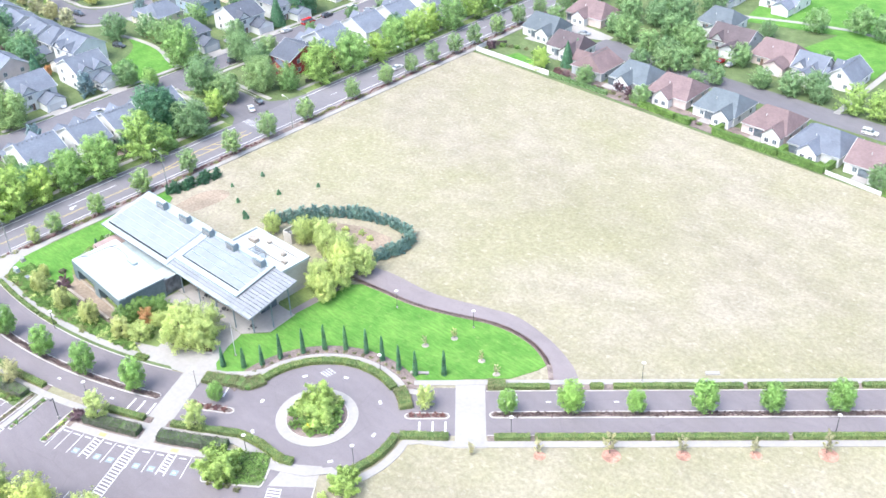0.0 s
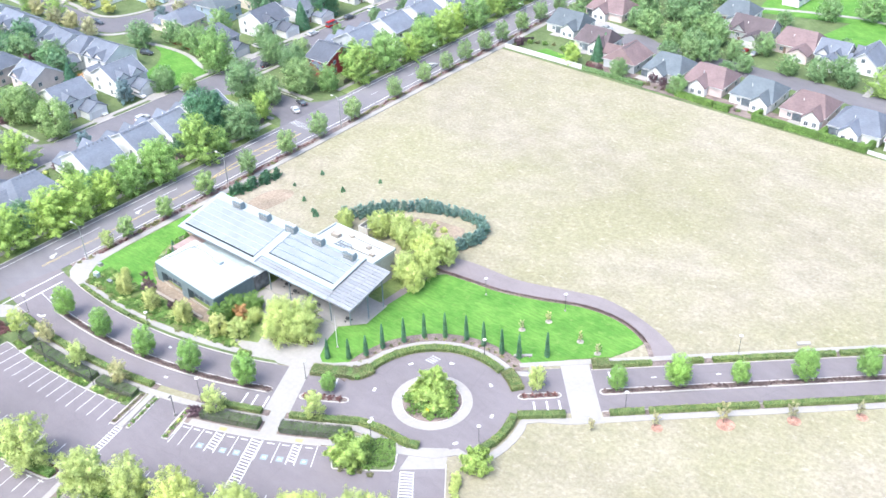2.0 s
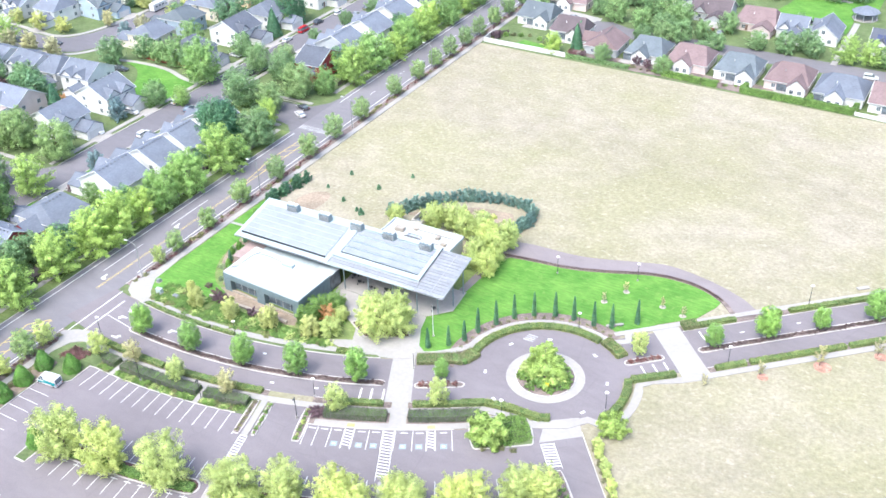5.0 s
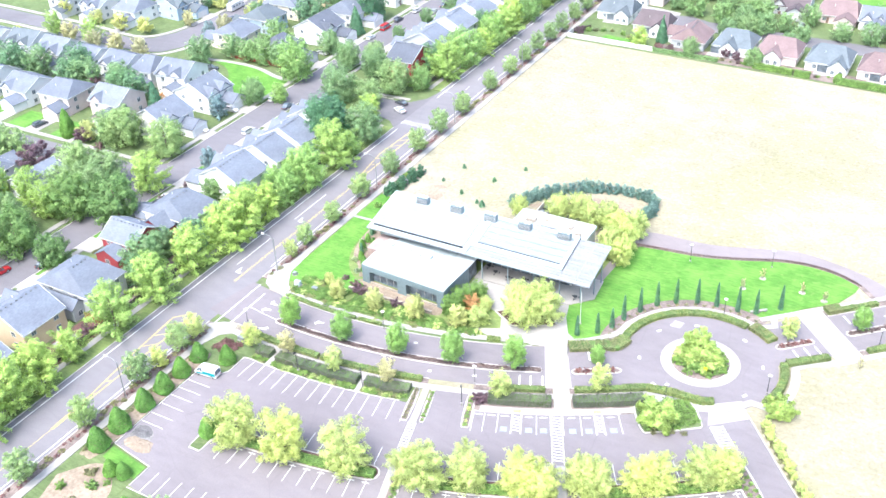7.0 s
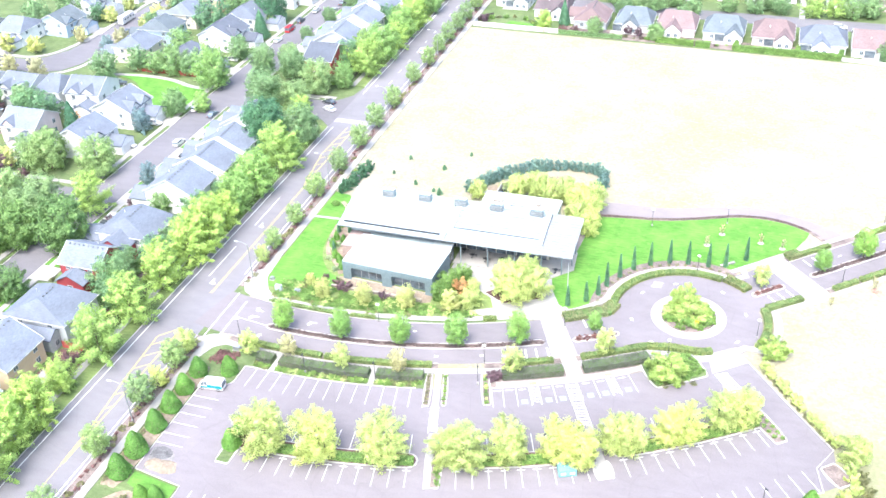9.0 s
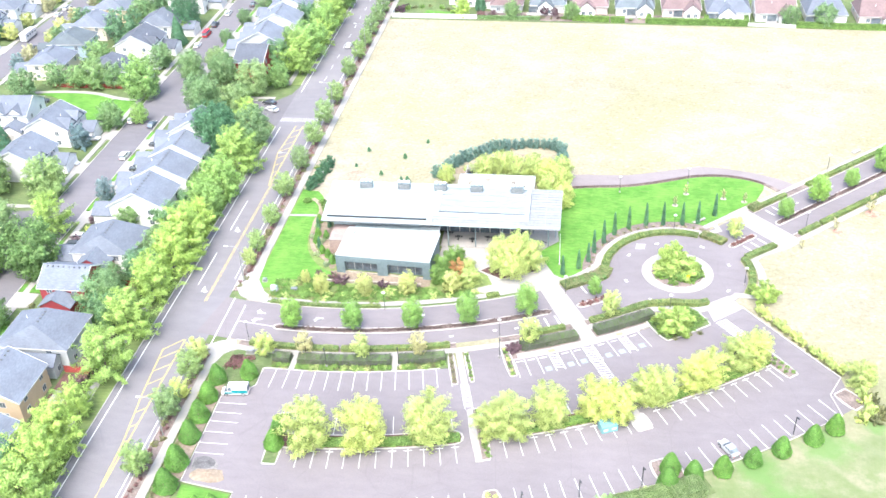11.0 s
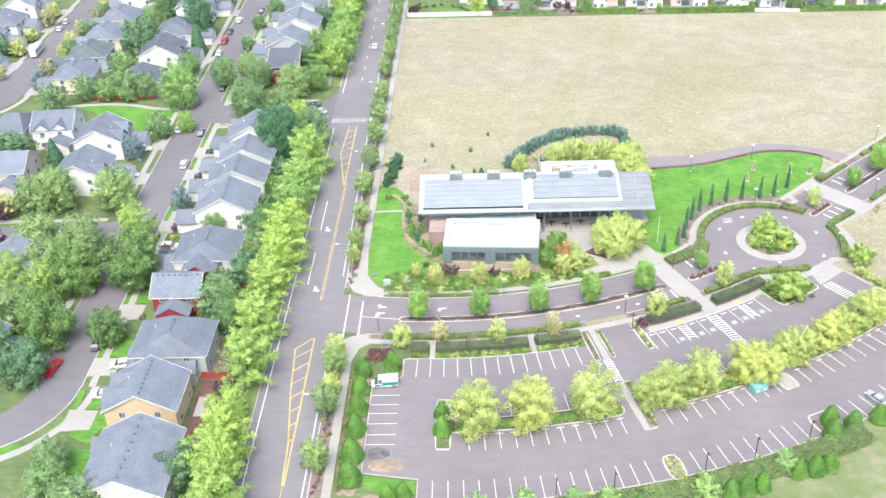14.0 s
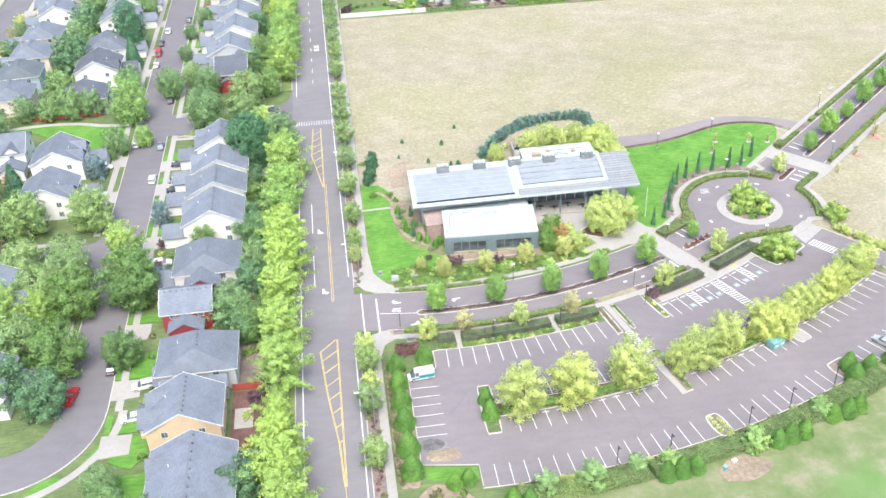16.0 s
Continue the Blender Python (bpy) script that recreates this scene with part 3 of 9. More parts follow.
for x0, x1, y0, y1 in ((-137.6, -136.2, -2, 300), (-151.2, -149.8, 14, 300)):
    sheet("pavement", [(x0, y0), (x1, y0), (x1, y1), (x0, y1)], -0.2, 0.14, M_CONC, label="pale concrete pavement of the far street", category="pavement")
sheet("road", [(10, 92), (13, 87), (19, 85.5), (320, 80), (320, 90), (24, 95), (17, 98), (11, 97)], -0.2, 0.026, M_STREET, label="grey asphalt street behind the low houses", category="road")
sheet("road", [(-8, 97), (-4, 94), (6, 94), (12, 96), (12, 100), (2, 102), (-8, 103)], -0.2, 0.022, M_CONC, label="pale concrete driveway at the end of the street", category="road")

# the drive, its roundabout and the parking lot
RBX, RBY = 77.4, -93.3
drive = band_ob("road", arc(-11.4), S0 + 230, 113.2, 126.3, -0.2, 0.036, M_ASPH, label="violet-grey asphalt drive that curves past the library", category="road")
sheet("road", ring_pts(RBX, RBY, 15.2, n=64), -0.2, 0.042, M_ASPH, label="asphalt roundabout on the drive", category="road")
lot_out, lot_in = [], []
lot = []
for i in range(0, 29):
    a = -4.5 + (38.6 + 4.5) * i / 28
    lot_out.append(rc(arc(a), 172.4))
for i in range(0, 29):
    a = 40.6 - (40.6 + 3.0) * i / 28
    lot_in.append(rc(arc(a), 134.0))
lot = [(-12.8, -140.4), (-12.8, -165.2), (-2.6, -166.8), (-2.6, -171.9)] + [p for p in lot_out if p[0] > -2] + [rc(arc(40.2), 165.2)] + [rc(arc(40.6), 139)] + [rc(arc(39.5), 137)] + lot_in[1:] + [(-6.9, -134), (-6.9, -139.0), (-8.0, -140.4)]
lot_sheet = sheet("parking_lot", lot, -0.2, 0.046, M_ASPH, label="violet-grey asphalt parking lot with white stall lines", category="parking lot")
sheet("road", [rc(arc(37.2), 139), rc(arc(40.6), 139), rc(arc(41.0), 134), rc(arc(38.2), 133.5)], -0.2, 0.05, M_CONC, label="pale concrete crossing between lot and roundabout", category="pavement")

# east pavement and planting strip of the main road
for y0, y1 in ((-600, -127.5), (-108.6, 700)):
    sheet("pavement", [(-19.4, y0), (-17.7, y0), (-17.7, y1), (-19.4, y1)], -0.2, 0.15, M_CONC, label="pale concrete pavement beside the main road", category="pavement")
    sheet("planting_strip", [(-21.7, y0), (-19.4, y0), (-19.4, y1), (-21.7, y1)], -0.2, 0.12, M_MULCH, label="strip of brown bark mulch with low shrubs", category="planting bed")
    sheet("kerb", [(-21.9, y0), (-21.7, y0), (-21.7, y1), (-21.9, y1)], -0.2, 0.16, M_KERB, label="concrete kerb of the main road", category="kerb")
# west verge of the main road
for y0, y1 in ((-600, -28), (1, 700)):
    sheet("kerb", [(-35.4, y0), (-35.2, y0), (-35.2, y1), (-35.4, y1)], -0.2, 0.16, M_KERB, label="concrete kerb of the main road", category="kerb")
    sheet("verge", [(-38.6, y0), (-35.4, y0), (-35.4, y1), (-38.6, y1)], -0.2, 0.13, M_COVER, label="green grass verge under the street trees", category="verge")
    sheet("pavement", [(-40.2, y0), (-38.6, y0), (-38.6, y1), (-40.2, y1)], -0.2, 0.15, M_CONC, label="pale concrete pavement behind the verge", category="pavement")
# pavements of the residential street
for x0, x1, y0, y1 in ((-70.5, -69.0, -141, -23), (-70.5, -69.0, -11, 400), (-85.0, -83.4, -141, -91.5), (-85.0, -83.4, -75.0, 400)):
    sheet("pavement", [(x0, y0), (x1, y0), (x1, y1), (x0, y1)], -0.2, 0.14, M_CONC, label="pale concrete pavement along the residential street", category="pavement")
for x, y0, y1 in ((-72.0, -141, -23), (-72.0, -8, 400), (-82.0, -141, -92.0), (-82.0, -74.4, 400)):
    sheet("kerb", [(x, y0), (x + 0.2, y0), (x + 0.2, y1), (x, y1)], -0.2, 0.15, M_KERB, label="concrete kerb of the residential street", category="kerb")
bm = bmesh.new()
ribbon(bm, [(-91 + 22.2 * math.cos(radians(a)), -141 + 22.2 * math.sin(radians(a))) for a in range(0, -91, -6)] + [(-260, -163.2)], 1.6, -0.2, 0.14)
tagged(part("pavement", bm, M_CONC), "pale concrete pavement round the bend of the street", "pavement", kind="structure")
bm = bmesh.new()
ribbon(bm, bend + [(-260, -160)], 0.2, -0.2, 0.15)
tagged(part("kerb", bm, M_KERB), "concrete kerb round the bend of the street", "kerb", kind="structure")
for ya, yb in ((-10.6, -10.4), (-23.9, -23.7)):
    sheet("kerb", [(-70, ya), (-46, ya), (-46, yb), (-70, yb)], -0.2, 0.15, M_KERB, label="concrete kerb of the side street", category="kerb")
for ya, yb in ((-9.6, -8.2), (-26.2, -24.8)):
    sheet("pavement", [(-69, ya), (-41, ya), (-41, yb), (-69, yb)], -0.2, 0.14, M_CONC, label="pale concrete pavement of the side street", category="pavement")

# library grounds: base beds, lawns, plaza
bed_out = [rc(arc(a), 112.4) for a in range(-8, 27, 2)]
sheet("planting_bed", [(-17.6, -62.5), (-17.6, -107)] + bed_out + [(50, -98), (53, -60), (44, -62), (24, -63), (21, -72.5), (-9, -73)], -0.2, 0.07, M_COVER, label="green planted beds around the library", category="planting bed")
lawn_w = smooth([(-17.3, -63.5), (-17.3, -92), (-16.8, -105.5), (-13, -106.5), (-6, -104.4), (0, -103.8), (1.5, -101), (-4, -98), (-8.4, -92), (-10.4, -84), (-10.2, -75), (-10.6, -68), (-13, -64)], 5)
sheet("lawn", lawn_w, -0.2, 0.13, M_LAWN, label="bright green watered lawn beside the main road", category="lawn")
path_w = smooth([(104.5, -55.3), (101, -51.7), (95.6, -49), (89.4, -48.2), (83.1, -49.2), (75.2, -52.3), (66.7, -55), (57.5, -56.1), (51.9, -56.9), (46, -57.5)], 5)
path_e = smooth([(45, -52.3), (48.1, -51.9), (54.9, -50.5), (67, -49.9), (79, -46.3), (86.7, -44.3), (96.7, -46.0), (104.5, -49.2), (108.6, -52.2)], 5)
sheet("path", path_w + path_e, -0.2, 0.06, M_PATH, label="mauve asphalt path curving past the lawn", category="path")
lawn_n = [(x - 0.0, y - 1.3) for x, y in path_w if x > 52 and x < 101.2]
lawn_arc = [(RBX + 21.2 * math.cos(radians(a)), RBY + 21.2 * math.sin(radians(a))) for a in range(66, 198, 5)]
sheet("lawn", [(100.6, -55.2)] + lawn_n + [(52.6, -58.0), (50.4, -60), (50.0, -69), (49.4, -76), (50.6, -83.0), (46.2, -87.6), (47.3, -91.7), (49.8, -96.6), (52.4, -98.2)] + lawn_arc[::-1] + [rc(S0 + 24, 110.6), rc(S0 + 33, 110.6)], -0.2, 0.12, M_LAWN, label="bright green watered lawn east of the library", category="lawn")
bm = bmesh.new()
ribbon(bm, [(x, y - 0.55) for x, y in path_w], 1.0, -0.1, 0.16)
tagged(part("planting_strip", bm, M_MULCH), "brown mulch edging between lawn and path", "planting bed", kind="structure")
bed_arc = [(RBX + 18.7 * math.cos(radians(a)), RBY + 18.7 * math.sin(radians(a))) for a in range(64, 200, 5)]
sheet("planting_bed", bed_arc + lawn_arc[::-1], -0.2, 0.10, M_MULCH, label="mulch bed with a row of columnar cypresses", category="planting bed")
sheet("plaza", [(22.6, -101), (23, -87.1), (46.0, -87.3), (46.4, -87.6), (47.5, -91.7), (50.0, -96.6), (52.2, -98.0), rc(arc(27.3), 111), rc(arc(27.0), 113.1), rc(arc(24.75), 113.1), rc(arc(23.4), 112.9), rc(arc(22.6), 111.8), rc(arc(19), 111), (31, -104), (36.5, -101.5), (34.5, -97), (26.5, -94.5)], -0.2, 0.14, M_CONC, label="pale concrete plaza in front of the library", category="plaza")
sheet("path", [(48.4, -58.0), (50.4, -60), (50.0, -69), (49.4, -76), (47.6, -76.0), (48.0, -68), (48.3, -61)], -0.2, 0.09, M_PATH, label="mauve path between the trees and the lawn", category="path")
sheet("path", [(-17.7, -76.5), (-10.4, -76.2), (-10.4, -75.3), (-17.7, -75.6)], -0.2, 0.145, M_CONC, label="narrow pale path across the lawn", category="path")
bm = bmesh.new()
ribbon(bm, smooth([(-13.6, -67.6), (-11.2, -70.2), (-10.0, -74), (-10.2, -79), (-9.0, -86.6), (-7.0, -91.4), (-3.6, -94.6), (-1.0, -98.2)], 5), 1.1, -0.1, 0.15)
tagged(part("planting_strip", bm, M_SOIL), "curved strip of reddish-brown mulch beside the lawn", "planting bed", kind="structure")
sheet("planting_bed", [(-9.6, -75.6), (-9.4, -80), (-8.2, -87), (-5.2, -93), (-1.2, -97.6), (0.2, -96.6), (-0.6, -92.4), (-3.2, -91.6), (-3.6, -86), (-3.6, -76), (-6.4, -73.4), (-9.2, -73.2)], -0.2, 0.11, M_SOIL, label="tan mulch bed beside the library's west end", category="planting bed")
sheet("lawn", [(-12.4, -165.9), (-3.1, -167.3), (-3.0, -170.4), (-8.0, -170.2), (-12.2, -168.8)], -0.2, 0.118, M_LAWN, label="small green lawn at the lot's corner", category="lawn")
sheet("gravel_patch", smooth([(-12.2, -159.4), (-10.4, -158.8), (-8.4, -159.6), (-8.0, -160.9), (-9.6, -161.9), (-12.0, -161.6)], 4), -0.1, 0.054, M_GRAVEL, label="thin patch of dark spilled gravel on the asphalt", category="gravel")
sheet("bare_patch", smooth([(38.6, -175.6), (41.0, -173.4), (44.6, -172.6), (47.4, -173.6), (48.4, -176.0), (44.0, -178.4), (39.4, -178.0)], 4), -0.2, 0.112, M_SOIL, label="bare trampled soil with garden waste", category="ground")
# pavements along the drive
band_ob("pavement", arc(-8.2), arc(29.5), 110.7, 112.2, -0.2, 0.15, M_CONC, label="pale concrete pavement along the drive", category="pavement")
band_ob("pavement", S0 + 14, S0 + 230, 111.0, 112.4, -0.2, 0.15, M_CONC, label="pale concrete pavement along the field", category="pavement")
walk_n = [rc(arc(29.3), 111.4), (57.2, -94.8), (59.6, -91.6), (60.2, -88)] + [(RBX + 17.8 * math.cos(radians(a)), RBY + 17.8 * math.sin(radians(a))) for a in range(155, 62, -6)] + [(88.0, -75.2), rc(S0 + 17, 111.7)]
bm = bmesh.new()
ribbon(bm, walk_n, 1.6, -0.2, 0.156)
tagged(part("pavement", bm, M_CONC), "pale concrete pavement round the roundabout", "pavement", kind="structure")
band_ob("pavement", arc(-7.4), arc(31), 128.0, 129.5, -0.2, 0.15, M_CONC, label="pale concrete pavement above the parking lot", category="pavement")
band_ob("pavement", S0 + 21, S0 + 230, 127.9, 129.4, -0.2, 0.15, M_CONC, label="pale concrete pavement along the south field", category="pavement")
walk_s = [rc(arc(30.6), 128.7), rc(arc(33.4), 128.9), rc(arc(35.2), 131.0), rc(arc(37.2), 134.4), rc(arc(39.8), 135.6), rc(arc(41.6), 135.0), (94.5, -101.2)] + [(RBX + 18.4 * math.cos(radians(a)), RBY + 18.4 * math.sin(radians(a))) for a in range(-22, 24, 6)] + [(96.6, -84.8), rc(S0 + 22, 128.7)]
bm = bmesh.new()
ribbon(bm, walk_s, 1.7, -0.2, 0.157)
tagged(part("pavement", bm, M_CONC), "pale concrete pavement round the roundabout", "pavement", kind="structure")
band_ob("crossing", arc(24.75), arc(27.1), 111.8, 126.3, -0.2, 0.075, M_CONC, label="wide pale paved crossing over the drive", category="crossing")
band_ob("pavement", arc(25.45), arc(26.85), 126.3, 134.2, -0.2, 0.16, M_CONC, label="pale concrete path between two clipped hedges", category="pavement")
band_ob("crossing", S0 + 22.2, S0 + 28.0, 110.9, 129.5, -0.2, 0.08, M_CONC, label="wide pale paved crossing over the drive", category="crossing")
# corner pavements at the drive's mouth
sheet("pavement", [(-19.4, -96), (-17.6, -96), (-17.0, -104), (-14.5, -108.3), rc(arc(-6.5), 110.7), rc(arc(-6.5), 113.2), rc(arc(-8.6), 113.0), (-19.6, -110.2), (-21.7, -106.5), (-21.7, -103), (-19.4, -101)], -0.2, 0.158, M_CONC, label="pale concrete corner pavement at the drive's mouth", category="pavement")
sheet("pavement", [(-21.7, -131), (-21.2, -128.0), (-18.5, -126.2), rc(arc(-7.0), 126.4), rc(arc(-6.4), 129.4), (-16.6, -130.5), (-17.6, -134), (-19.4, -134), (-19.4, -131)], -0.2, 0.158, M_CONC, label="pale concrete corner pavement at the drive's mouth", category="pavement")
# kerbs of the drive
for s0, s1, r in ((arc(-7), arc(23.4), 113.1), (arc(-7), arc(14.2), 126.35), (arc(18.4), arc(24.75), 126.35), (S0 + 28.2, S0 + 230, 114.2), (S0 + 28.2, S0 + 230, 126.35), (arc(27.1), arc(31), 126.35)):
    band_ob("kerb", s0, s1, r - 0.1, r + 0.1, -0.2, 0.16, M_KERB, label="concrete kerb of the drive", category="kerb")
band_ob("verge", S0 + 28.2, S0 + 230, 112.4, 114.1, -0.2, 0.11, M_MULCH, label="strip of mulch under a low hedge", category="planting bed")
band_ob("verge", S0 + 28.2, S0 + 230, 126.45, 127.9, -0.2, 0.11, M_MULCH, label="strip of mulch under a low hedge", category="planting bed")
band_ob("verge", arc(-6.5), arc(25.2), 112.2, 113.0, -0.2, 0.11, M_YARD, label="grass strip between kerb and pavement", category="verge")
for a0, a1 in ((-6.5, 14.2), (18.4, 25.4), (26.9, 31)):
    band_ob("verge", arc(a0), arc(a1), 126.45, 128.0, -0.2, 0.11, M_MULCH, label="strip of mulch under a low hedge", category="planting bed")
band_ob("planting_bed", arc(-4), arc(13.4), 129.5, 134.0, -0.2, 0.12, M_YARD, label="green bank between pavement and parking lot", category="planting bed")
band_ob("planting_bed", arc(18.6), arc(25.4), 129.5, 133.9, -0.2, 0.12, M_MULCH, label="planted bank between pavement and parking lot", category="planting bed")
band_ob("planting_bed", arc(26.9), arc(31.7), 129.5, 133.9, -0.2, 0.12, M_MULCH, label="planted bank between pavement and parking lot", category="planting bed")


def island(label, s0, s1, r0, r1, bed=M_MULCH, end=1.2, parent=None):
    """A kerbed island on the drive or the lot with rounded ends."""
    ob = thing("traffic_island", label, "traffic island", None, "kerbed islands")
    for nm, g, z, mt in (("kerb", 0.0, 0.15, M_KERB), ("bed", 0.32, 0.19, bed)):
        a, b = band_pts(s0 + end + g * 0, s1 - end - g * 0, r0 + g, r1 - g)
        rm, w = (r0 + r1) / 2, (r1 - r0) / 2 - g
        capb = [rc(s1 - end + (end - g) * math.cos(q), rm + w * math.sin(q)) for q in (1.1, 0.55, 0, -0.55, -1.1)]
        capa = [rc(s0 + end - (end - g) * math.cos(q), rm + w * math.sin(q)) for q in (-1.1, -0.55, 0, 0.55, 1.1)]
        bm = bmesh.new()
        prism(bm, a[::1] and (b + capb + a[::-1] + capa), 0.0, z)
        bm.normal_update()
        bmesh.ops.triangulate(bm, faces=[f for f in bm.faces if len(f.verts) > 4])
        part(nm, bm, mt, ob)
    return ob


island("long kerbed island planted with round green trees", arc(-4.2), arc(24.5), 119.8, 121.75)
island("short kerbed island with low red shrubs", arc(27.2), arc(32.0), 120.4, 122.2)
island("short kerbed island with low red shrubs", S0 + 12.5, S0 + 21.2, 120.2, 122.0)
island("long kerbed island with trees and dark shrubs", S0 + 28.6, S0 + 107, 119.9, 121.8)
island("kerbed tree island between rows of stalls", arc(0.1), arc(13.6), 151.6, 155.4, M_REDBARK, 1.6)
island("kerbed tree island between rows of stalls", arc(15.5), arc(24.3), 151.6, 155.4, M_REDBARK, 1.0)
island("kerbed tree island between rows of stalls", arc(26.6), arc(37.6), 151.6, 155.4, M_REDBARK, 1.2)
for a in (14.65, 37.7):
    island("kerbed planted strip at the end of a row of stalls", arc(a - 0.62), arc(a + 0.62), 146.4, 160.1, M_MULCH, 0.5)
island("kerbed planted strip at the end of a row of stalls", arc(0.0), arc(1.2), 146.2, 159.7, M_YARD, 0.35)
island("kerbed island paved with pale concrete", arc(25.0), arc(26.3), 155.6, 160.0, M_CONC, 0.4)
island("kerbed strip with grass beside the entrance", arc(13.2), arc(13.9), 129.6, 139.2, M_MULCH, 0.3)
island("kerbed strip with shrubs beside the walkway", arc(14.7), arc(15.25), 129.6, 139.0, M_MULCH, 0.3)
island("kerbed strip with grass beside the entrance", arc(18.0), arc(18.85), 129.4, 138.9, M_MULCH, 0.35)
island("kerbed planting bed under a broad tree", arc(31.9), arc(37.0), 131.0, 139.5, M_YARD, 0.8)
island("kerbed planted notch in the outer row", arc(14.05), arc(15.25), 167.0, 173.0, M_MULCH, 0.7)
island("kerbed planted notch in the outer row", arc(24.35), arc(26.2), 167.2, 173.0, M_MULCH, 0.7)
island("kerbed corner bed of the parking lot", arc(38.35), arc(39.7), 167.6, 173.0, M_MULCH, 0.5)
for r0, r1, w in ((129.5, 139.2, 0.28), (146.6, 160.3, 0.23)):
    band_ob("pavement", arc(14.32 - w), arc(14.32 + w), r0, r1, -0.2, 0.2, M_CONC, label="pale concrete walkway through the lot", category="pavement")
band_ob("pavement", arc(25.4), arc(26.0), 147.2, 160.0, -0.2, 0.165, M_CONC, label="pale concrete walkway through the lot", category="pavement")
for a in (-0.5, 8.55):
    band_ob("pavement", arc(a - 0.25), arc(a + 0.25), 129.5, 133.8, -0.2, 0.15, M_CONC, label="short concrete path between two planted beds", category="pavement")
# round island
rb = thing("roundabout_island", "round island with a pale apron and green shrubs", "traffic island", Matrix.Translation((RBX, RBY, 0)))
for nm, r, z, mt in (("apron", 7.9, 0.13, M_CONC), ("kerb", 6.0, 0.22, M_KERB), ("bed", 5.8, 0.26, M_MULCH)):
    bm = bmesh.new()
    prism(bm, ring_pts(0, 0, r, n=48), 0.0, z)
    part(nm, bm, mt, rb)
band_ob("parking_lot", arc(15.2), arc(18.05), 129.5, 134.4, -0.2, 0.048, M_ASPH, label="asphalt entrance of the parking lot", category="parking lot")
# lot kerbs
bm = bmesh.new()
ribbon(bm, [(-6.9, -134)] + [rc(arc(a), 133.95) for a in np.arange(-2.5, 13.2, 1.5)], 0.2, -0.1, 0.17)
tagged(part("kerb", bm, M_KERB), "concrete kerb of the parking lot", "kerb", kind="structure")
bm = bmesh.new()
ribbon(bm, [rc(arc(a), 133.95) for a in np.arange(18.8, 31.8, 1.5)], 0.2, -0.1, 0.17)
tagged(part("kerb", bm, M_KERB), "concrete kerb of the parking lot", "kerb", kind="structure")
bm = bmesh.new()
ribbon(bm, [(-2.6, -171.9), (-2.6, -166.8), (-12.8, -165.2), (-12.8, -140.4), (-8.0, -140.4), (-6.9, -139), (-6.9, -134)], 0.2, -0.1, 0.166)
tagged(part("kerb", bm, M_KERB), "concrete kerb of the parking lot", "kerb", kind="structure")
bm = bmesh.new()
ribbon(bm, [rc(arc(a), 172.5) for a in np.arange(-0.9, 38.6, 1.2)] + [rc(arc(38.3), 167.5), rc(arc(40.2), 165.2), rc(arc(40.4), 150), rc(arc(40.7), 138)], 0.2, -0.1, 0.17)
tagged(part("kerb", bm, M_KERB), "concrete kerb of the parking lot", "kerb", kind="structure")
sheet("planting_bed", [(-17.6, -134), (-16.4, -130.2), rc(arc(-6.2), 129.5), rc(arc(-3.2), 129.5), rc(arc(-3.2), 133.8), (-7.1, -134), (-7.1, -139), (-8.2, -140.2), (-13, -140.2), (-13, -165.4), (-2.8, -167), (-2.8, -190), (-17.6, -190)], -0.2, 0.1, M_YARD, label="planted bank beside the parking lot", category="planting bed")
band_ob("planting_bed", arc(-0.9), arc(27), 172.6, 177.5, -0.2, 0.1, M_YARD, label="shrub bank along the outer edge of the lot", category="planting bed")

# ---- painted markings ----


def line_part(road, x0, y0, x1, y1, w=0.12, z=0.054, material=None, name="lane_line"):
    a, b = Vector((x0, y0)), Vector((x1, y1))
    d = b - a
    bm = bmesh.new()
    box(bm, 0, -w / 2, 0, d.length, w / 2, 0.006)
    ob = part(name, bm, material or M_PAINT, road)
    ob.matrix_basis = Matrix.Translation((a.x, a.y, z)) @ Matrix.Rotation(math.atan2(d.y, d.x), 4, "Z")
    return ob


def stall(a, r0, r1, name="stall_line", w=0.13, material=None):
    p, q = rc(arc(a), r0), rc(arc(a), r1)
    return line_part(lot_sheet, *p, *q, w, 0.052, material, name)


for i in range(14):
    stall(-1.75 + 1.157 * i, 134.1, 139.5)
for i in range(11):
    stall(2.35 + 1.055 * i, 155.5, 160.0), stall(2.35 + 1.055 * i, 146.9, 151.5)
for i in range(9):
    stall(16.15 + 1.06 * i, 155.5, 160.0), stall(16.15 + 1.06 * i, 146.9, 151.5)
for i in range(10):
    stall(27.2 + 1.06 * i, 155.5, 160.0), stall(27.2 + 1.06 * i, 146.9, 151.5)
for i in range(17):
    a = -0.9 + 0.932 * i
    if a > -0.5 and a < 13.9:
        stall(a, 167.2, 172.3)
for i in range(9):
    stall(16.05 + 0.93 * i, 167.2, 172.3)
for i in range(12):
    stall(27.0 + 0.94 * i, 167.2, 172.3)
for first, step, count in ((2.35, 1.055, 11), (16.15, 1.06, 9), (27.2, 1.06, 10)):
    for i in range(count):
        a = first + step * i
        line_part(lot_sheet, *rc(arc(a - 0.26), 155.95), *rc(arc(a + 0.26), 155.95), 0.2, 0.052, None, "stall_line")
for y in (-144.7, -147.35, -149.8, -152.6, -155.5, -158.1):
    line_part(lot_sheet, -12.7, y, -7.2, y, 0.13, 0.052, None, "stall_line")
for a in (18.9, 19.8, 20.9, 22.0, 22.8, 24.0, 25.1, 26.1, 27.5, 28.6, 29.3, 30.6):
    stall(a, 134.2, 139.4)
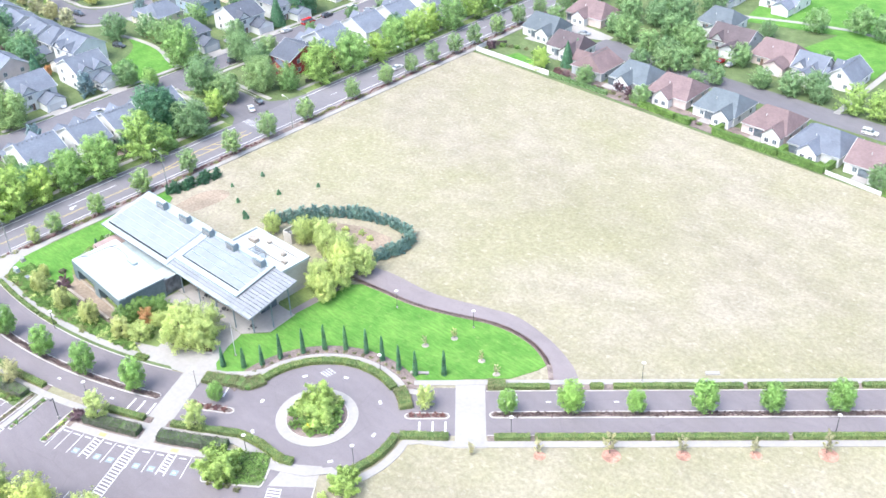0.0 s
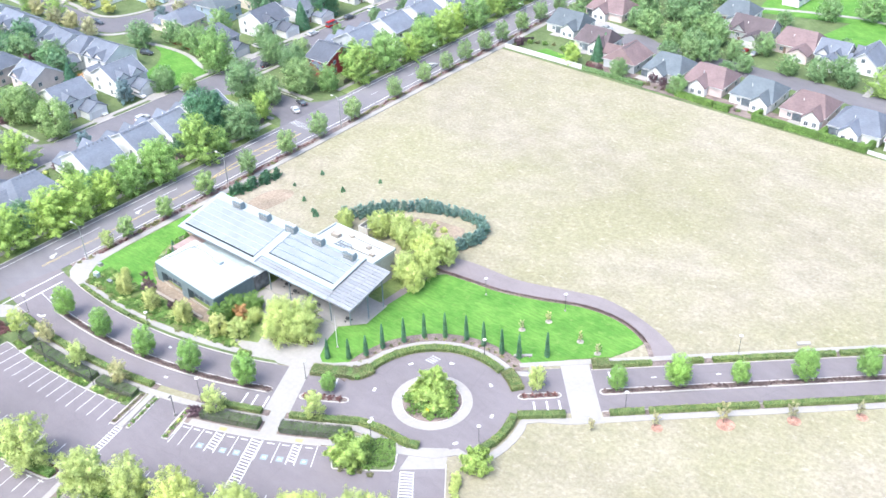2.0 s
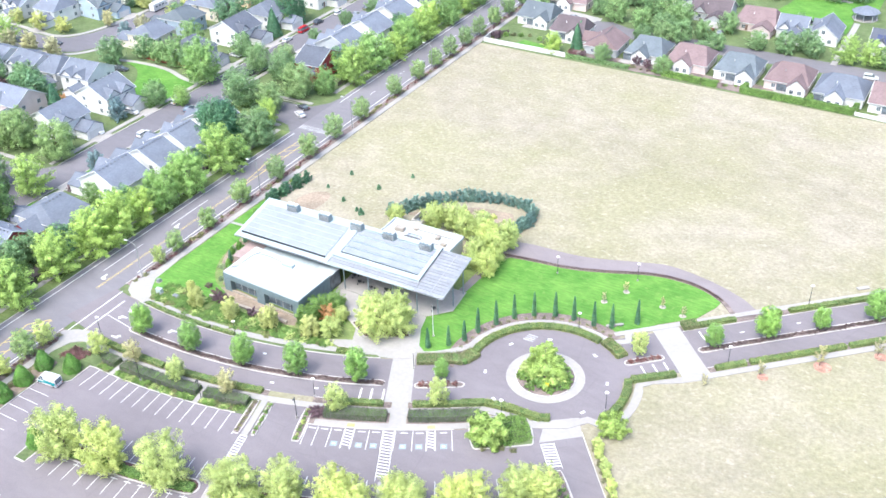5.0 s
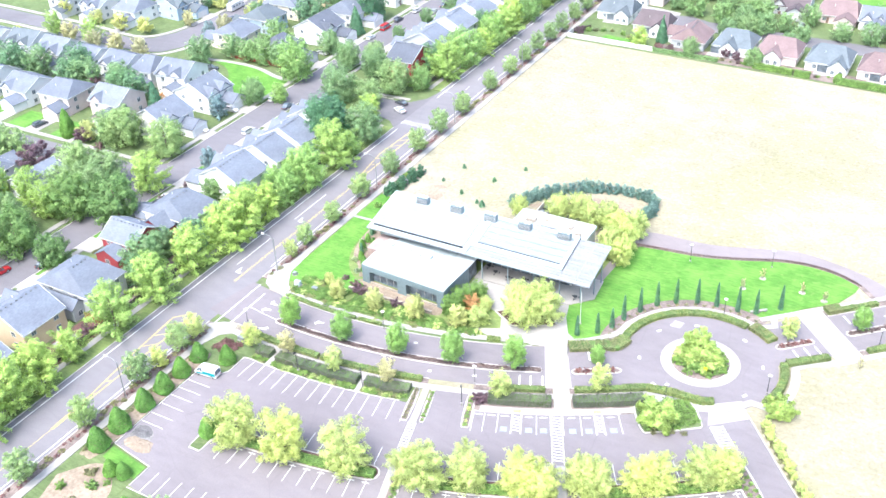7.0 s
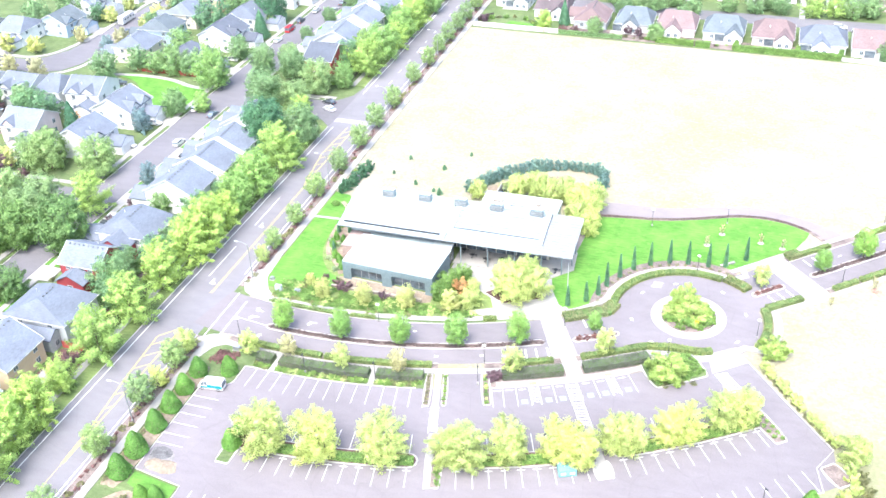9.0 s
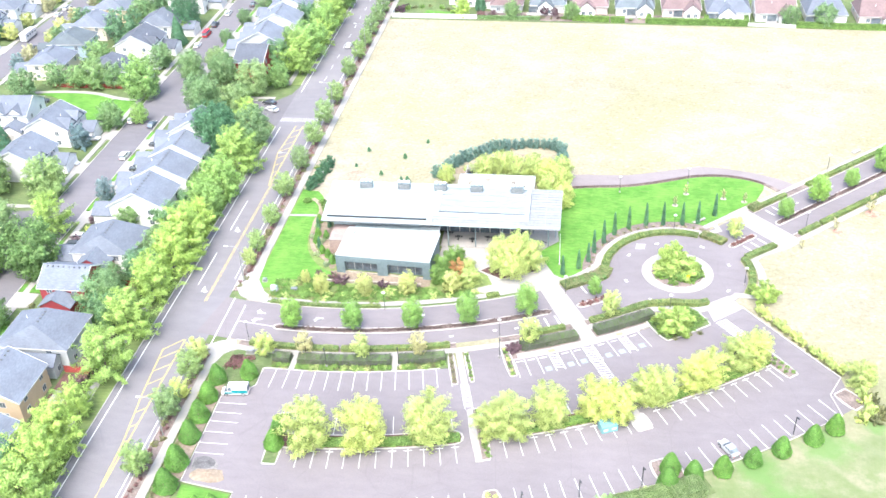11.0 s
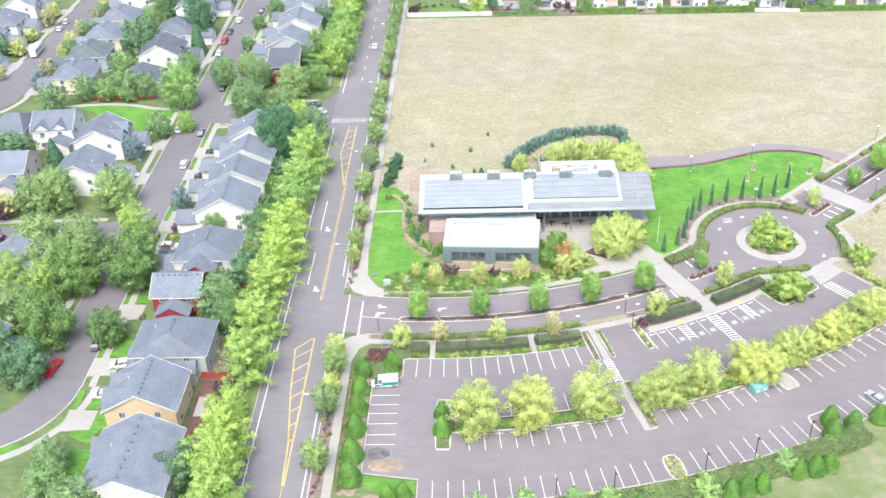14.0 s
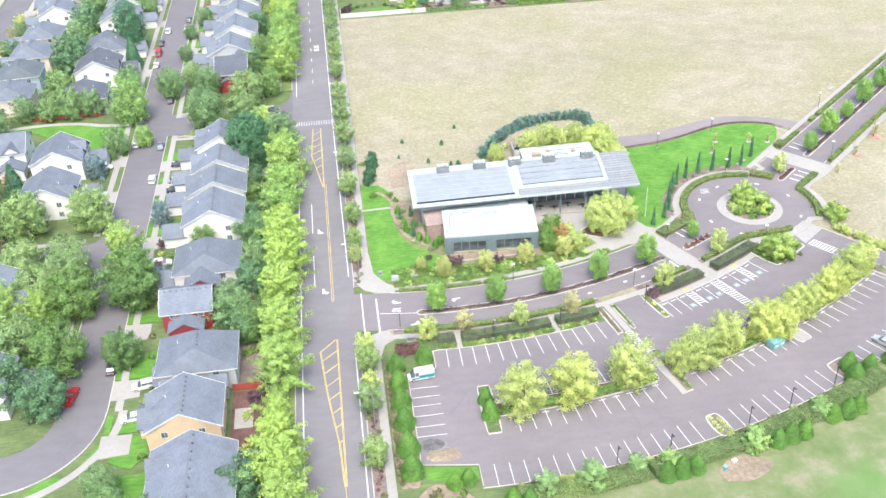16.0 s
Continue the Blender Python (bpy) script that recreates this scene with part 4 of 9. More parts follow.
for a0, a1, r1 in ((22.05, 22.75, 139.3), (25.15, 26.0, 147.0), (28.65, 29.25, 139.3)):
    n = int((r1 - 134.4) / 0.75)
    for i in range(n):
        p, q = rc(arc(a0), 134.5 + 0.75 * i), rc(arc(a1), 134.9 + 0.75 * i)
        line_part(lot_sheet, *p, *q, 0.26, 0.052, None, "hatch_bar")
    for a in (a0, a1):
        stall(a, 134.2, r1, "hatch_edge")
for a0, a1, r0, r1 in ((14.0, 14.6, 139.2, 146.4), (37.3, 38.3, 139.6, 146.0)):
    for i in range(int((r1 - r0) / 0.7)):
        p, q = rc(arc(a0), r0 + 0.7 * i), rc(arc(a1), r0 + 0.7 * i + 0.2)
        line_part(lot_sheet, *p, *q, 0.3, 0.052, None, "hatch_bar")
    for a in (a0, a1):
        stall(a, r0, r1, "hatch_edge")
for a in (21.45, 23.4, 24.55, 26.8, 28.05, 29.95):
    p = rc(arc(a), 138.3)
    bm = bmesh.new()
    box(bm, -0.65, -0.65, 0, 0.65, 0.65, 0.006)
    o = part("accessible_bay_mark", bm, M_BLUEP, lot_sheet, "faded blue square on the asphalt")
    o.matrix_basis = Matrix.Translation((*p, 0.052)) @ Matrix.Rotation(radians(a), 4, "Z")
    line_part(lot_sheet, *rc(arc(a - 0.12), 138.3), *rc(arc(a + 0.12), 138.3), 0.35, 0.060, None, "accessible_bay_sign")
for a in (22.4, 28.95):
    line_part(lot_sheet, *rc(arc(a - 0.32), 133.3), *rc(arc(a + 0.32), 133.3), 0.9, 0.158, M_YELLOW, "tactile_pad")
for a in (19.35, 20.35, 21.45, 23.4, 24.55, 26.8, 28.05, 29.95):
    line_part(lot_sheet, *rc(arc(a - 0.3), 134.75), *rc(arc(a + 0.3), 134.75), 0.22, 0.052, None, "stall_line")
# main road lines
line_part(main_road, -33.8, -600, -33.8, -28, 0.22, 0.032)
line_part(main_road, -33.9, -4, -34.3, 300, 0.22, 0.032)
line_part(main_road, -22.8, -600, -22.8, -131, 0.22, 0.032)
line_part(main_road, -22.8, -104, -23.4, -30, 0.22, 0.032)
line_part(main_road, -23.4, -30, -24.2, 300, 0.22, 0.032)
line_part(main_road, -20.4, -111.2, -20.4, -130.2, 0.25, 0.042)
line_part(drive, -17.2, -113.7, -17.2, -126.1, 0.3, 0.042)
for i, (y0, y1) in enumerate(((-94, -107), (-70, -84))):
    line_part(main_road, -30.6, y0, -30.6, y1, 0.2, 0.032)
for x in (-26.55, -26.95):
    line_part(main_road, x, -113, x, -60, 0.13, 0.032, M_YELLOW, "centre_line")


def hatched(x_fixed, outline, bars):
    for dx in (0, 0.4):
        for p, q in zip(outline[:-1], outline[1:]):
            line_part(main_road, p[0] - dx * 0.5, p[1], q[0] - dx * 0.5, q[1], 0.13, 0.032, M_YELLOW, "centre_line")
        line_part(main_road, x_fixed + dx * 0.5, outline[0][1], x_fixed + dx * 0.5, outline[-1][1], 0.13, 0.032, M_YELLOW, "centre_line")
    for y in bars:
        for p, q in zip(outline[:-1], outline[1:]):
            lo, hi = sorted((p[1], q[1]))
            if lo <= y < hi:
                k = (y - p[1]) / (q[1] - p[1])
                x = p[0] + k * (q[0] - p[0])
                if x_fixed - x > 0.5:
                    line_part(main_road, x, y, x_fixed, y + (x_fixed - x) * 0.9, 0.22, 0.032, M_YELLOW, "hatch_bar")


hatched(-26.5, [(-26.6, -126.5), (-29.9, -130.1), (-28.9, -142.9), (-27.1, -157.5), (-26.6, -168)], [-133, -137, -141, -145, -149, -153, -157])
hatched(-27.2, [(-29.2, -27.2), (-29.9, -44), (-27.2, -62)], [-31, -35, -39, -43, -47, -51, -55])
line_part(main_road, -26.6, -168, -26.6, -300, 0.13, 0.032, M_YELLOW, "centre_line")
for i in range(40):
    y = 5 + 9.0 * i
    line_part(main_road, -28.6 - 0.002 * y, y, -28.6 - 0.002 * y, y + 3, 0.14, 0.032, M_PAINT, "centre_dash")
for i in range(18):
    x = -34.7 + 0.73 * i
    line_part(main_road, x, -24.6, x, -21.9, 0.36, 0.032, M_WORN, "crosswalk_bar")


def arrow(road, x, y, turn, z=0.042, size=1.0, flip=1):
    """A painted turn arrow: a stem along y whose head bends to -x, or to +x when flipped."""
    bm = bmesh.new()
    prism(bm, [(flip * px, py) for px, py in ((0.1, -1.4), (0.42, -1.4), (0.42, 0.42), (-0.25, 0.42), (-0.25, 0.8), (-0.95, 0.2), (-0.25, -0.4), (-0.25, 0.02), (0.1, 0.02))], 0, 0.006)
    bmesh.ops.triangulate(bm, faces=[f for f in bm.faces if len(f.verts) > 4])
    ob = part("lane_arrow", bm, M_PAINT, road)
    ob.matrix_basis = Matrix.LocRotScale((x, y, z), Euler((0, 0, radians(turn))), (size,) * 3)


for x, y, a in ((-28.5, -109.2, 180), (-28.9, -84.0, 180)):
    arrow(main_road, x, y, a, 0.034, 1.1)
for x, y, a, f in ((-13.2, -115.9, 90, -1), (-13.4, -118.4, 90, 1), (0.0, -117.1, 92, 1), (-9.1, -124.2, -90, 1)):
    arrow(drive, x, y, a, 0.042, 1.0, f)
line_part(drive, -16.8, -119.3, *rc(arc(-4.2), 120.8), 0.15, 0.042)
# roundabout arrows, yield dashes and the worn white squares
for a, k in ((18, 12.2), (60, 12.4), (110, 12.0), (150, 12.3), (200, 12.1), (240, 12.3), (330, 12.2)):
    bm = bmesh.new()
    box(bm, -0.28, -0.5, 0, 0.28, 0.5, 0.006)
    o = part("yield_dash", bm, M_PAINT, drive)
    o.matrix_basis = Matrix.Translation((RBX + k * math.cos(radians(a)), RBY + k * math.sin(radians(a)), 0.046)) @ Matrix.Rotation(radians(a), 4, "Z")
for x, y, a in ((81.6, -105.6, 41), (69.3, -83.4, 41)):
    for i in range(4):
        line_part(drive, x - 1.1 + 0.1 * i, y - 0.9 + 0.6 * i, x + 1.1 + 0.1 * i, y - 0.9 + 0.6 * i, 0.42, 0.046, M_WORN, "speed_mark_bar")
for s, r in ((arc(18.2), 123.8), (arc(20.3), 124.2), (arc(13.9), 124.0), (arc(11.3), 116.0)):
    p, q = rc(s - 0.4, r), rc(s + 0.4, r)
    line_part(drive, *p, *q, 0.5, 0.042, None, "yield_dash")
for s in (arc(22.4), arc(23.4), arc(24.5), S0 + 15.5, S0 + 18, S0 + 20.4):
    line_part(drive, *rc(s, 122.6), *rc(s, 125.8), 0.35, 0.044, None, "stop_bar")
for s in (arc(29.2), arc(30.2), S0 + 31.5, S0 + 34):
    line_part(drive, *rc(s, 115.0), *rc(s, 117.8), 0.35, 0.044, None, "stop_bar")
line_part(drive, *rc(S0 + 107.5, 119.9), *rc(S0 + 116, 119.6), 0.15, 0.044)
for i in range(11):
    s = S0 + 121 + 9.0 * i
    line_part(drive, *rc(s, 119.4), *rc(s + 3.0, 119.4), 0.16, 0.044, None, "centre_dash")
for i in range(3):
    s = S0 + 39.6 + 6.5 * i
    line_part(drive, *rc(s, 117.3), *rc(s + 1.0, 117.3), 0.3, 0.044, None, "lane_dash")


# ---- library ----
M_ROOFW = surface("white_roof_membrane", (0.355, 0.385, 0.392), 0.5, 0.0, 0.4, big=0.12, small=1.0, amount=0.05)
M_ROOFM = surface("pale_blue_roof_membrane", (0.285, 0.330, 0.342), 0.40, 0.0, 0.5, big=0.12, small=1.0, amount=0.05)
M_PANEL = surface("solar_panel", (0.208, 0.222, 0.245), 0.2, 0.0, 0.6, big=0.2, small=1.5, amount=0.06, vary=0.02)
M_SEAM = surface("grey_metal_canopy", (0.232, 0.238, 0.252), 0.4, 0.2, 0.5, big=0.2, small=1.5, amount=0.10, vary=0.05)
M_UNIT = surface("blue_grey_enamel", (0.165, 0.205, 0.225), 0.5, 0.1, big=0.4, small=3, amount=0.10)
M_SLATE = surface("grey_green_cladding", (0.132, 0.172, 0.185), 0.6, 0.1, big=0.3, small=2, amount=0.12)
M_BRICK = surface("pink_brown_brick", (0.273, 0.202, 0.176), 0.85, big=0.3, small=3, amount=0.2)
M_CREAM = surface("cream_panel", (0.377, 0.358, 0.325), 0.7, big=0.3, small=2, amount=0.08)
M_TEALP = surface("pale_blue_grey_panel", (0.300, 0.345, 0.352), 0.6, big=0.3, small=2, amount=0.08)
M_STONE = surface("tan_stone", (0.273, 0.240, 0.202), 0.85, big=0.4, small=3, amount=0.2)


def slab(bm, co, th):
    """A slanted plate: the corners of its top, anticlockwise."""
    hi = [bm.verts.new(c) for c in co]
    lo = [bm.verts.new((c[0], c[1], c[2] - th)) for c in co]
    bm.faces.new(hi)
    bm.faces.new(lo[::-1])
    for i in range(len(co)):
        j = (i + 1) % len(co)
        bm.faces.new((lo[i], lo[j], hi[j], hi[i]))


lib = thing("library_building", "long low modern library with a white sloped roof and solar panels", "library")
XW, XE, YS, YN, ZS, ZN = -5.7, 50.8, -87.7, -74.4, 6.6, 9.4


def roof_z(y):
    return ZS + (ZN - ZS) * (y - YS) / (YN - YS)


def roof_rect(x0, x1, y0, y1, up=0.0):
    return [(x0, y0, roof_z(y0) + up), (x1, y0, roof_z(y0) + up), (x1, y1, roof_z(y1) + up), (x0, y1, roof_z(y1) + up)]


bm = bmesh.new()
slab(bm, roof_rect(XW, 20.7, YS, -74.0), 0.4)
part("roof", bm, M_ROOFM, lib, "white sloped roof membrane")
bm = bmesh.new()
slab(bm, roof_rect(20.7, 43.4, -85.2, -74.2), 0.4)
part("roof", bm, M_ROOFM, lib)
bm = bmesh.new()
slab(bm, roof_rect(20.7, 43.4, YS - 0.0, -87.45, -0.02), 0.38)
part("roof_edge", bm, M_ROOFM, lib)
bm = bmesh.new()
box(bm, XW - 0.12, YS - 0.15, ZS - 0.32, 20.7, YS - 0.003, ZS - 0.05)
part("gutter", bm, M_GALV, lib, "grey metal gutter")
n = 15
for i in range(n):
    y0 = -87.42 + i * (13.0 / n)
    bm = bmesh.new()
    x0 = 20.8 if y0 < -85.6 else 43.5
    slab(bm, roof_rect(x0, XE, y0, y0 + 13.0 / n - 0.12, -0.16), 0.14)
    part("slat", bm, M_SEAM, lib, "grey metal canopy slat" if i == 0 else "")
bm = bmesh.new()
for x in (XE - 0.12, 43.5, 47.2):
    slab(bm, roof_rect(x, x + 0.14, YS, -74.6, -0.05), 0.35)
slab(bm, roof_rect(43.4, XE, YS, YS + 0.16, -0.05), 0.35)
slab(bm, roof_rect(43.4, XE, -74.75, -74.6, -0.05), 0.35)
part("canopy_frame", bm, M_SEAM, lib)
# solar panels in two fields on low rails
bm = bmesh.new()
slab(bm, [(-0.795, -0.78, 0.04), (0.795, -0.78, 0.04), (0.795, 0.78, 0.04), (-0.795, 0.78, 0.04)], 0.05)
me_panel = bpy.data.meshes.new("solar_panel")
bm.to_mesh(me_panel), bm.free()
me_panel.materials.append(M_PANEL)
slope = math.atan2(ZN - ZS, YN - YS)
for x0, x1, y0, y1 in ((-4.5, 19.4, -86.1, -76.3), (22.1, 42.4, -83.5, -75.7)):
    nx, ny = int(round((x1 - x0) / 1.6)), int((y1 - y0) / math.cos(slope) / 1.62 * math.cos(slope))
    for i in range(nx):
        for j in range(ny):
            x, y = x0 + (x1 - x0) * (i + 0.5) / nx, y0 + (y1 - y0) * (j + 0.5) / ny
            shared("solar_panel", me_panel, lib, Matrix.Translation((x, y, roof_z(y) + 0.16)) @ Matrix.Rotation(slope, 4, "X") @ Matrix.Diagonal(((x1 - x0) / nx / 1.6, 1, 1, 1)), "glossy grey-blue solar panel" if i + j == 0 else "")
    for j in range(ny + 1):
        y = y0 + (y1 - y0) * j / ny
        bm = bmesh.new()
        slab(bm, roof_rect(x0, x1, y - 0.05, y + 0.05, 0.24), 0.22)
        part("panel_rail", bm, M_ROOFM, lib, "white rail between rows of solar panels" if j == 0 else "")
    bm = bmesh.new()
    slab(bm, roof_rect(x0 - 0.1, x1 + 0.1, y0 - 0.25, y0 - 0.13, 0.30), 0.30)
    part("panel_kerb", bm, M_DARKMETAL, lib, "dark upstand below the solar panels")
# raised white frame round the upper field; dark strips put edge shadow into the colour
for x0, x1, y0, y1 in ((20.7, 22.0, -85.2, -74.4), (42.5, 43.4, -85.2, -74.4), (22.0, 42.5, -85.2, -83.95), (22.0, 42.5, -75.4, -74.4)):
    bm = bmesh.new()
    slab(bm, roof_rect(x0, x1, y0, y1, 0.34), 0.36)
    part("roof_frame", bm, M_ROOFM, lib, "raised white frame round the solar panels" if x0 == 20.7 and y1 == -74.4 else "")
for x0, x1, y0, y1 in ((22.0, 42.5, -83.93, -83.78), (43.42, 43.52, -85.2, -74.4), (-4.6, 19.5, -86.52, -86.38)):
    bm = bmesh.new()
    slab(bm, roof_rect(x0, x1, y0, y1, 0.10), 0.1)
    part("edge_shadow", bm, M_DARKMETAL, lib, "dark strip drawn as shadow along the panel frame" if x0 == 22.0 else "")
# body, glazing and porch
bm = bmesh.new()
box(bm, -3.4, -85.2, 0, 18.6, -75.2, 6.0)
for w in bm.verts:
    if w.co.z > 3:
        w.co.z = roof_z(w.co.y) - 0.42
part("wall", bm, M_TEALP, lib, "pale blue-grey panel walls")
bm = bmesh.new()
box(bm, 18.603, -80.4, 0, 44.0, -75.2, 6.0)
for w in bm.verts:
    if w.co.z > 3:
        w.co.z = roof_z(w.co.y) - 0.42
part("wall", bm, M_CREAM, lib, "cream panel walls")
bm = bmesh.new()
for i in range(9):
    x = -2.6 + 2.35 * i
    box(bm, x, -85.28, 4.6, x + 2.0, -85.15, 5.9)
part("clerestory_window", bm, M_GLASS, lib, "strip of dark high windows")
for i in range(10):
    x = 19.2 + 2.45 * i
    bm = bmesh.new()
    box(bm, x, -80.5, 0.2, x + 2.2, -80.36, 5.6)
    part("glass_panel", bm, M_GLASS, lib, "tall dark glass panel")
bm = bmesh.new()
box(bm, 44.0, -80.2, 0.3, 44.14, -75.8, 5.2)
part("glass_panel", bm, M_GLASS, lib, "tall dark glass panel")
for x, y in ((24.5, -86.6), (31.0, -86.6), (37.4, -86.6), (43.6, -86.6), (48.0, -85.2), (49.4, -76.2), (49.6, -81.2)):
    bm = bmesh.new()
    tube(bm, (x, y, 0.1), (x, y, roof_z(y) - 0.3), 0.14, 0.14, 10)
    part("column", bm, M_UNIT, lib, "slim grey-green steel column")
bm = bmesh.new()
prism(bm, [(22.6, -87.0), (46.2, -87.2), (48.4, -84.9), (50.4, -82.8), (49.8, -75.4), (44.0, -75.4), (44.0, -80.4), (22.6, -80.4)], 0.05, 0.155)
part("porch_floor", bm, M_CONC, lib, "pale concrete porch floor")
# low rear wing with its screens
bm = bmesh.new()
box(bm, 25.0, -74.9, 0, 43.4, -65.3, 6.9)
part("rear_wing", bm, M_CREAM, lib, "cream flat-roofed rear wing")
bm = bmesh.new()
box(bm, 24.8, -74.2, 6.9, 43.7, -65.0, 7.05)
for x0, y0, x1, y1 in ((24.8, -65.3, 43.7, -65.0), (24.8, -74.2, 25.1, -65.0), (43.4, -74.2, 43.7, -65.0)):
    box(bm, x0, y0, 7.05, x1, y1, 7.5)
part("rear_roof", bm, M_ROOFW, lib, "white flat roof with a low parapet")
bars = [(32.6 + 0.8 * i, -74.3, 8.6, 32.75 + 0.8 * i, -71.4, 8.75) for i in range(5)] + [(32.4, -74.3 + 0.93 * j, 8.76, 36.2, -74.15 + 0.93 * j, 8.9) for j in range(4)] + [(x, y, 7.0, x + 0.14, y + 0.14, 8.6) for x, y in ((32.5, -74.2), (36.0, -74.2), (32.5, -71.5), (36.0, -71.5))]
for i, b in enumerate(bars):
    bm = bmesh.new()
    box(bm, *b)
    part("trellis_bar", bm, M_GALV, lib, "steel bar of a grid over rooftop machinery" if i == 0 else "")
bm = bmesh.new()
for x0, y0, x1, y1, h in ((27.5, -69.6, 29.8, -68.2, 0.9), (31.5, -67.5, 32.5, -66.6, 0.5), (38.0, -68.8, 39.0, -67.8, 0.6), (40.3, -70.4, 41.6, -69.6, 0.5)):
    box(bm, x0, y0, 7.05, x1, y1, 7.05 + h)
for y in (-70.6, -67.0):
    box(bm, 30.5, y, 7.1, 41.8, y + 0.16, 7.25)
part("roof_duct", bm, M_STONE, lib, "tan ducts lying on the flat roof")


def roof_unit(x, y):
    u = thing("rooftop_unit", "blue-grey rooftop ventilation unit with white caps", "ventilation unit", Matrix.Translation((x, y, roof_z(y) - 0.15)), "units on the library roof")
    bm = bmesh.new()
    box(bm, -1.55, -0.75, 0.0, 1.55, 0.75, 1.9, None, 0.06)
    bmesh.ops.bevel(bm, geom=bm.edges[:], offset=0.06, segments=2, affect="EDGES")
    part("casing", bm, M_UNIT, u)
    for i in range(3):
        bm = bmesh.new()
        tube(bm, (-1.0 + i, 0, 1.88), (-1.0 + i, 0, 2.15), 0.38, 0.38, 12)
        tube(bm, (-1.0 + i, 0, 2.15), (-1.0 + i, 0, 2.32), 0.48, 0.30, 12)
        part("cap", bm, M_WHITE, u, "white fan cap")
    for i in range(6):
        bm = bmesh.new()
        box(bm, -1.4, -0.80, 0.35 + 0.22 * i, 1.4, -0.72, 0.47 + 0.22 * i)
        part("louvre", bm, M_GALV, u)


for x in (3.2, 12.5, 21.5, 30.3, 40.0):
    roof_unit(x, -75.9)

enc = thing("plant_enclosure", "open-topped white walled enclosure with dark cooling machines", "enclosure", Matrix.Translation((26.4, -55.2, 0)))
for x0, y0, x1, y1 in ((-1.5, -2.7, 1.5, -2.5), (-1.5, 2.5, 1.5, 2.7), (-1.5, -2.497, -1.3, 2.497), (1.3, -2.497, 1.5, 2.497)):
    bm = bmesh.new()
    box(bm, x0, y0, 0, x1, y1, 3.0)
    part("wall", bm, M_CREAM, enc)
for y in (-1.2, 1.2):
    bm = bmesh.new()
    box(bm, -1.0, y - 0.95, 0, 1.0, y + 0.95, 2.2)
    unit = part("cooling_unit", bm, M_DARKMETAL, enc, "dark cooling machine")
    for x in (-0.5, 0.5):
        bm = bmesh.new()
        tube(bm, (x, y, 2.2), (x, y, 2.4), 0.42, 0.42, 14)
        part("fan_ring", bm, M_GALV, unit)

# meeting-room block in front, turned a little
blk = thing("library_annex", "flat-roofed grey-green annex with wide dark windows", "building", Matrix.Translation((0.4, -99.5, 0)) @ Matrix.Rotation(radians(-3.6), 4, "Z"))
bm = bmesh.new()
box(bm, 0.15, 1.35, 0, 21.8, 11.0, 4.75)
part("wall", bm, M_SLATE, blk, "grey-green clad walls")
bm = bmesh.new()
slab(bm, [(0, 0, 5.05), (22.0, 0, 5.05), (22.2, 11.2, 5.45), (0, 11.2, 5.45)], 0.35)
part("roof", bm, M_ROOFW, blk, "white membrane roof")
bm = bmesh.new()
box(bm, -0.05, -0.08, 3.3, 22.1, 1.5, 4.72)
for x0, x1 in ((-0.05, 2.0), (9.7, 12.1), (20.3, 22.1)):
    box(bm, x0, -0.08, 0.0, x1, 1.5, 3.3)
part("cladding_frame", bm, M_SLATE, blk, "projecting grey-green frame round the windows")
for x0, x1 in ((2.0, 9.7), (12.1, 20.3)):
    for i in range(4):
        a = x0 + (x1 - x0) * i / 4
        bm = bmesh.new()
        box(bm, a + 0.05, 1.22, 0.5, a + (x1 - x0) / 4 - 0.05, 1.36, 3.28)
        win = part("window", bm, M_GLASS, blk, "dark window")
        bm = bmesh.new()
        box(bm, a - 0.04, 1.18, 0.5, a + 0.04, 1.37, 3.28)
        part("mullion", bm, M_GALV, win)
    bm = bmesh.new()
    box(bm, x0, 0.0, 0.0, x1, 0.3, 0.55)
    part("sill_wall", bm, M_STONE, blk, "tan stone wall below the windows")
bm = bmesh.new()
box(bm, 10.2, 8.4, 5.2, 13.2, 9.6, 6.0)
part("roof_hatch", bm, M_ROOFM, blk, "pale rooftop unit")
for pts in ([(0.5, 1.2), (0.7, 2.6), (1.3, 3.8), (1.6, 5.6), (1.7, 8.0), (2.6, 10.2)], [(0.8, 2.2), (1.3, 2.5), (1.8, 3.4)], [(2.0, 8.8), (3.4, 9.4), (6.4, 9.6), (10.2, 9.2)]):
    bm = bmesh.new()
    line = smooth(pts, 3)
    for p, q in zip(line[:-1], line[1:]):
        tube(bm, (*p, 5.10 + 0.4 * p[1] / 11.2), (*q, 5.10 + 0.4 * q[1] / 11.2), 0.05, 0.05, 6)
    part("roof_cable", bm, M_DARKMETAL, blk, "dark cable lying on the roof")
M_SALMON = surface("salmon_roof_gravel", (0.270, 0.205, 0.190), 0.9, big=0.4, small=3, amount=0.15)
link = thing("link_building", "low pink-brown brick link with a salmon flat roof", "building")
bm = bmesh.new()
box(bm, -3.0, -92.0, 0, 2.1, -85.4, 3.8)
part("wall", bm, M_BRICK, link)
bm = bmesh.new()
box(bm, -3.15, -92.15, 3.8, 2.1, -85.35, 4.0)
part("coping", bm, M_SALMON, link, "flat pale salmon roof slab")
bm = bmesh.new()
box(bm, 2.1, -90.0, 0, 18.0, -85.3, 4.4)
part("rear_wall", bm, M_TEALP, link, "pale blue-grey rear wall")
gl = thing("glazed_link", "dark glazed passage between annex and library", "building")
for i in range(3):
    bm = bmesh.new()
    box(bm, 18.1 + 1.45 * i, -89.8, 0.0, 19.5 + 1.45 * i, -85.35, 4.2)
    part("glass_panel", bm, M_GLASS, gl)
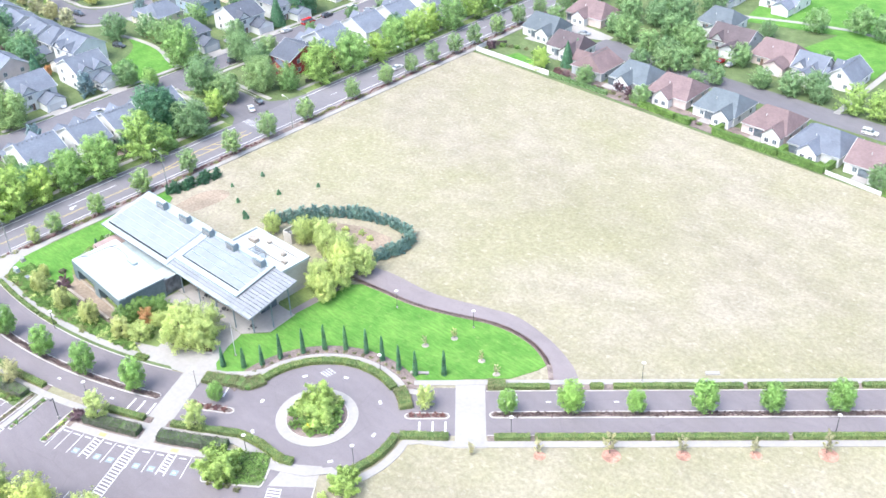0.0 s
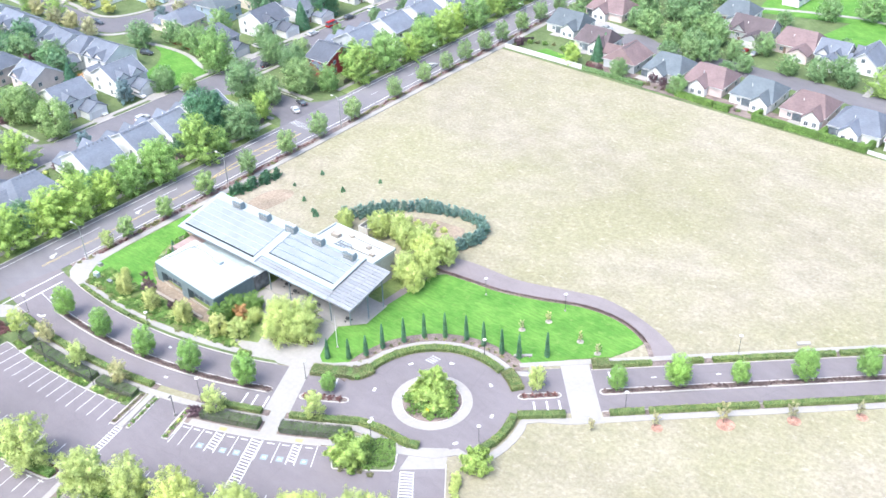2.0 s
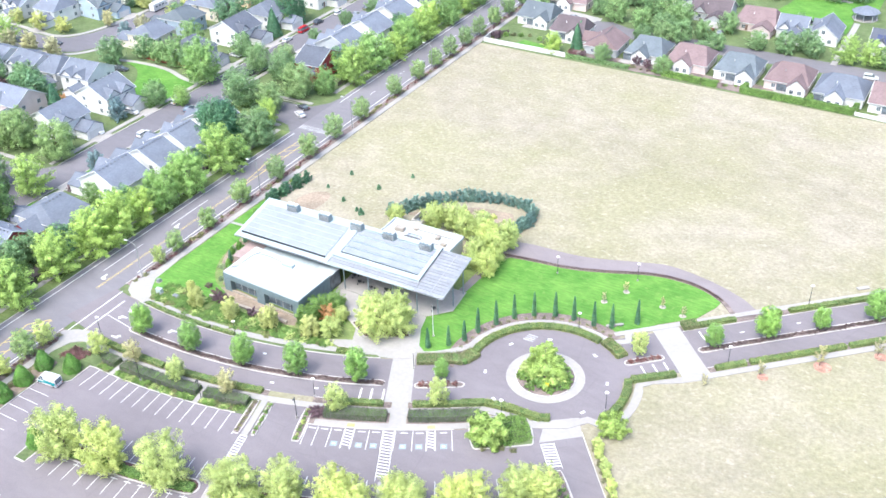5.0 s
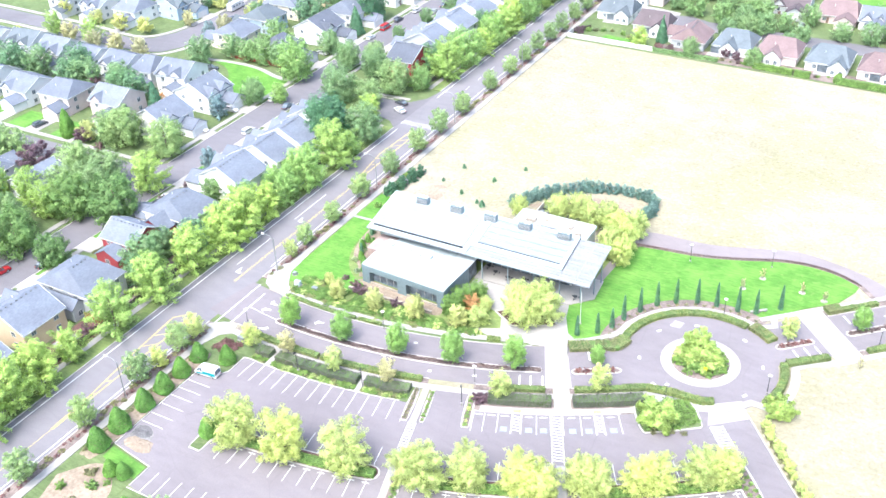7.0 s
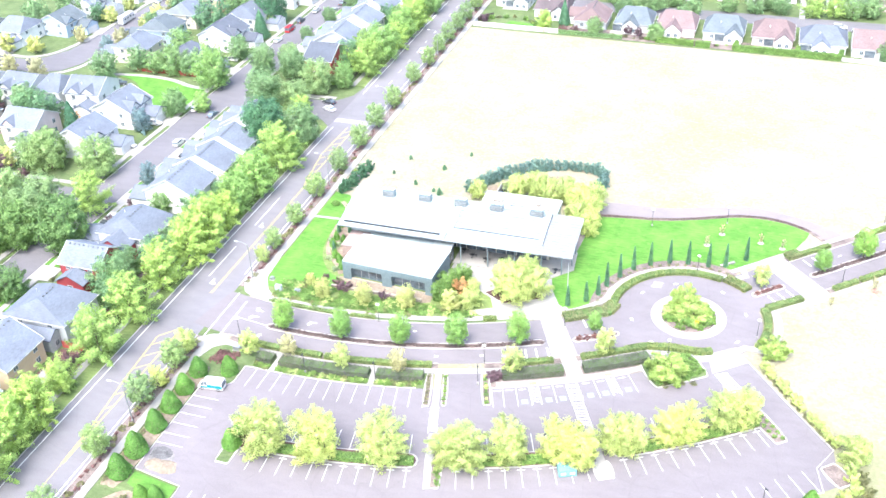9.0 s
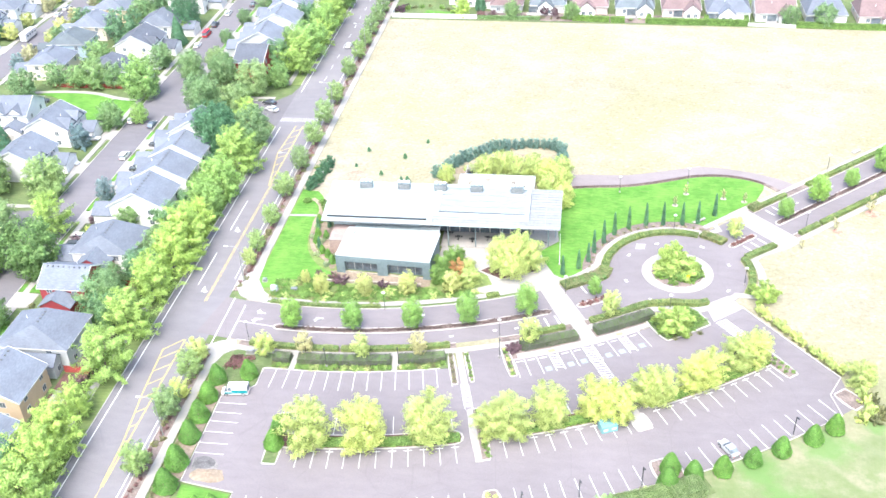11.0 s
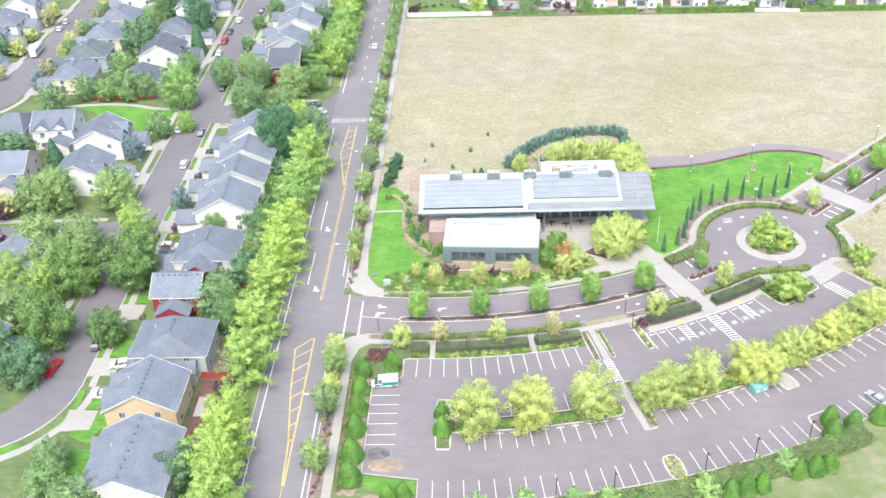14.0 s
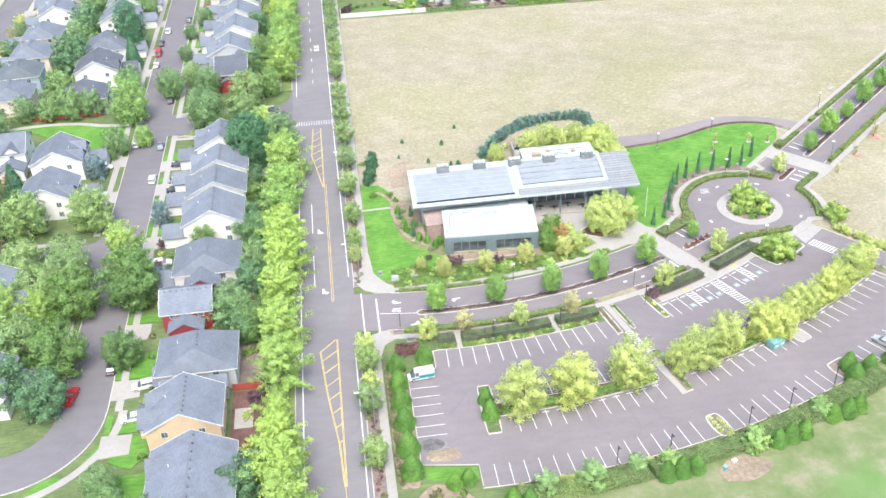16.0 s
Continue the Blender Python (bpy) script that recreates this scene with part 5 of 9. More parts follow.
bm = bmesh.new()
box(bm, 18.0, -90.0, 4.2, 22.6, -85.3, 4.4)
part("roof", bm, M_ROOFW, gl)
sheet("terrace", [(-1.6, -99.8), (-1.2, -102.8), (20.8, -103.9), (22.6, -103.2), (22.4, -100.4), (0.6, -98.4)], -0.2, 0.125, M_SOIL, label="strip of tan gravel along the annex windows", category="terrace")
# garden wall in front of the annex
for x0, y0, x1, y1 in ((-1.0, -103.6, 20.5, -103.1),):
    gw = thing("garden_wall", "low tan stone garden wall", "wall")
    bm = bmesh.new()
    box(bm, x0, y0, 0, x1, y1, 0.6)
    part("stonework", bm, M_STONE, gw)
    bm = bmesh.new()
    box(bm, x0 - 0.06, y0 - 0.06, 0.6, x1 + 0.06, y1 + 0.06, 0.7)
    part("coping", bm, M_STONE, gw)


# ---- kinds of plants ----
tree_kind("median", "street_tree", "young egg-shaped street tree with fresh green leaves", "tree", L_MID, 2.2, 5.5, 1.2, 6000, 0.14, 80, seed=1, trunk=0.11, loose=0.08, high=0.33)
tree_kind("lime", "parking_tree", "upright bushy yellow-green tree in the parking lot", "tree", L_LIME, 4.1, 9.2, 0.4, 13000, 0.148, 90, seed=2, trunk=0.17, loose=0.33, high=0.46)
tree_kind("plaza", "plaza_tree", "broad feathery yellow-green tree", "tree", L_YELL, 4.6, 7.2, 0.9, 10300, 0.179, 90, seed=3, trunk=0.2, loose=0.33, high=0.42)
tree_kind("wrow", "roadside_tree", "tall loose lime-green roadside tree", "tree", L_WROW, 5.2, 12.4, 1.2, 11100, 0.211, 90, seed=4, trunk=0.2, loose=0.5, high=0.34)
tree_kind("garden", "garden_tree", "full green tree in a garden", "tree", L_BIG, 5.5, 10.2, 1.0, 7000, 0.269, 80, seed=5, trunk=0.22, loose=0.30, high=0.40)
tree_kind("deep", "shade_tree", "dense dark green shade tree", "tree", L_DEEP, 5.8, 10.6, 1.0, 7000, 0.282, 80, seed=6, trunk=0.24, loose=0.28, high=0.40)
tree_kind("olive", "street_tree", "full rounded olive-green street tree", "tree", L_HEDGE, 5.2, 9.6, 1.2, 8600, 0.243, 60, seed=33, trunk=0.2, loose=0.20, high=0.46)
tree_kind("ash", "garden_tree", "full pale green tree in a front garden", "tree", L_ASH, 5.6, 10.4, 1.0, 8100, 0.256, 90, seed=41, trunk=0.22, loose=0.24, high=0.42)
tree_kind("shade", "shade_tree", "dense olive-green street tree", "tree", L_SHADE, 5.8, 11.0, 0.9, 9000, 0.256, 90, seed=42, trunk=0.24, loose=0.2, high=0.42)
tree_kind("round", "garden_tree", "dense round grey-green tree by the junction", "tree", L_BIG, 5.5, 11.0, 1.3, 8100, 0.256, 110, seed=43, trunk=0.24, loose=0.14, high=0.44)
tree_kind("leafrow", "roadside_tree", "full fresh green roadside tree", "tree", L_ROW, 5.2, 11.6, 1.0, 8100, 0.243, 90, seed=44, trunk=0.22, loose=0.26, high=0.38)
tree_kind("fir", "conifer", "broad dense dark green conifer", "tree", L_DARK, 4.7, 14.6, 0.4, 7700, 0.256, 110, seed=45, trunk=0.26, loose=0.14, high=0.24)
tree_kind("spread", "spreading_tree", "broad olive-green tree with spreading boughs", "tree", L_OLIVE, 4.4, 5.6, 0.7, 6000, 0.243, 26, seed=26, trunk=0.18, loose=0.36, high=0.36)
tree_kind("strip", "street_tree", "slender green street tree beside the road", "tree", L_ASH, 2.7, 6.2, 1.4, 3600, 0.18, 48, seed=7, trunk=0.10, loose=0.2, high=0.42)
tree_kind("young", "young_tree", "small pale yellow-green young tree by the pavement", "tree", L_YELL, 1.6, 4.1, 0.7, 2800, 0.12, 36, seed=8, trunk=0.07, loose=0.20, high=0.34)
tree_kind("tanyoung", "young_tree", "small young tree with pale tan leaves by the pavement", "tree", L_TAN, 1.6, 4.1, 0.7, 2300, 0.12, 36, seed=47, trunk=0.07, loose=0.22, high=0.36, variants=2)
tree_kind("sapling", "sapling", "thin pale yellow sapling with few leaves", "tree", L_PALE, 1.0, 3.4, 0.8, 700, 0.12, 12, seed=9, trunk=0.06, loose=0.4)
tree_kind("golden", "ornamental_tree", "small golden egg-shaped ornamental tree", "tree", L_GOLD, 1.6, 4.2, 0.3, 4400, 0.12, 48, seed=10, trunk=0.09, loose=0.08, high=0.30)
tree_kind("conifer", "conifer", "tall dense dark green conifer", "tree", L_DARK, 3.5, 12.6, 0.3, 6000, 0.282, form="cone", seed=11, trunk=0.25, power=0.72)
tree_kind("spruce", "spruce", "pale blue-green spruce in a garden", "tree", L_SPRUCE, 2.5, 6.4, 0.2, 3600, 0.18, 40, seed=12, trunk=0.15, loose=0.24, high=0.12)
tree_kind("cypress", "cypress", "slim dark green columnar cypress", "cypress", L_DARK, 0.50, 4.4, 0.1, 1500, 0.11, form="cone", seed=13, trunk=0.06, power=0.5)
tree_kind("cone", "conical_shrub", "dense bright green conical evergreen shrub", "shrub", L_CONE, 1.66, 5.3, 0.0, 4200, 0.16, form="egg", seed=14, trunk=0.08)
tree_kind("goldegg", "shrub", "upright rounded yellow-green hedge shrub", "shrub", L_YELL, 1.0, 2.3, 0.0, 1100, 0.14, 22, seed=31, trunk=0.05, loose=0.16, high=0.45)
tree_kind("bluecone", "conifer_shrub", "blue-green conifer in a curved screen", "conifer", L_BLUE, 1.5, 3.7, 0.0, 1900, 0.16, 30, seed=15, trunk=0.08, loose=0.34, high=0.30)
tree_kind("tuft", "conifer_shrub", "small dark conifer in the dry field", "shrub", L_DARK, 0.65, 1.6, 0.0, 500, 0.12, form="cone", seed=16, trunk=0.05, power=0.45, variants=2)
tree_kind("shrub", "shrub", "low rounded green shrub", "shrub", L_HEDGE, 1.0, 1.3, 0.0, 520, 0.15, 14, seed=17, trunk=0.05)
tree_kind("redshrub", "shrub", "low rounded dark red shrub", "shrub", L_RED, 0.75, 0.8, 0.0, 340, 0.13, 12, seed=18, trunk=0.04)
tree_kind("purple", "shrub", "rounded dark purple shrub", "shrub", L_PURP, 1.5, 2.2, 0.0, 1100, 0.15, 16, seed=19, trunk=0.06)
tree_kind("purpletree", "plum_tree", "round purple-leaved plum tree in a garden", "tree", L_PURP, 3.2, 5.6, 1.0, 3800, 0.2, 24, seed=20, trunk=0.16)
tree_kind("orange", "maple", "small maple with orange autumn leaves", "tree", L_ORANGE, 1.9, 3.6, 0.4, 2200, 0.15, 18, seed=21, trunk=0.08)
tree_kind("yellowshrub", "shrub", "rounded yellow-green shrub in a bed", "shrub", L_YELL, 1.15, 1.5, 0.0, 620, 0.15, 14, seed=22, trunk=0.05)
tree_kind("brownshrub", "shrub", "spreading brownish green low shrub", "shrub", L_BROWN, 1.1, 0.95, 0.0, 520, 0.15, 14, seed=23, trunk=0.05)
tree_kind("dull", "shrub", "low dull mauve-brown shrub on an island", "shrub", L_DULL, 1.0, 0.8, 0.0, 380, 0.14, 12, seed=25, trunk=0.05, loose=0.2)
tree_kind("redtree", "maple", "low spreading red-leaved maple tree", "tree", L_RED, 2.4, 2.2, 0.2, 2000, 0.17, 20, seed=24, trunk=0.09)

tree_kind("fresh", "young_tree", "loose pale green young tree", "tree", L_FRESH, 2.5, 5.4, 0.2, 5200, 0.16, 40, seed=27, trunk=0.09, loose=0.28, high=0.36)
tree_kind("silver", "shrub", "rounded pale grey-green shrub", "shrub", L_SILVER, 1.15, 1.7, 0.0, 900, 0.13, 18, seed=28, trunk=0.05, loose=0.2)
tree_kind("ragged", "conifer_shrub", "ragged dark green evergreen in a screen", "conifer", L_DARK, 1.5, 3.6, 0.0, 2200, 0.16, 26, seed=29, trunk=0.08, loose=0.34, high=0.25)
tree_kind("pale", "street_tree", "small round street tree with pale tan leaves", "tree", L_TAN, 2.6, 5.6, 0.9, 2600, 0.22, 36, seed=46, trunk=0.1, loose=0.26, high=0.4)
tree_kind("autumn", "street_tree", "small round street tree with golden leaves", "tree", L_GOLD, 2.7, 5.4, 0.9, 3200, 0.2, 36, seed=30, trunk=0.1, loose=0.24, high=0.4)
# ---- trees of the drive and the lot ----
for a in (-2.05, 4.2, 10.2, 15.85, 21.85):
    plant("median", *rc(arc(a), 120.7), 1.1 + 0.06 * math.sin(a), 0.15, 1.16, group="trees on the drive's island")
for d, k in ((32.2, 0.86), (44.0, 1.16), (56.2, 0.84), (69.0, 1.14), (81.6, 1.04), (94.2, 1.14), (106.4, 1.04)):
    plant("median", *rc(S0 + d, 120.4), k, 0.15, 1.04, group="trees on the drive's island")
for x, y, k in ((-7.4, -130.6, 1.15), (0.6, -128.6, 1.05), (12.6, -128.8, 1.1), (24.2, -127.2, 1.1), (46.3, -121.6, 1.25), (62.6, -110.4, 1.2)):
    plant("tanyoung" if x in (0.6, 24.2) else "young", x, y, k * 1.16, 0.12, 1.05, group="young trees along the pavement")
plant("median", 59.2, -103.2, 0.72, 0.05)
plant("young", 91.3, -78.0, 1.25, 0.15)
for a, rr, k in ((3.05, 154.4, 1.12), (6.87, 154.4, 1.12), (11.03, 154.0, 1.14), (15.5, 153.6, 0.74), (16.7, 154.2, 1.0), (19.7, 153.8, 0.96), (23.1, 154.2, 0.94), (24.35, 156.2, 0.9), (27.0, 153.2, 0.8), (27.9, 154.4, 0.84), (30.7, 153.4, 0.76), (31.6, 153.6, 0.86), (34.9, 152.6, 0.84), (36.3, 153.8, 0.84)):
    plant("lime", *rc(arc(a), rr), k, 0.15, 1.1, group="trees between the rows of stalls")
plant("spread", 76.4, -114.4, 0.98, 0.15, 0.95, "spreading green tree beside the roundabout")
plant("spread", 95.2, -102.8, 0.72, 0.1, 1.0, "round green tree beside the roundabout")
for i in range(9):
    s = S0 + 37.2 + 12.9 * i
    plant("sapling", *rc(s, 130.9), (0.95, 1.3, 1.1)[i % 3], 0.02, group="saplings along the south pavement")
    o = sheet("planting_bed", ring_pts(0, 0, (1.1, 1.75, 1.3)[i % 3], n=18), -0.1, 0.0, M_RUST, label="ring of reddish mulch round a sapling", category="planting bed")
    o.location = (*rc(s + 0.3, 131.5), 0.05 + 0.002 * i)
plant("sapling", *rc(S0 + 25.2, 131.2), 0.8, 0.02)
# undergrowth of the tree islands, strips beside the walkway
under = []
for a0, a1 in ((1.5, 13.3), (15.8, 24.1), (26.9, 37.2)):
    hedge_band("hedge", "low unclipped green hedge under the parking trees", arc(a0), arc(a1), 154.1, 1.7, 0.95, L_HEDGE, 0.15, 5.0, "hedges under the parking trees")
    n = int((a1 - a0) / 0.55)
    under += [(*rc(arc(a0 + (a1 - a0) * i / n), 154.0 + 0.8 * math.sin(i * 2.1)), 0.15, 0.5 + 0.3 * math.sin(i * 1.3) ** 2, 1.0) for i in range(n)]
under += [(*rc(arc(14.95 + 0.1 * math.sin(i * 3)), 147.2 + 0.8 * i), 0.18, 0.55 + 0.15 * math.sin(i * 1.7), 0.8) for i in range(16)]
under += [(*rc(arc(37.7 + 0.25 * math.sin(i * 3)), 147.2 + 0.8 * i), 0.18, 0.55, 0.8) for i in range(16)]
ground_cover("low green undergrowth on the kerbed tree islands", "shrub", under)
for i in range(8):
    for a, key in ((13.55, "brownshrub"), (14.98, "shrub"), (18.42, "shrub" if i % 3 else "yellowshrub")):
        plant(key, *rc(arc(a), 130.4 + 1.12 * i), 0.5 + 0.1 * math.sin(i * 3.0 + a), 0.16, 0.8, group="low shrubs beside the walkway")
# cone shrubs round the lot
sheet("planting_bed", smooth([(-17.3, -137.4), (-15.0, -136.4), (-13.4, -137.6), (-13.2, -150), (-13.2, -168.6), (-15.4, -170.2), (-17.2, -168.6), (-17.3, -152)], 3), -0.2, 0.125, M_SOIL, label="dark mulched bed under the clipped evergreens", category="planting bed")
ground_cover("low dull green shrubs behind the clipped evergreens", "brownshrub", [(-16.6 + 0.4 * math.sin(i * 2.9), -137.6 - 31.6 * i / 39, 0.1, 0.62 + 0.12 * math.sin(i * 1.3), 0.75) for i in range(40)])
spots_c_1 = ((-14.9, -138.6, 1.04), (-14.9, -144.0, 1.06), (-14.8, -149.4, 1.1), (-14.7, -154.9, 1.12), (-14.7, -161.6, 1.22), (-14.6, -167.2, 1.18), (-9.0, -136.6, 1.0), (1.3, -151.0, 0.85), (1.6, -155.2, 1.0), (102.9, -141.1, 0.95), (98.7, -144.2, 0.95), (92.7, -147.7, 0.95), (87.5, -150.6, 0.9), (82.1, -153.4, 0.95), (77.0, -155.0, 0.95), (72.5, -157.8, 1.1), (73.1, -153.9, 1.0), (69.7, -165.1, 0.9), (67.0, -166.0, 0.95), (64.0, -166.6, 0.9), (57.0, -169.6, 0.9), (54.2, -170.2, 0.95), (51.4, -171.0, 0.9), (35.0, -174.6, 0.9),)
spots_c_2 = ((32.2, -175.0, 0.95), (29.4, -175.4, 0.95), (1.8, -176.8, 0.9), (4.6, -177.2, 0.85), (-5.0, -170.6, 0.8), (-7.6, -171.2, 0.8),)
for x, y, k in spots_c_1 + spots_c_2:
    plant("cone", x, y, k, 0.06, 0.84 if x < -13 else 0.86, group="clipped evergreens round the lot")
for x, y, k in ((46.6, -171.6, 1.0), (8.4, -175.2, 0.95), (24.6, -173.6, 0.8), (61.6, -165.6, 0.9), (30.3, -173.6, 0.8), (16.0, -175.0, 1.1)):
    plant("fresh", x, y, k, 0.05, group="loose young trees on the outer bank")
for a0, a1, dep, hh in ((1.0, 8.4, 3.4, 1.5), (8.9, 15.2, 3.2, 1.6), (15.6, 20.8, 3.6, 1.9), (21.0, 26.4, 3.8, 2.1)):
    hedge_band("hedge", "wide unclipped grey-green hedge on the outer bank", arc(a0), arc(a1), 176.0, dep, hh, L_BANK, 0.08, 4.0, "hedges of the outer bank")
rs = random.Random(7)
fringe = {"brownshrub": [], "yellowshrub": []}
for i in range(80):
    fringe["yellowshrub" if i % 4 == 0 else "brownshrub"].append((*rc(arc(0.6 + 26.0 * rs.random()), 173.1 + 0.9 * rs.random()), 0.06, 0.6 + 0.3 * rs.random(), 0.8))
fringe["yellowshrub"] += [(*rc(arc(14.4 + 0.5 * (i % 2)), 168.2 + 0.6 * i), 0.15, 0.55, 0.8) for i in range(8)]
for key in ("brownshrub", "yellowshrub"):
    ground_cover("low golden-brown shrubs along the lot's outer kerb" if key == "brownshrub" else "low yellow-green shrubs along the lot's outer kerb", key, fringe[key])
for i in range(15):
    q = i / 14.0
    plant("goldegg", 93.6 + 13.2 * q + 0.25 * math.sin(i * 2.3), -106.4 - 18.2 * q, (0.92 if i not in (8, 9) else 0.72) + 0.14 * math.sin(i * 1.9), 0.03, 0.95, group="yellow hedge shrubs beside the lot")
ground_cover("low golden-brown shrubs under the yellow hedge", "brownshrub", [(93.4 + 13.0 * i / 23 + 0.4 * math.sin(i * 3.3), -107.0 - 18.0 * i / 23, 0.05, 0.55 + 0.1 * math.sin(i * 1.7), 0.7) for i in range(24)])
ground_cover("low dark green shrubs under the broad tree", "shrub", [(*rc(arc(32.6 + 3.9 * (i % 9) / 8.0), 132.4 + 5.6 * (i // 9) / 4.0 + 0.5 * math.sin(i * 2.7)), 0.15, 0.85, 0.6) for i in range(45)])
plant("lime", 110.2, -127.6, 0.72, 0.03, 0.8, "loose pale green tree at the lot's corner")
for x, y in ((109.5, -131.0), (111.3, -132.6), (109.8, -133.6), (111.8, -135.0), (110.0, -136.2), (108.4, -138.2), (110.6, -138.0), (112.4, -137.0)):
    plant("brownshrub" if x > 110.1 else "yellowshrub", x, y, 1.25, 0.03, 1.5)
# long island planting, low shrubs on the small islands
ground_cover("low dark shrubs along the drive's planted islands", "dull", [(*rc(arc(-3.4 + 27.6 * i / 57), 120.75 + 0.2 * math.sin(i * 5)), 0.15, 0.72, 0.62) for i in range(58)] + [(*rc(S0 + 30 + 1.3 * i, 120.85 + 0.15 * math.sin(i * 5)), 0.15, 0.78, 0.62) for i in range(58)])
for i in range(5):
    plant("redshrub", *rc(arc(27.9 + 0.78 * i), 121.3), 1.1, 0.15, group="low shrubs on the islands")
    plant("redshrub", *rc(S0 + 14 + 1.45 * i, 121.1), 0.98, 0.15, group="low shrubs on the islands")
rs = random.Random(3)
for i in range(34):
    q, d = rs.random() * 6.283, 5.0 * math.sqrt(rs.random())
    plant("shrub" if i % 3 else "yellowshrub", RBX + d * math.cos(q), RBY + d * math.sin(q), 0.95 + 0.5 * rs.random(), 0.2, 1.0, group="shrubs on the round island")
plant("spread", RBX - 1.2, RBY + 2.6, 0.70, 0.2, 1.45, "small light green tree on the round island")
plant("spread", RBX + 1.0, RBY - 0.2, 0.96, 0.2, 0.80, "low spreading light green tree on the round island")

# ---- hedges of the drive ----
HG = "low clipped green hedge beside the drive"
for d0, d1 in ((28.6, 40.5), (48.5, 51), (53, 78), (79, 100), (101, 140), (141, 230)):
    hedge_band("hedge", HG, S0 + d0, S0 + d1, 113.35, 1.2, 0.85, L_CLIP)
for d0, d1 in ((29.5, 36), (37, 58), (59, 83), (84, 110), (111, 150), (151, 218)):
    hedge_band("hedge", HG, S0 + d0, S0 + d1, 127.15, 1.2, 0.85, L_CLIP)
for a0, a1 in ((-6, 3.4), (3.8, 6.6)):
    hedge_band("hedge", HG, arc(a0), arc(a1), 112.6, 0.9, 0.6, L_CLIP)
hedge_band("hedge", HG, arc(18.6), arc(20.0), 112.0, 1.3, 0.7, L_CLIP)
for a0, a1 in ((-5.4, 3.2), (3.5, 13.6), (20.6, 24.7), (27.3, 31.6)):
    hedge_band("hedge", HG, arc(a0), arc(a1), 127.2, 1.3, 0.8, L_CLIP)


def arc_hedge(name, label, r, a0, a1, depth, height, material, step=9):
    n = max(1, int(abs(a1 - a0) / step))
    hedge(name, label, [(RBX + r * math.cos(radians(a0 + (a1 - a0) * i / n)), RBY + r * math.sin(radians(a0 + (a1 - a0) * i / n))) for i in range(n + 1)], depth, height, material, 0.1, group="hedges along the drive")


arc_hedge("hedge", HG, 16.1, 70, 182, 1.7, 0.7, L_CLIP)
arc_hedge("hedge", "wide low brown-green hedge beside the roundabout", 17.0, 48, 68, 2.6, 0.8, L_BROWN)
hedge("hedge", "wide low brown-green hedge beside the drive", [rc(arc(27.3), 113.6), rc(arc(29.2), 113.6), rc(arc(30.8), 113.4), (60.6, -96.6), (61.6, -93.4)], 3.0, 0.8, L_BROWN, 0.1)
hedge("hedge", HG, [rc(S0 + 28.6, 112.9), rc(S0 + 32, 112.9)], 2.4, 1.0, L_BROWN, 0.1)
hedge("hedge", HG, [rc(S0 + 12, 126.6), rc(S0 + 21, 127.0)], 1.5, 0.9, L_CLIP, 0.1)
arc_hedge("hedge", HG, 16.3, 22, -26, 1.5, 0.9, L_CLIP)
hedge("hedge", HG, [rc(arc(31.6), 127.2), rc(arc(33.6), 127.4), rc(arc(35.6), 129.4), rc(arc(37.6), 132.8), rc(arc(38.6), 133.4)], 1.5, 0.9, L_CLIP, 0.1)
# dark clipped screens above the stalls
for a0, a1, dark in ((-2.4, -0.85, L_BROWN), (-0.15, 8.2, L_BROWN), (8.9, 13.0, L_BROWN), (19.9, 25.2, L_BROWN), (27.05, 33.0, L_BROWN)):
    hedge_band("hedge", "smooth grey-green clipped hedge on the bank", arc(a0), arc(a1), 130.85, 2.3, 1.15 if a0 < 15 else 1.4, L_SCREEN, 0.1, 5.0)
rs = random.Random(17)
bank = {"shrub": [], "brownshrub": [], "yellowshrub": []}
for i in range(130):
    a = rs.uniform(-2.3, 12.9)
    if 8.2 < a < 8.9 or -0.9 < a < -0.1:
        continue
    bank[("shrub", "shrub", "yellowshrub", "brownshrub", "shrub", "brownshrub", "shrub")[i % 7]].append((*rc(arc(a), rs.uniform(132.5, 133.5)), 0.1, rs.uniform(0.4, 0.75), 0.7))
for key, text in (("shrub", "low green shrubs on the bank above the stalls"), ("brownshrub", "low brownish shrubs on the bank above the stalls"), ("yellowshrub", "low yellow-green shrubs on the bank above the stalls")):
    ground_cover(text, key, bank[key])
for a0, a1 in ((19.3, 25.45), (26.85, 32.0)):
    band_ob("pavement", arc(a0), arc(a1), 132.35, 133.85, -0.2, 0.15, M_CONC, label="narrow pale concrete pavement before the accessible stalls", category="pavement")
for a in (18.95, 19.35, 19.75):
    plant("purple", *rc(arc(a), 130.9), 0.95, 0.1, 0.8)
ground_cover("low mound of dusty red shrubs at the lot's corner", "redshrub", [(-14.6 + 0.95 * (i % 5) + 0.3 * (i // 5), -134.0 + 0.85 * (i // 5) + 0.25 * math.sin(i * 2.1), 0.08, 1.05, 0.95) for i in range(20)])

# ---- library garden ----
PB = [(32.8, -96.5), (38.3, -99.6), (46.9, -95.2), (41.6, -89.6)]
sheet("planting_bed", PB, 0.0, 0.2, M_REDBARK, label="square mulched tree bed in the plaza", category="planting bed")
for p, q in zip(PB, PB[1:] + PB[:1]):
    bm = bmesh.new()
    ribbon(bm, [p, q], 0.35, 0.0, 0.32)
    tagged(part("kerb", bm, M_KERB), "concrete edging of the plaza's tree bed", "kerb", kind="structure")
for x, y, k in ((40.6, -97.8, 1.0), (37.6, -95.6, 0.92), (43.8, -95.4, 0.9), (41.6, -92.6, 0.86)):
    plant("plaza", x, y, 0.88 * k, 0.1, 1.42, group="clump of plaza trees")
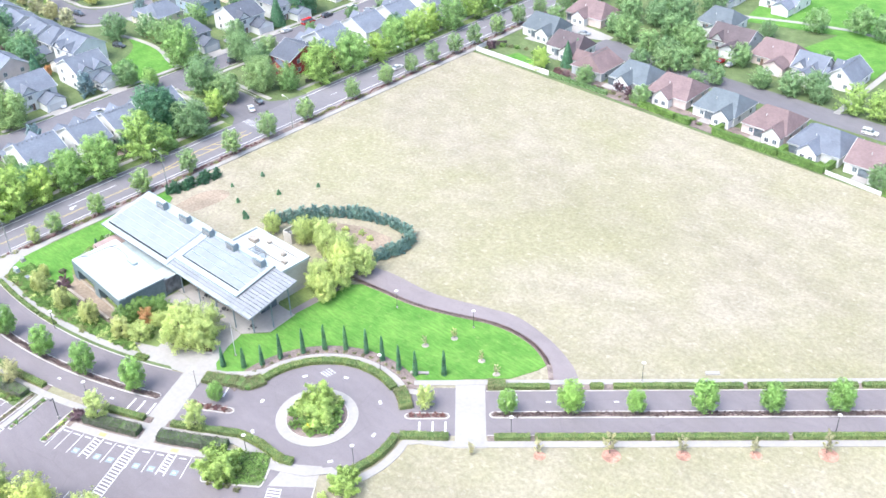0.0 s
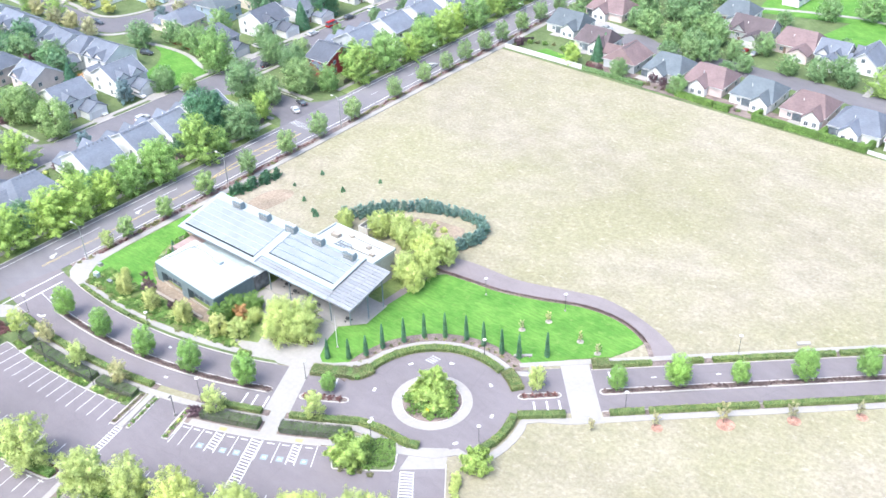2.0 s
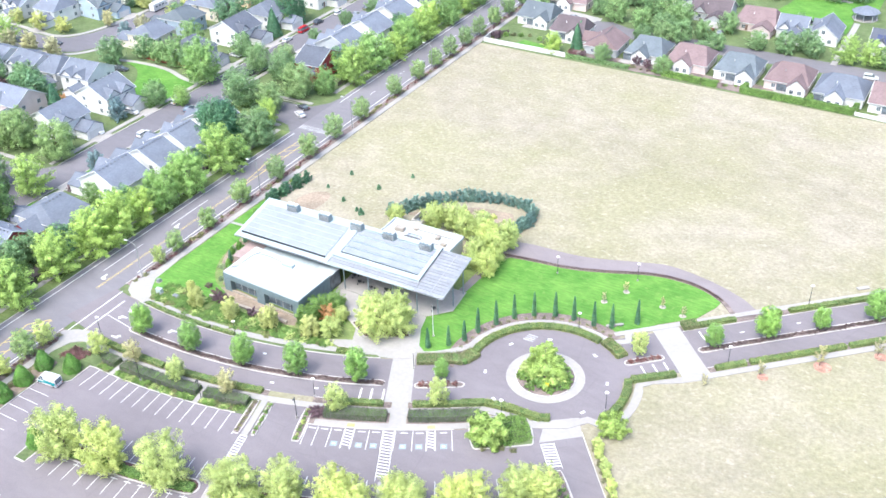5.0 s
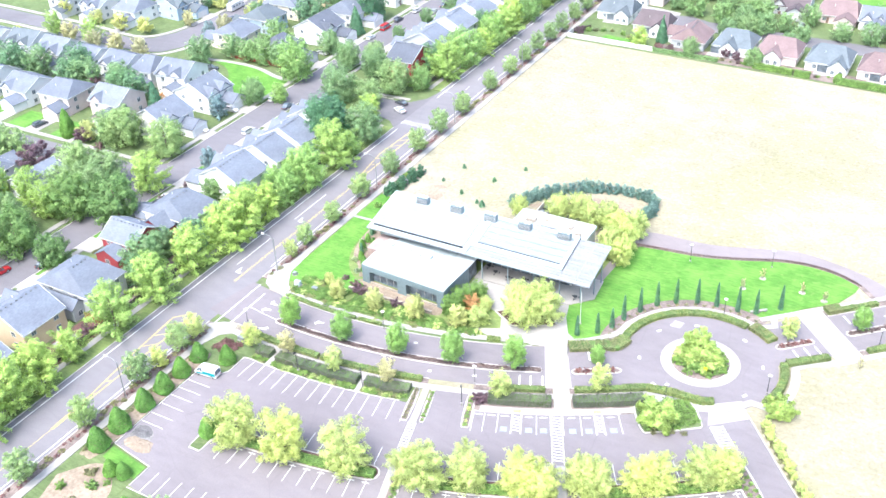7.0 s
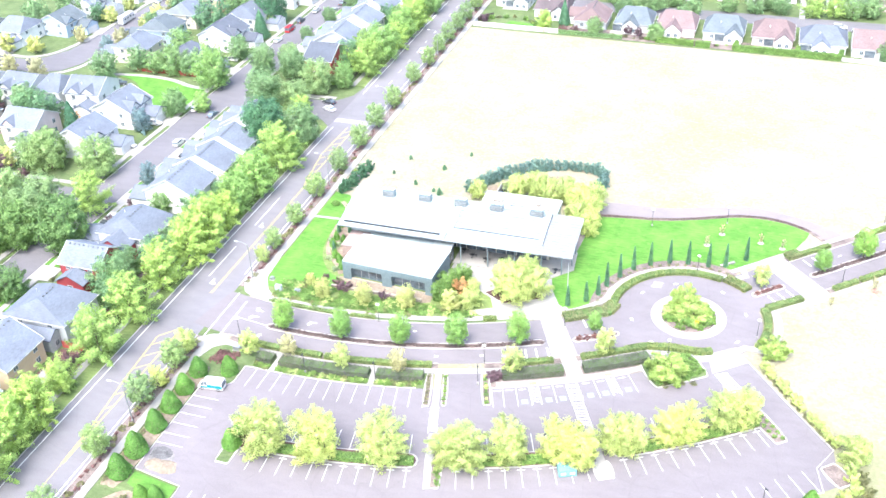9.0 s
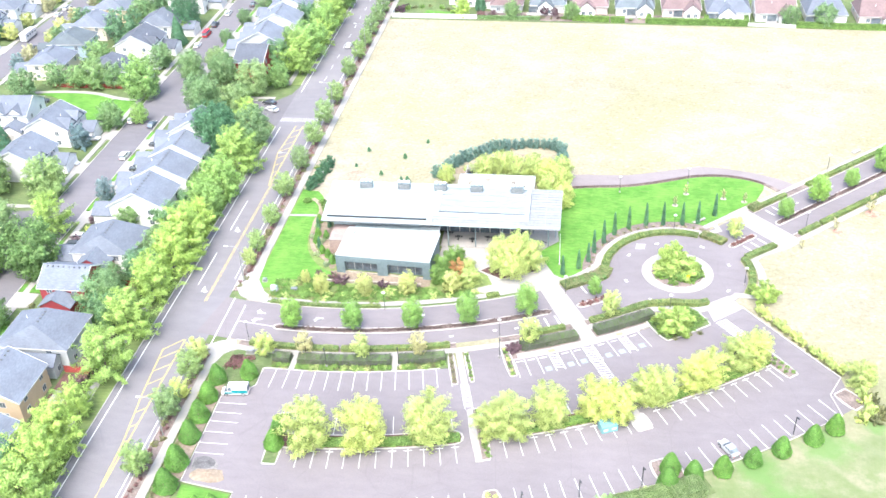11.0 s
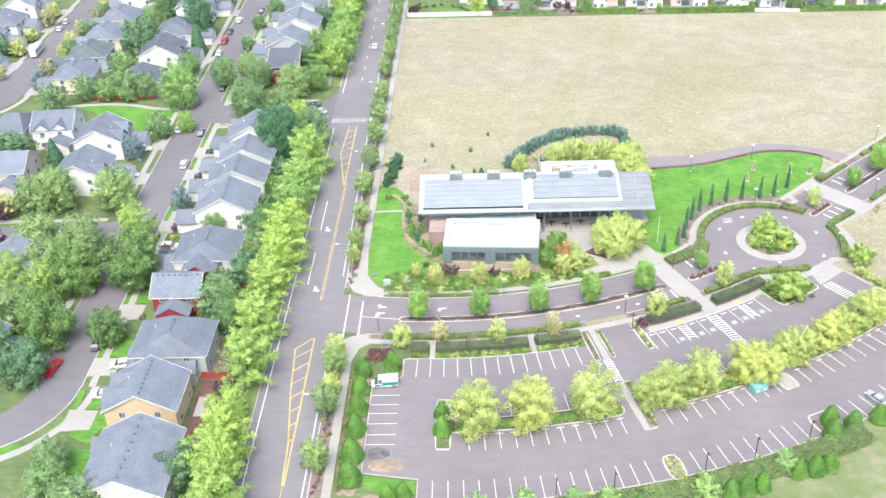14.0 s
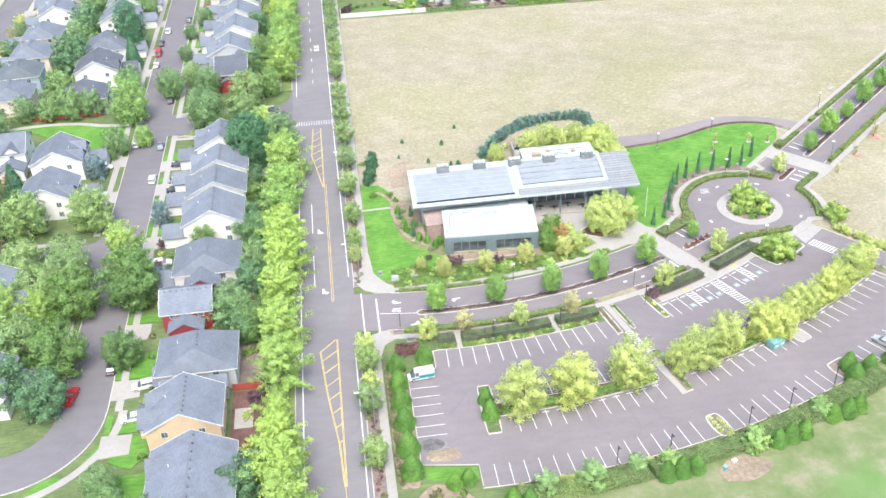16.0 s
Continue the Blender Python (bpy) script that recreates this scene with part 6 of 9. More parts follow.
for x, y, k in ((30.0, -55.4, 0.95), (34.6, -53.6, 1.0), (38.4, -55.8, 0.95), (42.6, -54.4, 1.0), (46.4, -57.6, 1.05), (49.6, -54.2, 0.95), (49.4, -61.2, 1.05), (46.6, -65.4, 1.0), (50.6, -67.0, 0.9), (20.0, -57.0, 0.7)):
    plant("plaza", x, y, 0.70 * k, 0.1, 1.45, group="yellow-green trees behind the library")
for x, y, k in ((-1.2, -107.6, 1.2), (8.6, -107.4, 1.3), (18.2, -106.2, 1.35), (-5.8, -104.0, 0.75)):
    plant("golden", x, y, k, 0.08, group="golden ornamental trees")
plant("golden", 27.8, -104.4, 1.35, 0.08, 0.9, "wide yellow-green ornamental tree")
plant("orange", 28.6, -98.6, 1.15, 0.08)
for x, y, k in ((25.2, -97.6, 0.85), (27.4, -94.4, 0.8), (24.6, -101.6, 0.8), (31.2, -102.0, 0.85), (30.6, -97.0, 0.7)):
    plant("olive" if x < 29 else "plaza", x, y, k * (0.6 if x < 29 else 0.66), 0.08, 0.95, "bushy green tree beside the annex")
for x, y, k in ((2.3, -103.9, 1.15), (0.4, -102.6, 0.95), (12.1, -104.8, 1.0), (-3.8, -100.5, 0.6)):
    plant("purple", x, y, k, 0.08)
rs = random.Random(11)
lush = {"shrub": [], "yellowshrub": [], "brownshrub": []}
for i in range(420):
    a = -6.6 + 26.0 * rs.random()
    r = 103.6 + 6.9 * rs.random()
    x, y = rc(arc(a), r)
    if x < -15 or y > -104.6 and x > -3 or y > -103.5 or x > 40:
        continue
    lush[("shrub", "shrub", "shrub", "shrub", "shrub", "shrub", "brownshrub", "shrub", "yellowshrub")[i % 9]].append((x, y, 0.05, 0.6 + 0.5 * rs.random(), 0.55))
for x in range(19):
    lush["shrub"].append((23.4 + 0.5 * x, -99.5 - 2.4 * math.sin(x * 1.9), 0.05, 0.9, 0.7))
ground_cover("lush low green shrubs filling the library beds", "shrub", lush["shrub"])
ground_cover("yellow-green low shrubs in the library beds", "yellowshrub", lush["yellowshrub"])
ground_cover("brownish low shrubs in the library beds", "brownshrub", lush["brownshrub"])
edge = [p for p in path_w if p[0] < 101.5]
ground_cover("dark brown low shrubs edging the lawn along the path", "dull", [(x, y - 0.6, 0.14, 0.5, 0.7) for p, q in zip(edge[:-1], edge[1:]) for x, y in (p, ((p[0] + q[0]) / 2, (p[1] + q[1]) / 2))])
for i in range(16):
    q = i * 2.399
    plant(("shrub", "brownshrub")[i % 2], 76.4 + (1.2 + 0.2 * i) * math.cos(q) * 1.2, -114.4 + (1.0 + 0.12 * i) * math.sin(q), 0.7, 0.15, 0.75, group="low shrubs under the broad tree")
for i, (x, y) in enumerate(((-9.0, -78.8), (-8.6, -81.6), (-7.9, -84.6), (-7.5, -87.7), (-6.2, -90.0), (-5.0, -92.0), (-3.2, -93.6), (-2.4, -90.4), (-1.6, -96.0), (-5.6, -85.6), (-6.0, -80.8), (-0.4, -94.4))):
    if i % 3 == 1:
        plant("cypress", x, y, 0.95, 0.1, 0.76, "small dark columnar cypress in the mulch bed", group="cypresses beside the west lawn")
    else:
        plant("cone", x, y, 0.52 + 0.05 * math.sin(i * 2.0), 0.1, 0.95, "small upright green evergreen in the mulch bed", group="evergreens beside the west lawn")
    if i < 11:
        plant("silver", x + 1.3 * math.cos(i * 2.0), y + 1.2 * math.sin(i * 2.0 + 0.6), 0.85, 0.1, 0.8, group="pale shrubs beside the west lawn")
for x, y in ((51.9, -96.2), (55.4, -93.6), (57.5, -90.6), (58.7, -86.8), (60.9, -82.6), (63.4, -78.9), (66.8, -76.1), (70.9, -74.1), (75.0, -73.5), (79.5, -73.3), (83.2, -72.4), (87.5, -68.6)):
    plant("cypress", x, y, 1.0, 0.1, 1.42 if y > -90 else 1.15, group="row of cypresses beside the lawn")
for i in range(22):
    q = radians(70 + 120 * i / 21)
    plant("brownshrub", RBX + 19.4 * math.cos(q), RBY + 19.4 * math.sin(q), 0.5, 0.1, 0.7, group="low shrubs under the cypresses")
screen = smooth([(15.8, -56.0), (18.6, -51.6), (22.2, -46.6), (26.0, -42.2), (30.4, -39.4), (35.0, -37.4), (40.2, -36.2), (45.2, -36.4), (48.8, -38.6), (49.8, -42.6), (48.8, -46.8), (47.6, -50.2)], 8)
acc, last = 0.0, Vector(screen[0])
for p in screen[1:]:
    acc += (Vector(p) - last).length
    last = Vector(p)
    if acc > 1.45:
        acc = 0.0
        plant("bluecone", p[0], p[1], 0.95 + 0.12 * math.sin(p[0] * 3.1), 0.02, group="curved screen of blue-green conifers")
sheet("planting_bed", [(20, -52), (27, -45), (35, -41), (44, -40), (46.5, -44), (45, -51), (30, -52)], -0.2, 0.05, M_SOIL, label="bare brown ground inside the conifer screen", category="planting bed")
for x, y in ((24, -50), (28, -47), (33, -45), (37, -43.5), (40.6, -44), (31, -49)):
    plant("yellowshrub", x, y, 0.9, 0.05)
for x, y, k in ((-4.3, -41.2, 1.0), (6.6, -44.5, 1.1), (11.5, -35.2, 0.9), (1.7, -54.0, 1.0), (7.6, -56.6, 0.9), (-6.0, -50.0, 0.8), (9.5, -57.5, 1.4)):
    plant("tuft", x, y, k * 0.85, 0.02, group="small conifers in the dry field")
for i in range(11):
    plant("ragged", -15.6 + 2.4 * i / 10 + 0.5 * math.sin(i * 2.2), -63.2 + 1.36 * i, 0.85 + 0.2 * math.sin(i * 1.9), 0.04, group="evergreen screen beside the pavement")
for x, y, k in ((-16.6, -52, 0.9), (-15.9, -57.5, 0.9), (-14.4, -69.6, 1.2), (-10.4, -70.4, 1.1), (-9.0, -73.0, 1.0)):
    plant("shrub", x, y, k, 0.06)
sheet("bare_patch", smooth([(-9.4, -66), (-9.8, -58), (-7.4, -53.4), (-3.6, -52.6), (-2.2, -57), (-3.4, -65)], 4), -0.2, 0.035, M_SOIL, label="patch of bare reddish soil beside the library", category="ground")
for x, y in ((78.3, -64.4), (81.3, -58.7), (90.3, -60.4), (95.2, -61.6)):
    plant("sapling", x, y, 0.7, 0.12)
    sheet("planting_bed", ring_pts(x, y, 0.75, n=16), 0.1, 0.135, M_CHIPS, label="ring of pale mulch round a sapling", category="planting bed")

# ---- trees of the main road ----
for y, k in ((-164.4, 1.0), (-150.2, 1.05), (-138.4, 0.95), (-180, 1.0), (-195, 1.0), (-92.6, 0.8), (-81.2, 0.85), (-67.4, 1.0), (-53.2, 1.0), (-38.8, 1.05), (-25.6, 1.1), (-11.2, 1.0), (7.4, 0.95), (22, 0.95), (33, 0.9), (43.4, 1.0), (54, 1.0), (64.4, 1.0), (76, 1.0), (88, 1.05), (100, 1.0), (113, 1.0), (126, 1.0)):
    plant("strip", -20.7, y, k * 1.02, 0.1, group="street trees east of the main road")
plant("young", -20.6, -133.2, 1.5, 0.1, 0.9)
plant("young", -20.6, -144.6, 1.3, 0.1, 0.9)
plant("young", -20.6, -98.4, 1.1, 0.1)
rs = random.Random(5)
spots = {"redshrub": [], "brownshrub": []}
for i in range(230):
    y = -190 + 330 * i / 230.0
    if -129 < y < -107 or -27 < y < -14:
        continue
    spots["redshrub" if rs.random() < 0.65 else "brownshrub"].append((-20.6 + rs.uniform(-0.7, 0.7), y, 0.1, 0.6 + 0.4 * rs.random(), 0.7))
ground_cover("low dark red shrubs in the roadside planting strip", "redshrub", spots["redshrub"])
ground_cover("low brown-green shrubs in the roadside planting strip", "brownshrub", spots["brownshrub"])
for y, k, kind in ((-203, 1, "wrow"), (-193, 1, "wrow"), (-183, 1, "wrow"), (-175, 1, "wrow"), (-167.5, 1.0, "wrow"), (-159.4, 0.9, "wrow"), (-151.6, 0.7, "wrow"), (-139, 1.0, "wrow"), (-126.6, 1.0, "wrow"), (-114.4, 1.0, "wrow"), (-103.4, 1.02, "wrow"), (-94.0, 1.05, "wrow"), (-86.4, 0.85, "wrow"), (-78.2, 0.95, "leafrow"), (-69.2, 1.06, "leafrow"), (-56.4, 1.16, "wrow"), (-48.6, 0.6, "leafrow"), (-39.2, 1.0, "round"),
                   (8.6, 1.14, "wrow"), (22.6, 1.14, "leafrow"), (33.0, 0.8, "wrow"), (42.0, 1.0, "leafrow"), (51, 1.0, "wrow"), (61, 0.95, "wrow"), (71, 1.0, "leafrow"), (83, 1.0, "wrow"), (94, 1.0, "leafrow"), (105, 1.0, "leafrow"), (117, 1.0, "garden"), (130, 1.0, "garden")):
    plant(kind, -37.6 + 0.8 * math.sin(y), y, k, 0.1, group="trees west of the main road")
spots_b_1 = ((-48.4, -46.6, 0.86, "fir"), (-44.6, -44.8, 0.84, "fir"), (-46.8, -42.2, 0.74, "fir"), (-43.0, -27.2, 0.56, "wrow"), (-60.4, -19.8, 0.82, "round"), (-50.0, -18.0, 0.66, "ash"), (-48.4, -5.4, 0.78, "ash"), (-60.8, 2.2, 0.64, "round"), (-66.4, 11.4, 0.56, "ash"), (-72.6, 4.4, 0.64, "round"), (-41.2, -0.6, 0.56, "leafrow"), (-82.2, -11.4, 0.95, "leafrow"), (-77.4, -27.4, 0.42, "leafrow"), (-89.6, 42.6, 0.32, "wrow"), (-84.6, -31.2, 0.6, "garden"), (-71.0, 53.6, 0.4, "garden"), (-71.0, 34, 0.38, "garden"),)
spots_b_2 = ((-109.2, 33.9, 0.9, "deep"), (-90.0, 46.6, 1.0, "fir"), (-47.2, -118.8, 0.75, "garden"), (-49.4, -111.4, 0.55, "garden"), (-45.2, -123.0, 0.6, "deep"), (-123.2, -12.2, 0.7, "garden"), (-115.7, -3.6, 0.6, "garden"), (-102.4, -3.0, 0.7, "garden"), (-108.4, -4.2, 0.55, "garden"), (-96.4, -3.2, 0.6, "garden"), (-153.2, -38.4, 0.8, "deep"), (-134.4, 5.6, 0.9, "spruce"), (-88.6, -44.4, 0.95, "spruce"), (-68.4, -72.6, 0.85, "spruce"), (-121.7, -46.2, 0.7, "deep"), )
spots_b_3 = ((-204.9, -20.3, 0.7, "young"), (-173.8, -14.6, 0.6, "wrow"), (-88.2, 32.9, 0.62, "conifer"), (-56.4, -84.4, 0.45, "garden"), (-45.0, -56, 0.4, "deep"), (-45.0, -66.0, 0.4, "shade"), (-45.2, -75.0, 0.4, "deep"), (-44.2, -86.6, 0.6, "deep"), (-43.2, -97.8, 0.6, "garden"), (-44.6, -106.6, 0.6, "deep"), (-44, -168, 0.6, "deep"), (-46.6, -176, 0.7, "spruce"), (-69.4, -163.6, 0.5, "garden"), (-60.2, -176, 0.7, "garden"), (-67, -170, 0.6, "garden"), (-47.6, 17.6, 0.6, "deep"), (-45.8, 30, 0.6, "garden"), (-46, 52, 0.6, "deep"), (-86.4, 13.4, 0.6, "garden"), (-108.0, 12, 0.7, "garden"), (-109, 52, 0.8, "garden"), (-108.4, 70, 0.8, "deep"), (-88.0, 78, 0.7, "garden"), (-132.6, 31, 0.5, "garden"), (-132.6, 49, 0.5, "deep"),)
spots_b_4 = ((-132.6, 67, 0.5, "garden"), (-66, 66, 0.5, "garden"), (-65.6, 96, 0.5, "garden"), (-86.6, 100, 0.7, "garden"), (-110, 92, 0.8, "garden"), (-128, -46, 0.7, "deep"), (-132.6, -41.6, 0.7, "garden"), (-143, -45.6, 0.8, "garden"), (-150, -46, 0.7, "deep"), (-166, -45, 0.8, "garden"), (-178, -46, 0.8, "deep"), (-176.6, 22, 0.8, "garden"), (-170, 34, 0.9, "garden"), (-158, 34, 0.5, "deep"), (-192, -14, 0.6, "wrow"), (-108.8, -50, 0.6, "conifer"), (-108.4, -116, 0.9, "deep"), (-104.6, -128, 0.9, "garden"), )
spots_b_5 = ((-100.6, -71.4, 0.85, "ash"), (-85.6, -70.4, 0.8, "ash"), (-87.0, -92.6, 0.76, "ash"), (-96.6, -93.4, 0.82, "ash"), (-75.0, -90.2, 0.72, "wrow"), (-107.0, -71.6, 0.7, "ash"), (-131.0, -92.6, 0.72, "ash"), (-124.0, -92.4, 0.7, "ash"), (-92.0, -103.4, 0.75, "ash"), (-114.0, -110, 0.7, "wrow"), (-105.2, -112, 0.7, "wrow"), (-96.9, -110.4, 0.72, "wrow"), (-89.4, -111.6, 0.62, "wrow"), (-85.6, -99.4, 0.8, "ash"), (-83.0, -107.4, 0.82, "shade"), (-70.2, -105.0, 0.95, "shade"), (-83.4, -126.4, 0.84, "shade"), (-83.0, -139.2, 0.7, "deep"), (-70.6, -127.0, 0.58, "shade"), (-92.4, -122.0, 0.8, "ash"), (-94.0, -134.0, 0.8, "deep"), (-43.8, -122.4, 0.6, "shade"))
for x, y, k, kind in spots_b_1 + spots_b_2 + spots_b_3 + spots_b_4 + spots_b_5:
    plant(kind, x, y, k * 1.25, 0.0, 1.05, group="neighbourhood trees")
for x, y in ((-138.2, -46.4), (-126.4, -56.6), (-118.8, -52.4), (-114, -76)):
    plant("purpletree", x, y, 0.85, 0)
plant("purpletree", -110.2, -96.0, 1.5, 0, 1.1, "large round purple-leaved plum tree")
plant("cone", -121.2, -74.6, 1.35, 0, 1.3, "tall golden-green conical evergreen in a front garden")
plant("autumn", -113.2, -74.4, 1.1, 0)
for x, y in ((-124.8, -52.2), (-111.6, -44.6)):
    plant("orange", x, y, 1.0, 0)
rs = random.Random(23)
for i in range(110):
    side = rs.random()
    y = rs.uniform(-172, 100)
    if -27 < y < -8:
        continue
    x = rs.uniform(-46, -42) if side < 0.45 else rs.uniform(-67.5, -62.6) if side < 0.75 else rs.uniform(-107, -104)
    plant(rs.choice(("shrub", "shrub", "brownshrub", "yellowshrub", "shrub", "purple")), x, y, 0.7 + 0.6 * rs.random(), 0, group="garden shrubs")

for x, y, k in ((-135.4, 40.0, 1.1), (-134.8, 31.0, 1.0), (-152.6, 34.4, 1.1), (-153.4, 72.6, 1.0), (-134.9, 78, 1.0), (-153.0, 48.0, 0.9), (-161.4, 0.6, 1.1), (-172.4, -0.8, 1.2), (-186.0, 1.2, 1.0), (-204.6, 2.6, 1.1)):
    plant("autumn", x, y, k, 0.0, group="golden street trees of the far street")
for x, y, k in ((-134.6, 14.4, 1.1), (-151.8, 14.0, 1.0), (-146.0, -18.2, 1.25), (-157.4, -17.6, 1.2), (-168.6, -17.6, 1.1), (-182.6, -16.6, 1.2), (-134.8, 49.6, 1.1), (-152.6, 62.2, 1.1), (-134.8, 64.8, 1.0)):
    plant("pale", x, y, k, 0.0, group="golden street trees of the far street")

# ---- trees and hedges of the north side ----
spots_a_1 = ((16.8, 100.6, 0.95, "deep"), (8.8, 104.2, 0.7, "garden"), (28.4, 96.0, 0.85, "garden"), (26.9, 112.3, 0.9, "garden"), (35.5, 110.4, 0.95, "garden"), (40.4, 104.0, 0.95, "garden"), (58.1, 88.3, 0.65, "deep"), (57.1, 105.9, 0.8, "garden"), (70.2, 94.6, 0.7, "garden"), (79.0, 96.0, 0.8, "garden"), (84.9, 99.6, 0.85, "garden"), (88.4, 95.6, 0.7, "garden"), (62.9, 148.3, 0.9, "garden"), (75.2, 155.8, 1.0, "deep"), (83.8, 154.0, 1.0, "garden"), (100.0, 94.8, 0.85, "wrow"), (105.7, 96.0, 0.8, "wrow"), (112, 96, 0.8, "garden"), (8.1, 64.0, 0.62, "strip"), (12.2, 78.4, 0.55, "conifer"), (26.6, 62.6, 0.62, "garden"), (48.2, 61.6, 0.62, "garden"), (22.2, 127.4, 1.0, "garden"), (33.4, 82.6, 0.7, "garden"), (44.6, 90.4, 0.85, "garden"), (39.0, 87.4, 0.75, "ash"), (36.4, 95.0, 0.85, "garden"), (54.6, 81.8, 0.55, "deep"), (50.4, 96.6, 0.7, "garden"),)
spots_a_2 = ((17.0, 118.3, 0.95, "garden"), (77.4, 125.7, 0.4, "garden"), (8, 116, 0.9, "deep"), (1, 124, 1.0, "garden"), (12, 134, 1.0, "deep"), (27, 142, 1.0, "garden"), (52, 134, 0.6, "garden"), (122.6, 57.6, 0.7, "garden"), (118, 98, 0.9, "garden"), (130, 92, 0.9, "deep"), (142, 96, 0.9, "garden"), (92, 158, 1.0, "garden"), (106, 158, 1.0, "deep"), (118, 150, 1.0, "garden"), (126, 132, 1.0, "garden"), (-12, 98, 0.7, "garden"), (-15, 112, 0.9, "deep"), (-14, 126, 0.9, "garden"), (-9, 138, 0.9, "garden"), (134, 58, 0.8, "garden"), (20.2, 62.0, 0.5, "purpletree"), (38.6, 64.6, 0.6, "purpletree"), (42.2, 63.8, 0.55, "purpletree"),)
for x, y, k, kind in spots_a_1 + spots_a_2:
    plant("garden" if kind == "deep" else kind, x, y, k * 0.92, 0.0, group="trees of the northern neighbourhood")


def hedge_row(x0, y0, x1, y1, h, depth=1.4, mat=None):
    n = max(1, int(math.hypot(x1 - x0, y1 - y0) / 7))
    hedge("hedge", "clipped bright green boundary hedge", [(x0 + (x1 - x0) * i / n, y0 + (y1 - y0) * i / n) for i in range(n + 1)], depth, h, mat or L_HEDGE, 0.0, group="boundary hedges")


sheet("yard", [(13.8, 60.0), (66, 58.2), (109, 56.2), (109, 65), (66, 66), (14, 68)], -0.2, 0.03, M_MULCH, label="brown planted back yards behind the hedge", category="yard")
rs = random.Random(31)
backs = {"shrub": [], "brownshrub": [], "purple": []}
for i in range(90):
    x = rs.uniform(15, 108)
    backs[("shrub", "brownshrub", "shrub", "purple", "shrub")[i % 5]].append((x, 61.4 - (x - 15) * 0.03 + rs.uniform(0, 2.0), 0.03, (0.6 + 0.4 * rs.random()) * (0.7 if i % 5 == 3 else 1), 0.8))
for key in backs:
    ground_cover({"shrub": "low green shrubs in the back yards", "brownshrub": "low brownish shrubs in the back yards", "purple": "dark purple shrubs in the back yards"}[key], key, backs[key])
plant("wrow", 9.0, 63.4, 0.62, 0.03, 0.9, "pale loose tree in a back garden")
plant("conifer", 14.6, 69.6, 0.55, 0.03, 1.25, "slender grey-green conifer in a back garden")
plant("redtree", 15.5, 63.6, 0.8, 0.03, 0.9)
plant("purple", -14.2, 66.0, 1.3, 0.03, 1.2)
for x, y, k in ((-12.6, 69.4, 1.2), (-10.2, 70.6, 1.0), (-7.4, 71.2, 1.1), (-4.6, 72.4, 0.9), (0.3, 70.6, 1.2), (3.0, 69.0, 1.0), (4.8, 66.0, 1.1), (-15.4, 63.4, 1.0)):
    plant("brownshrub" if k < 1.05 else "shrub", x, y, k, 0.03, 1.1, group="shrubs of a back garden")
hedge_row(14.6, 60.4, 37.0, 59.8, 1.3, 1.0, L_BIG)
hedge_row(48.6, 59.8, 61.4, 58.9, 1.9)
hedge_row(62.0, 58.9, 66.8, 58.6, 1.9)
hedge_row(74.8, 58.0, 94.6, 57.4, 1.9)
hedge_row(95.0, 57.4, 108.2, 56.6, 2.0)
hedge_row(74.8, 58.0, 75.4, 62.0, 1.9)
hedge_row(94.8, 57.6, 95.0, 61.6, 2.0)
hedge_row(108.2, 56.8, 108.6, 62.4, 2.0)
hedge_row(124.6, 55.6, 160, 53.6, 1.9)

# rough corner south of the lot
sheet("bare_patch", smooth([(-16.4, -176), (-12, -170.6), (-7.6, -171.4), (-4.0, -176), (-6, -184), (-14, -184)], 4), -0.2, 0.115, M_SOIL, label="bare brown soil with rubble", category="ground")
for x, y, k, kd in ((-11, -173, 1.2, "brownshrub"), (-8, -175.4, 1.3, "shrub"), (-13.4, -178, 1.1, "shrub"), (-5, -179, 1.3, "shrub"), (-9.4, -180.4, 1.5, "brownshrub"), (-6.4, -173.6, 0.8, "shrub")):
    plant(kd, x, y, k, 0.1)


# ---- houses ----
def shingles(name, c):
    m, nt, links, b = shader(name, 0.9, 0, 0.2)
    p = nt.new("ShaderNodeTexCoord").outputs["Object"]
    col = ramp(nt, links, noise_tex(nt, links, p, 0.25, 4), [(0.3, tone(c, 0.86)), (0.7, tone(c, 1.14))])
    row = ramp(nt, links, noise_tex(nt, links, p, 2.2, 3, 0.6, (0.6, 0.6, 3.4, 0)), [(0.3, (0.42,) * 3), (0.7, (0.58,) * 3)])
    col = mixc(nt, links, 0.9, col, row, "OVERLAY")
    oi = nt.new("ShaderNodeObjectInfo")
    v = ramp(nt, links, oi.outputs["Random"], [(0.0, (0.44,) * 3), (1.0, (0.56,) * 3)])
    col = mixc(nt, links, 1.0, col, v, "OVERLAY")
    links.new(col, b.inputs["Base Color"])
    bump(nt, links, b, row, 0.4, 0.03)
    return m


ROOFS = {"grey": shingles("grey_shingles", (0.128, 0.142, 0.174)), "dark": shingles("dark_grey_shingles", (0.086, 0.094, 0.116)), "blue": shingles("blue_grey_shingles", (0.098, 0.114, 0.128)), "pink": shingles("pink_brown_shingles", (0.150, 0.110, 0.112)), "brown": shingles("brown_shingles", (0.098, 0.080, 0.086))}
WALLS = {k: surface(k + "_siding", c, 0.75, big=0.4, small=4, amount=0.07, stretch=(0.3, 0.3, 6, 0)) for k, c in (("white", (0.595, 0.595, 0.586)), ("cream", (0.527, 0.476, 0.400)), ("tan", (0.500, 0.390, 0.270)), ("red", (0.255, 0.040, 0.048)), ("blue", (0.306, 0.374, 0.443)), ("grey", (0.357, 0.374, 0.383)), ("pale", (0.544, 0.535, 0.519)), ("rose", (0.510, 0.425, 0.400)))}
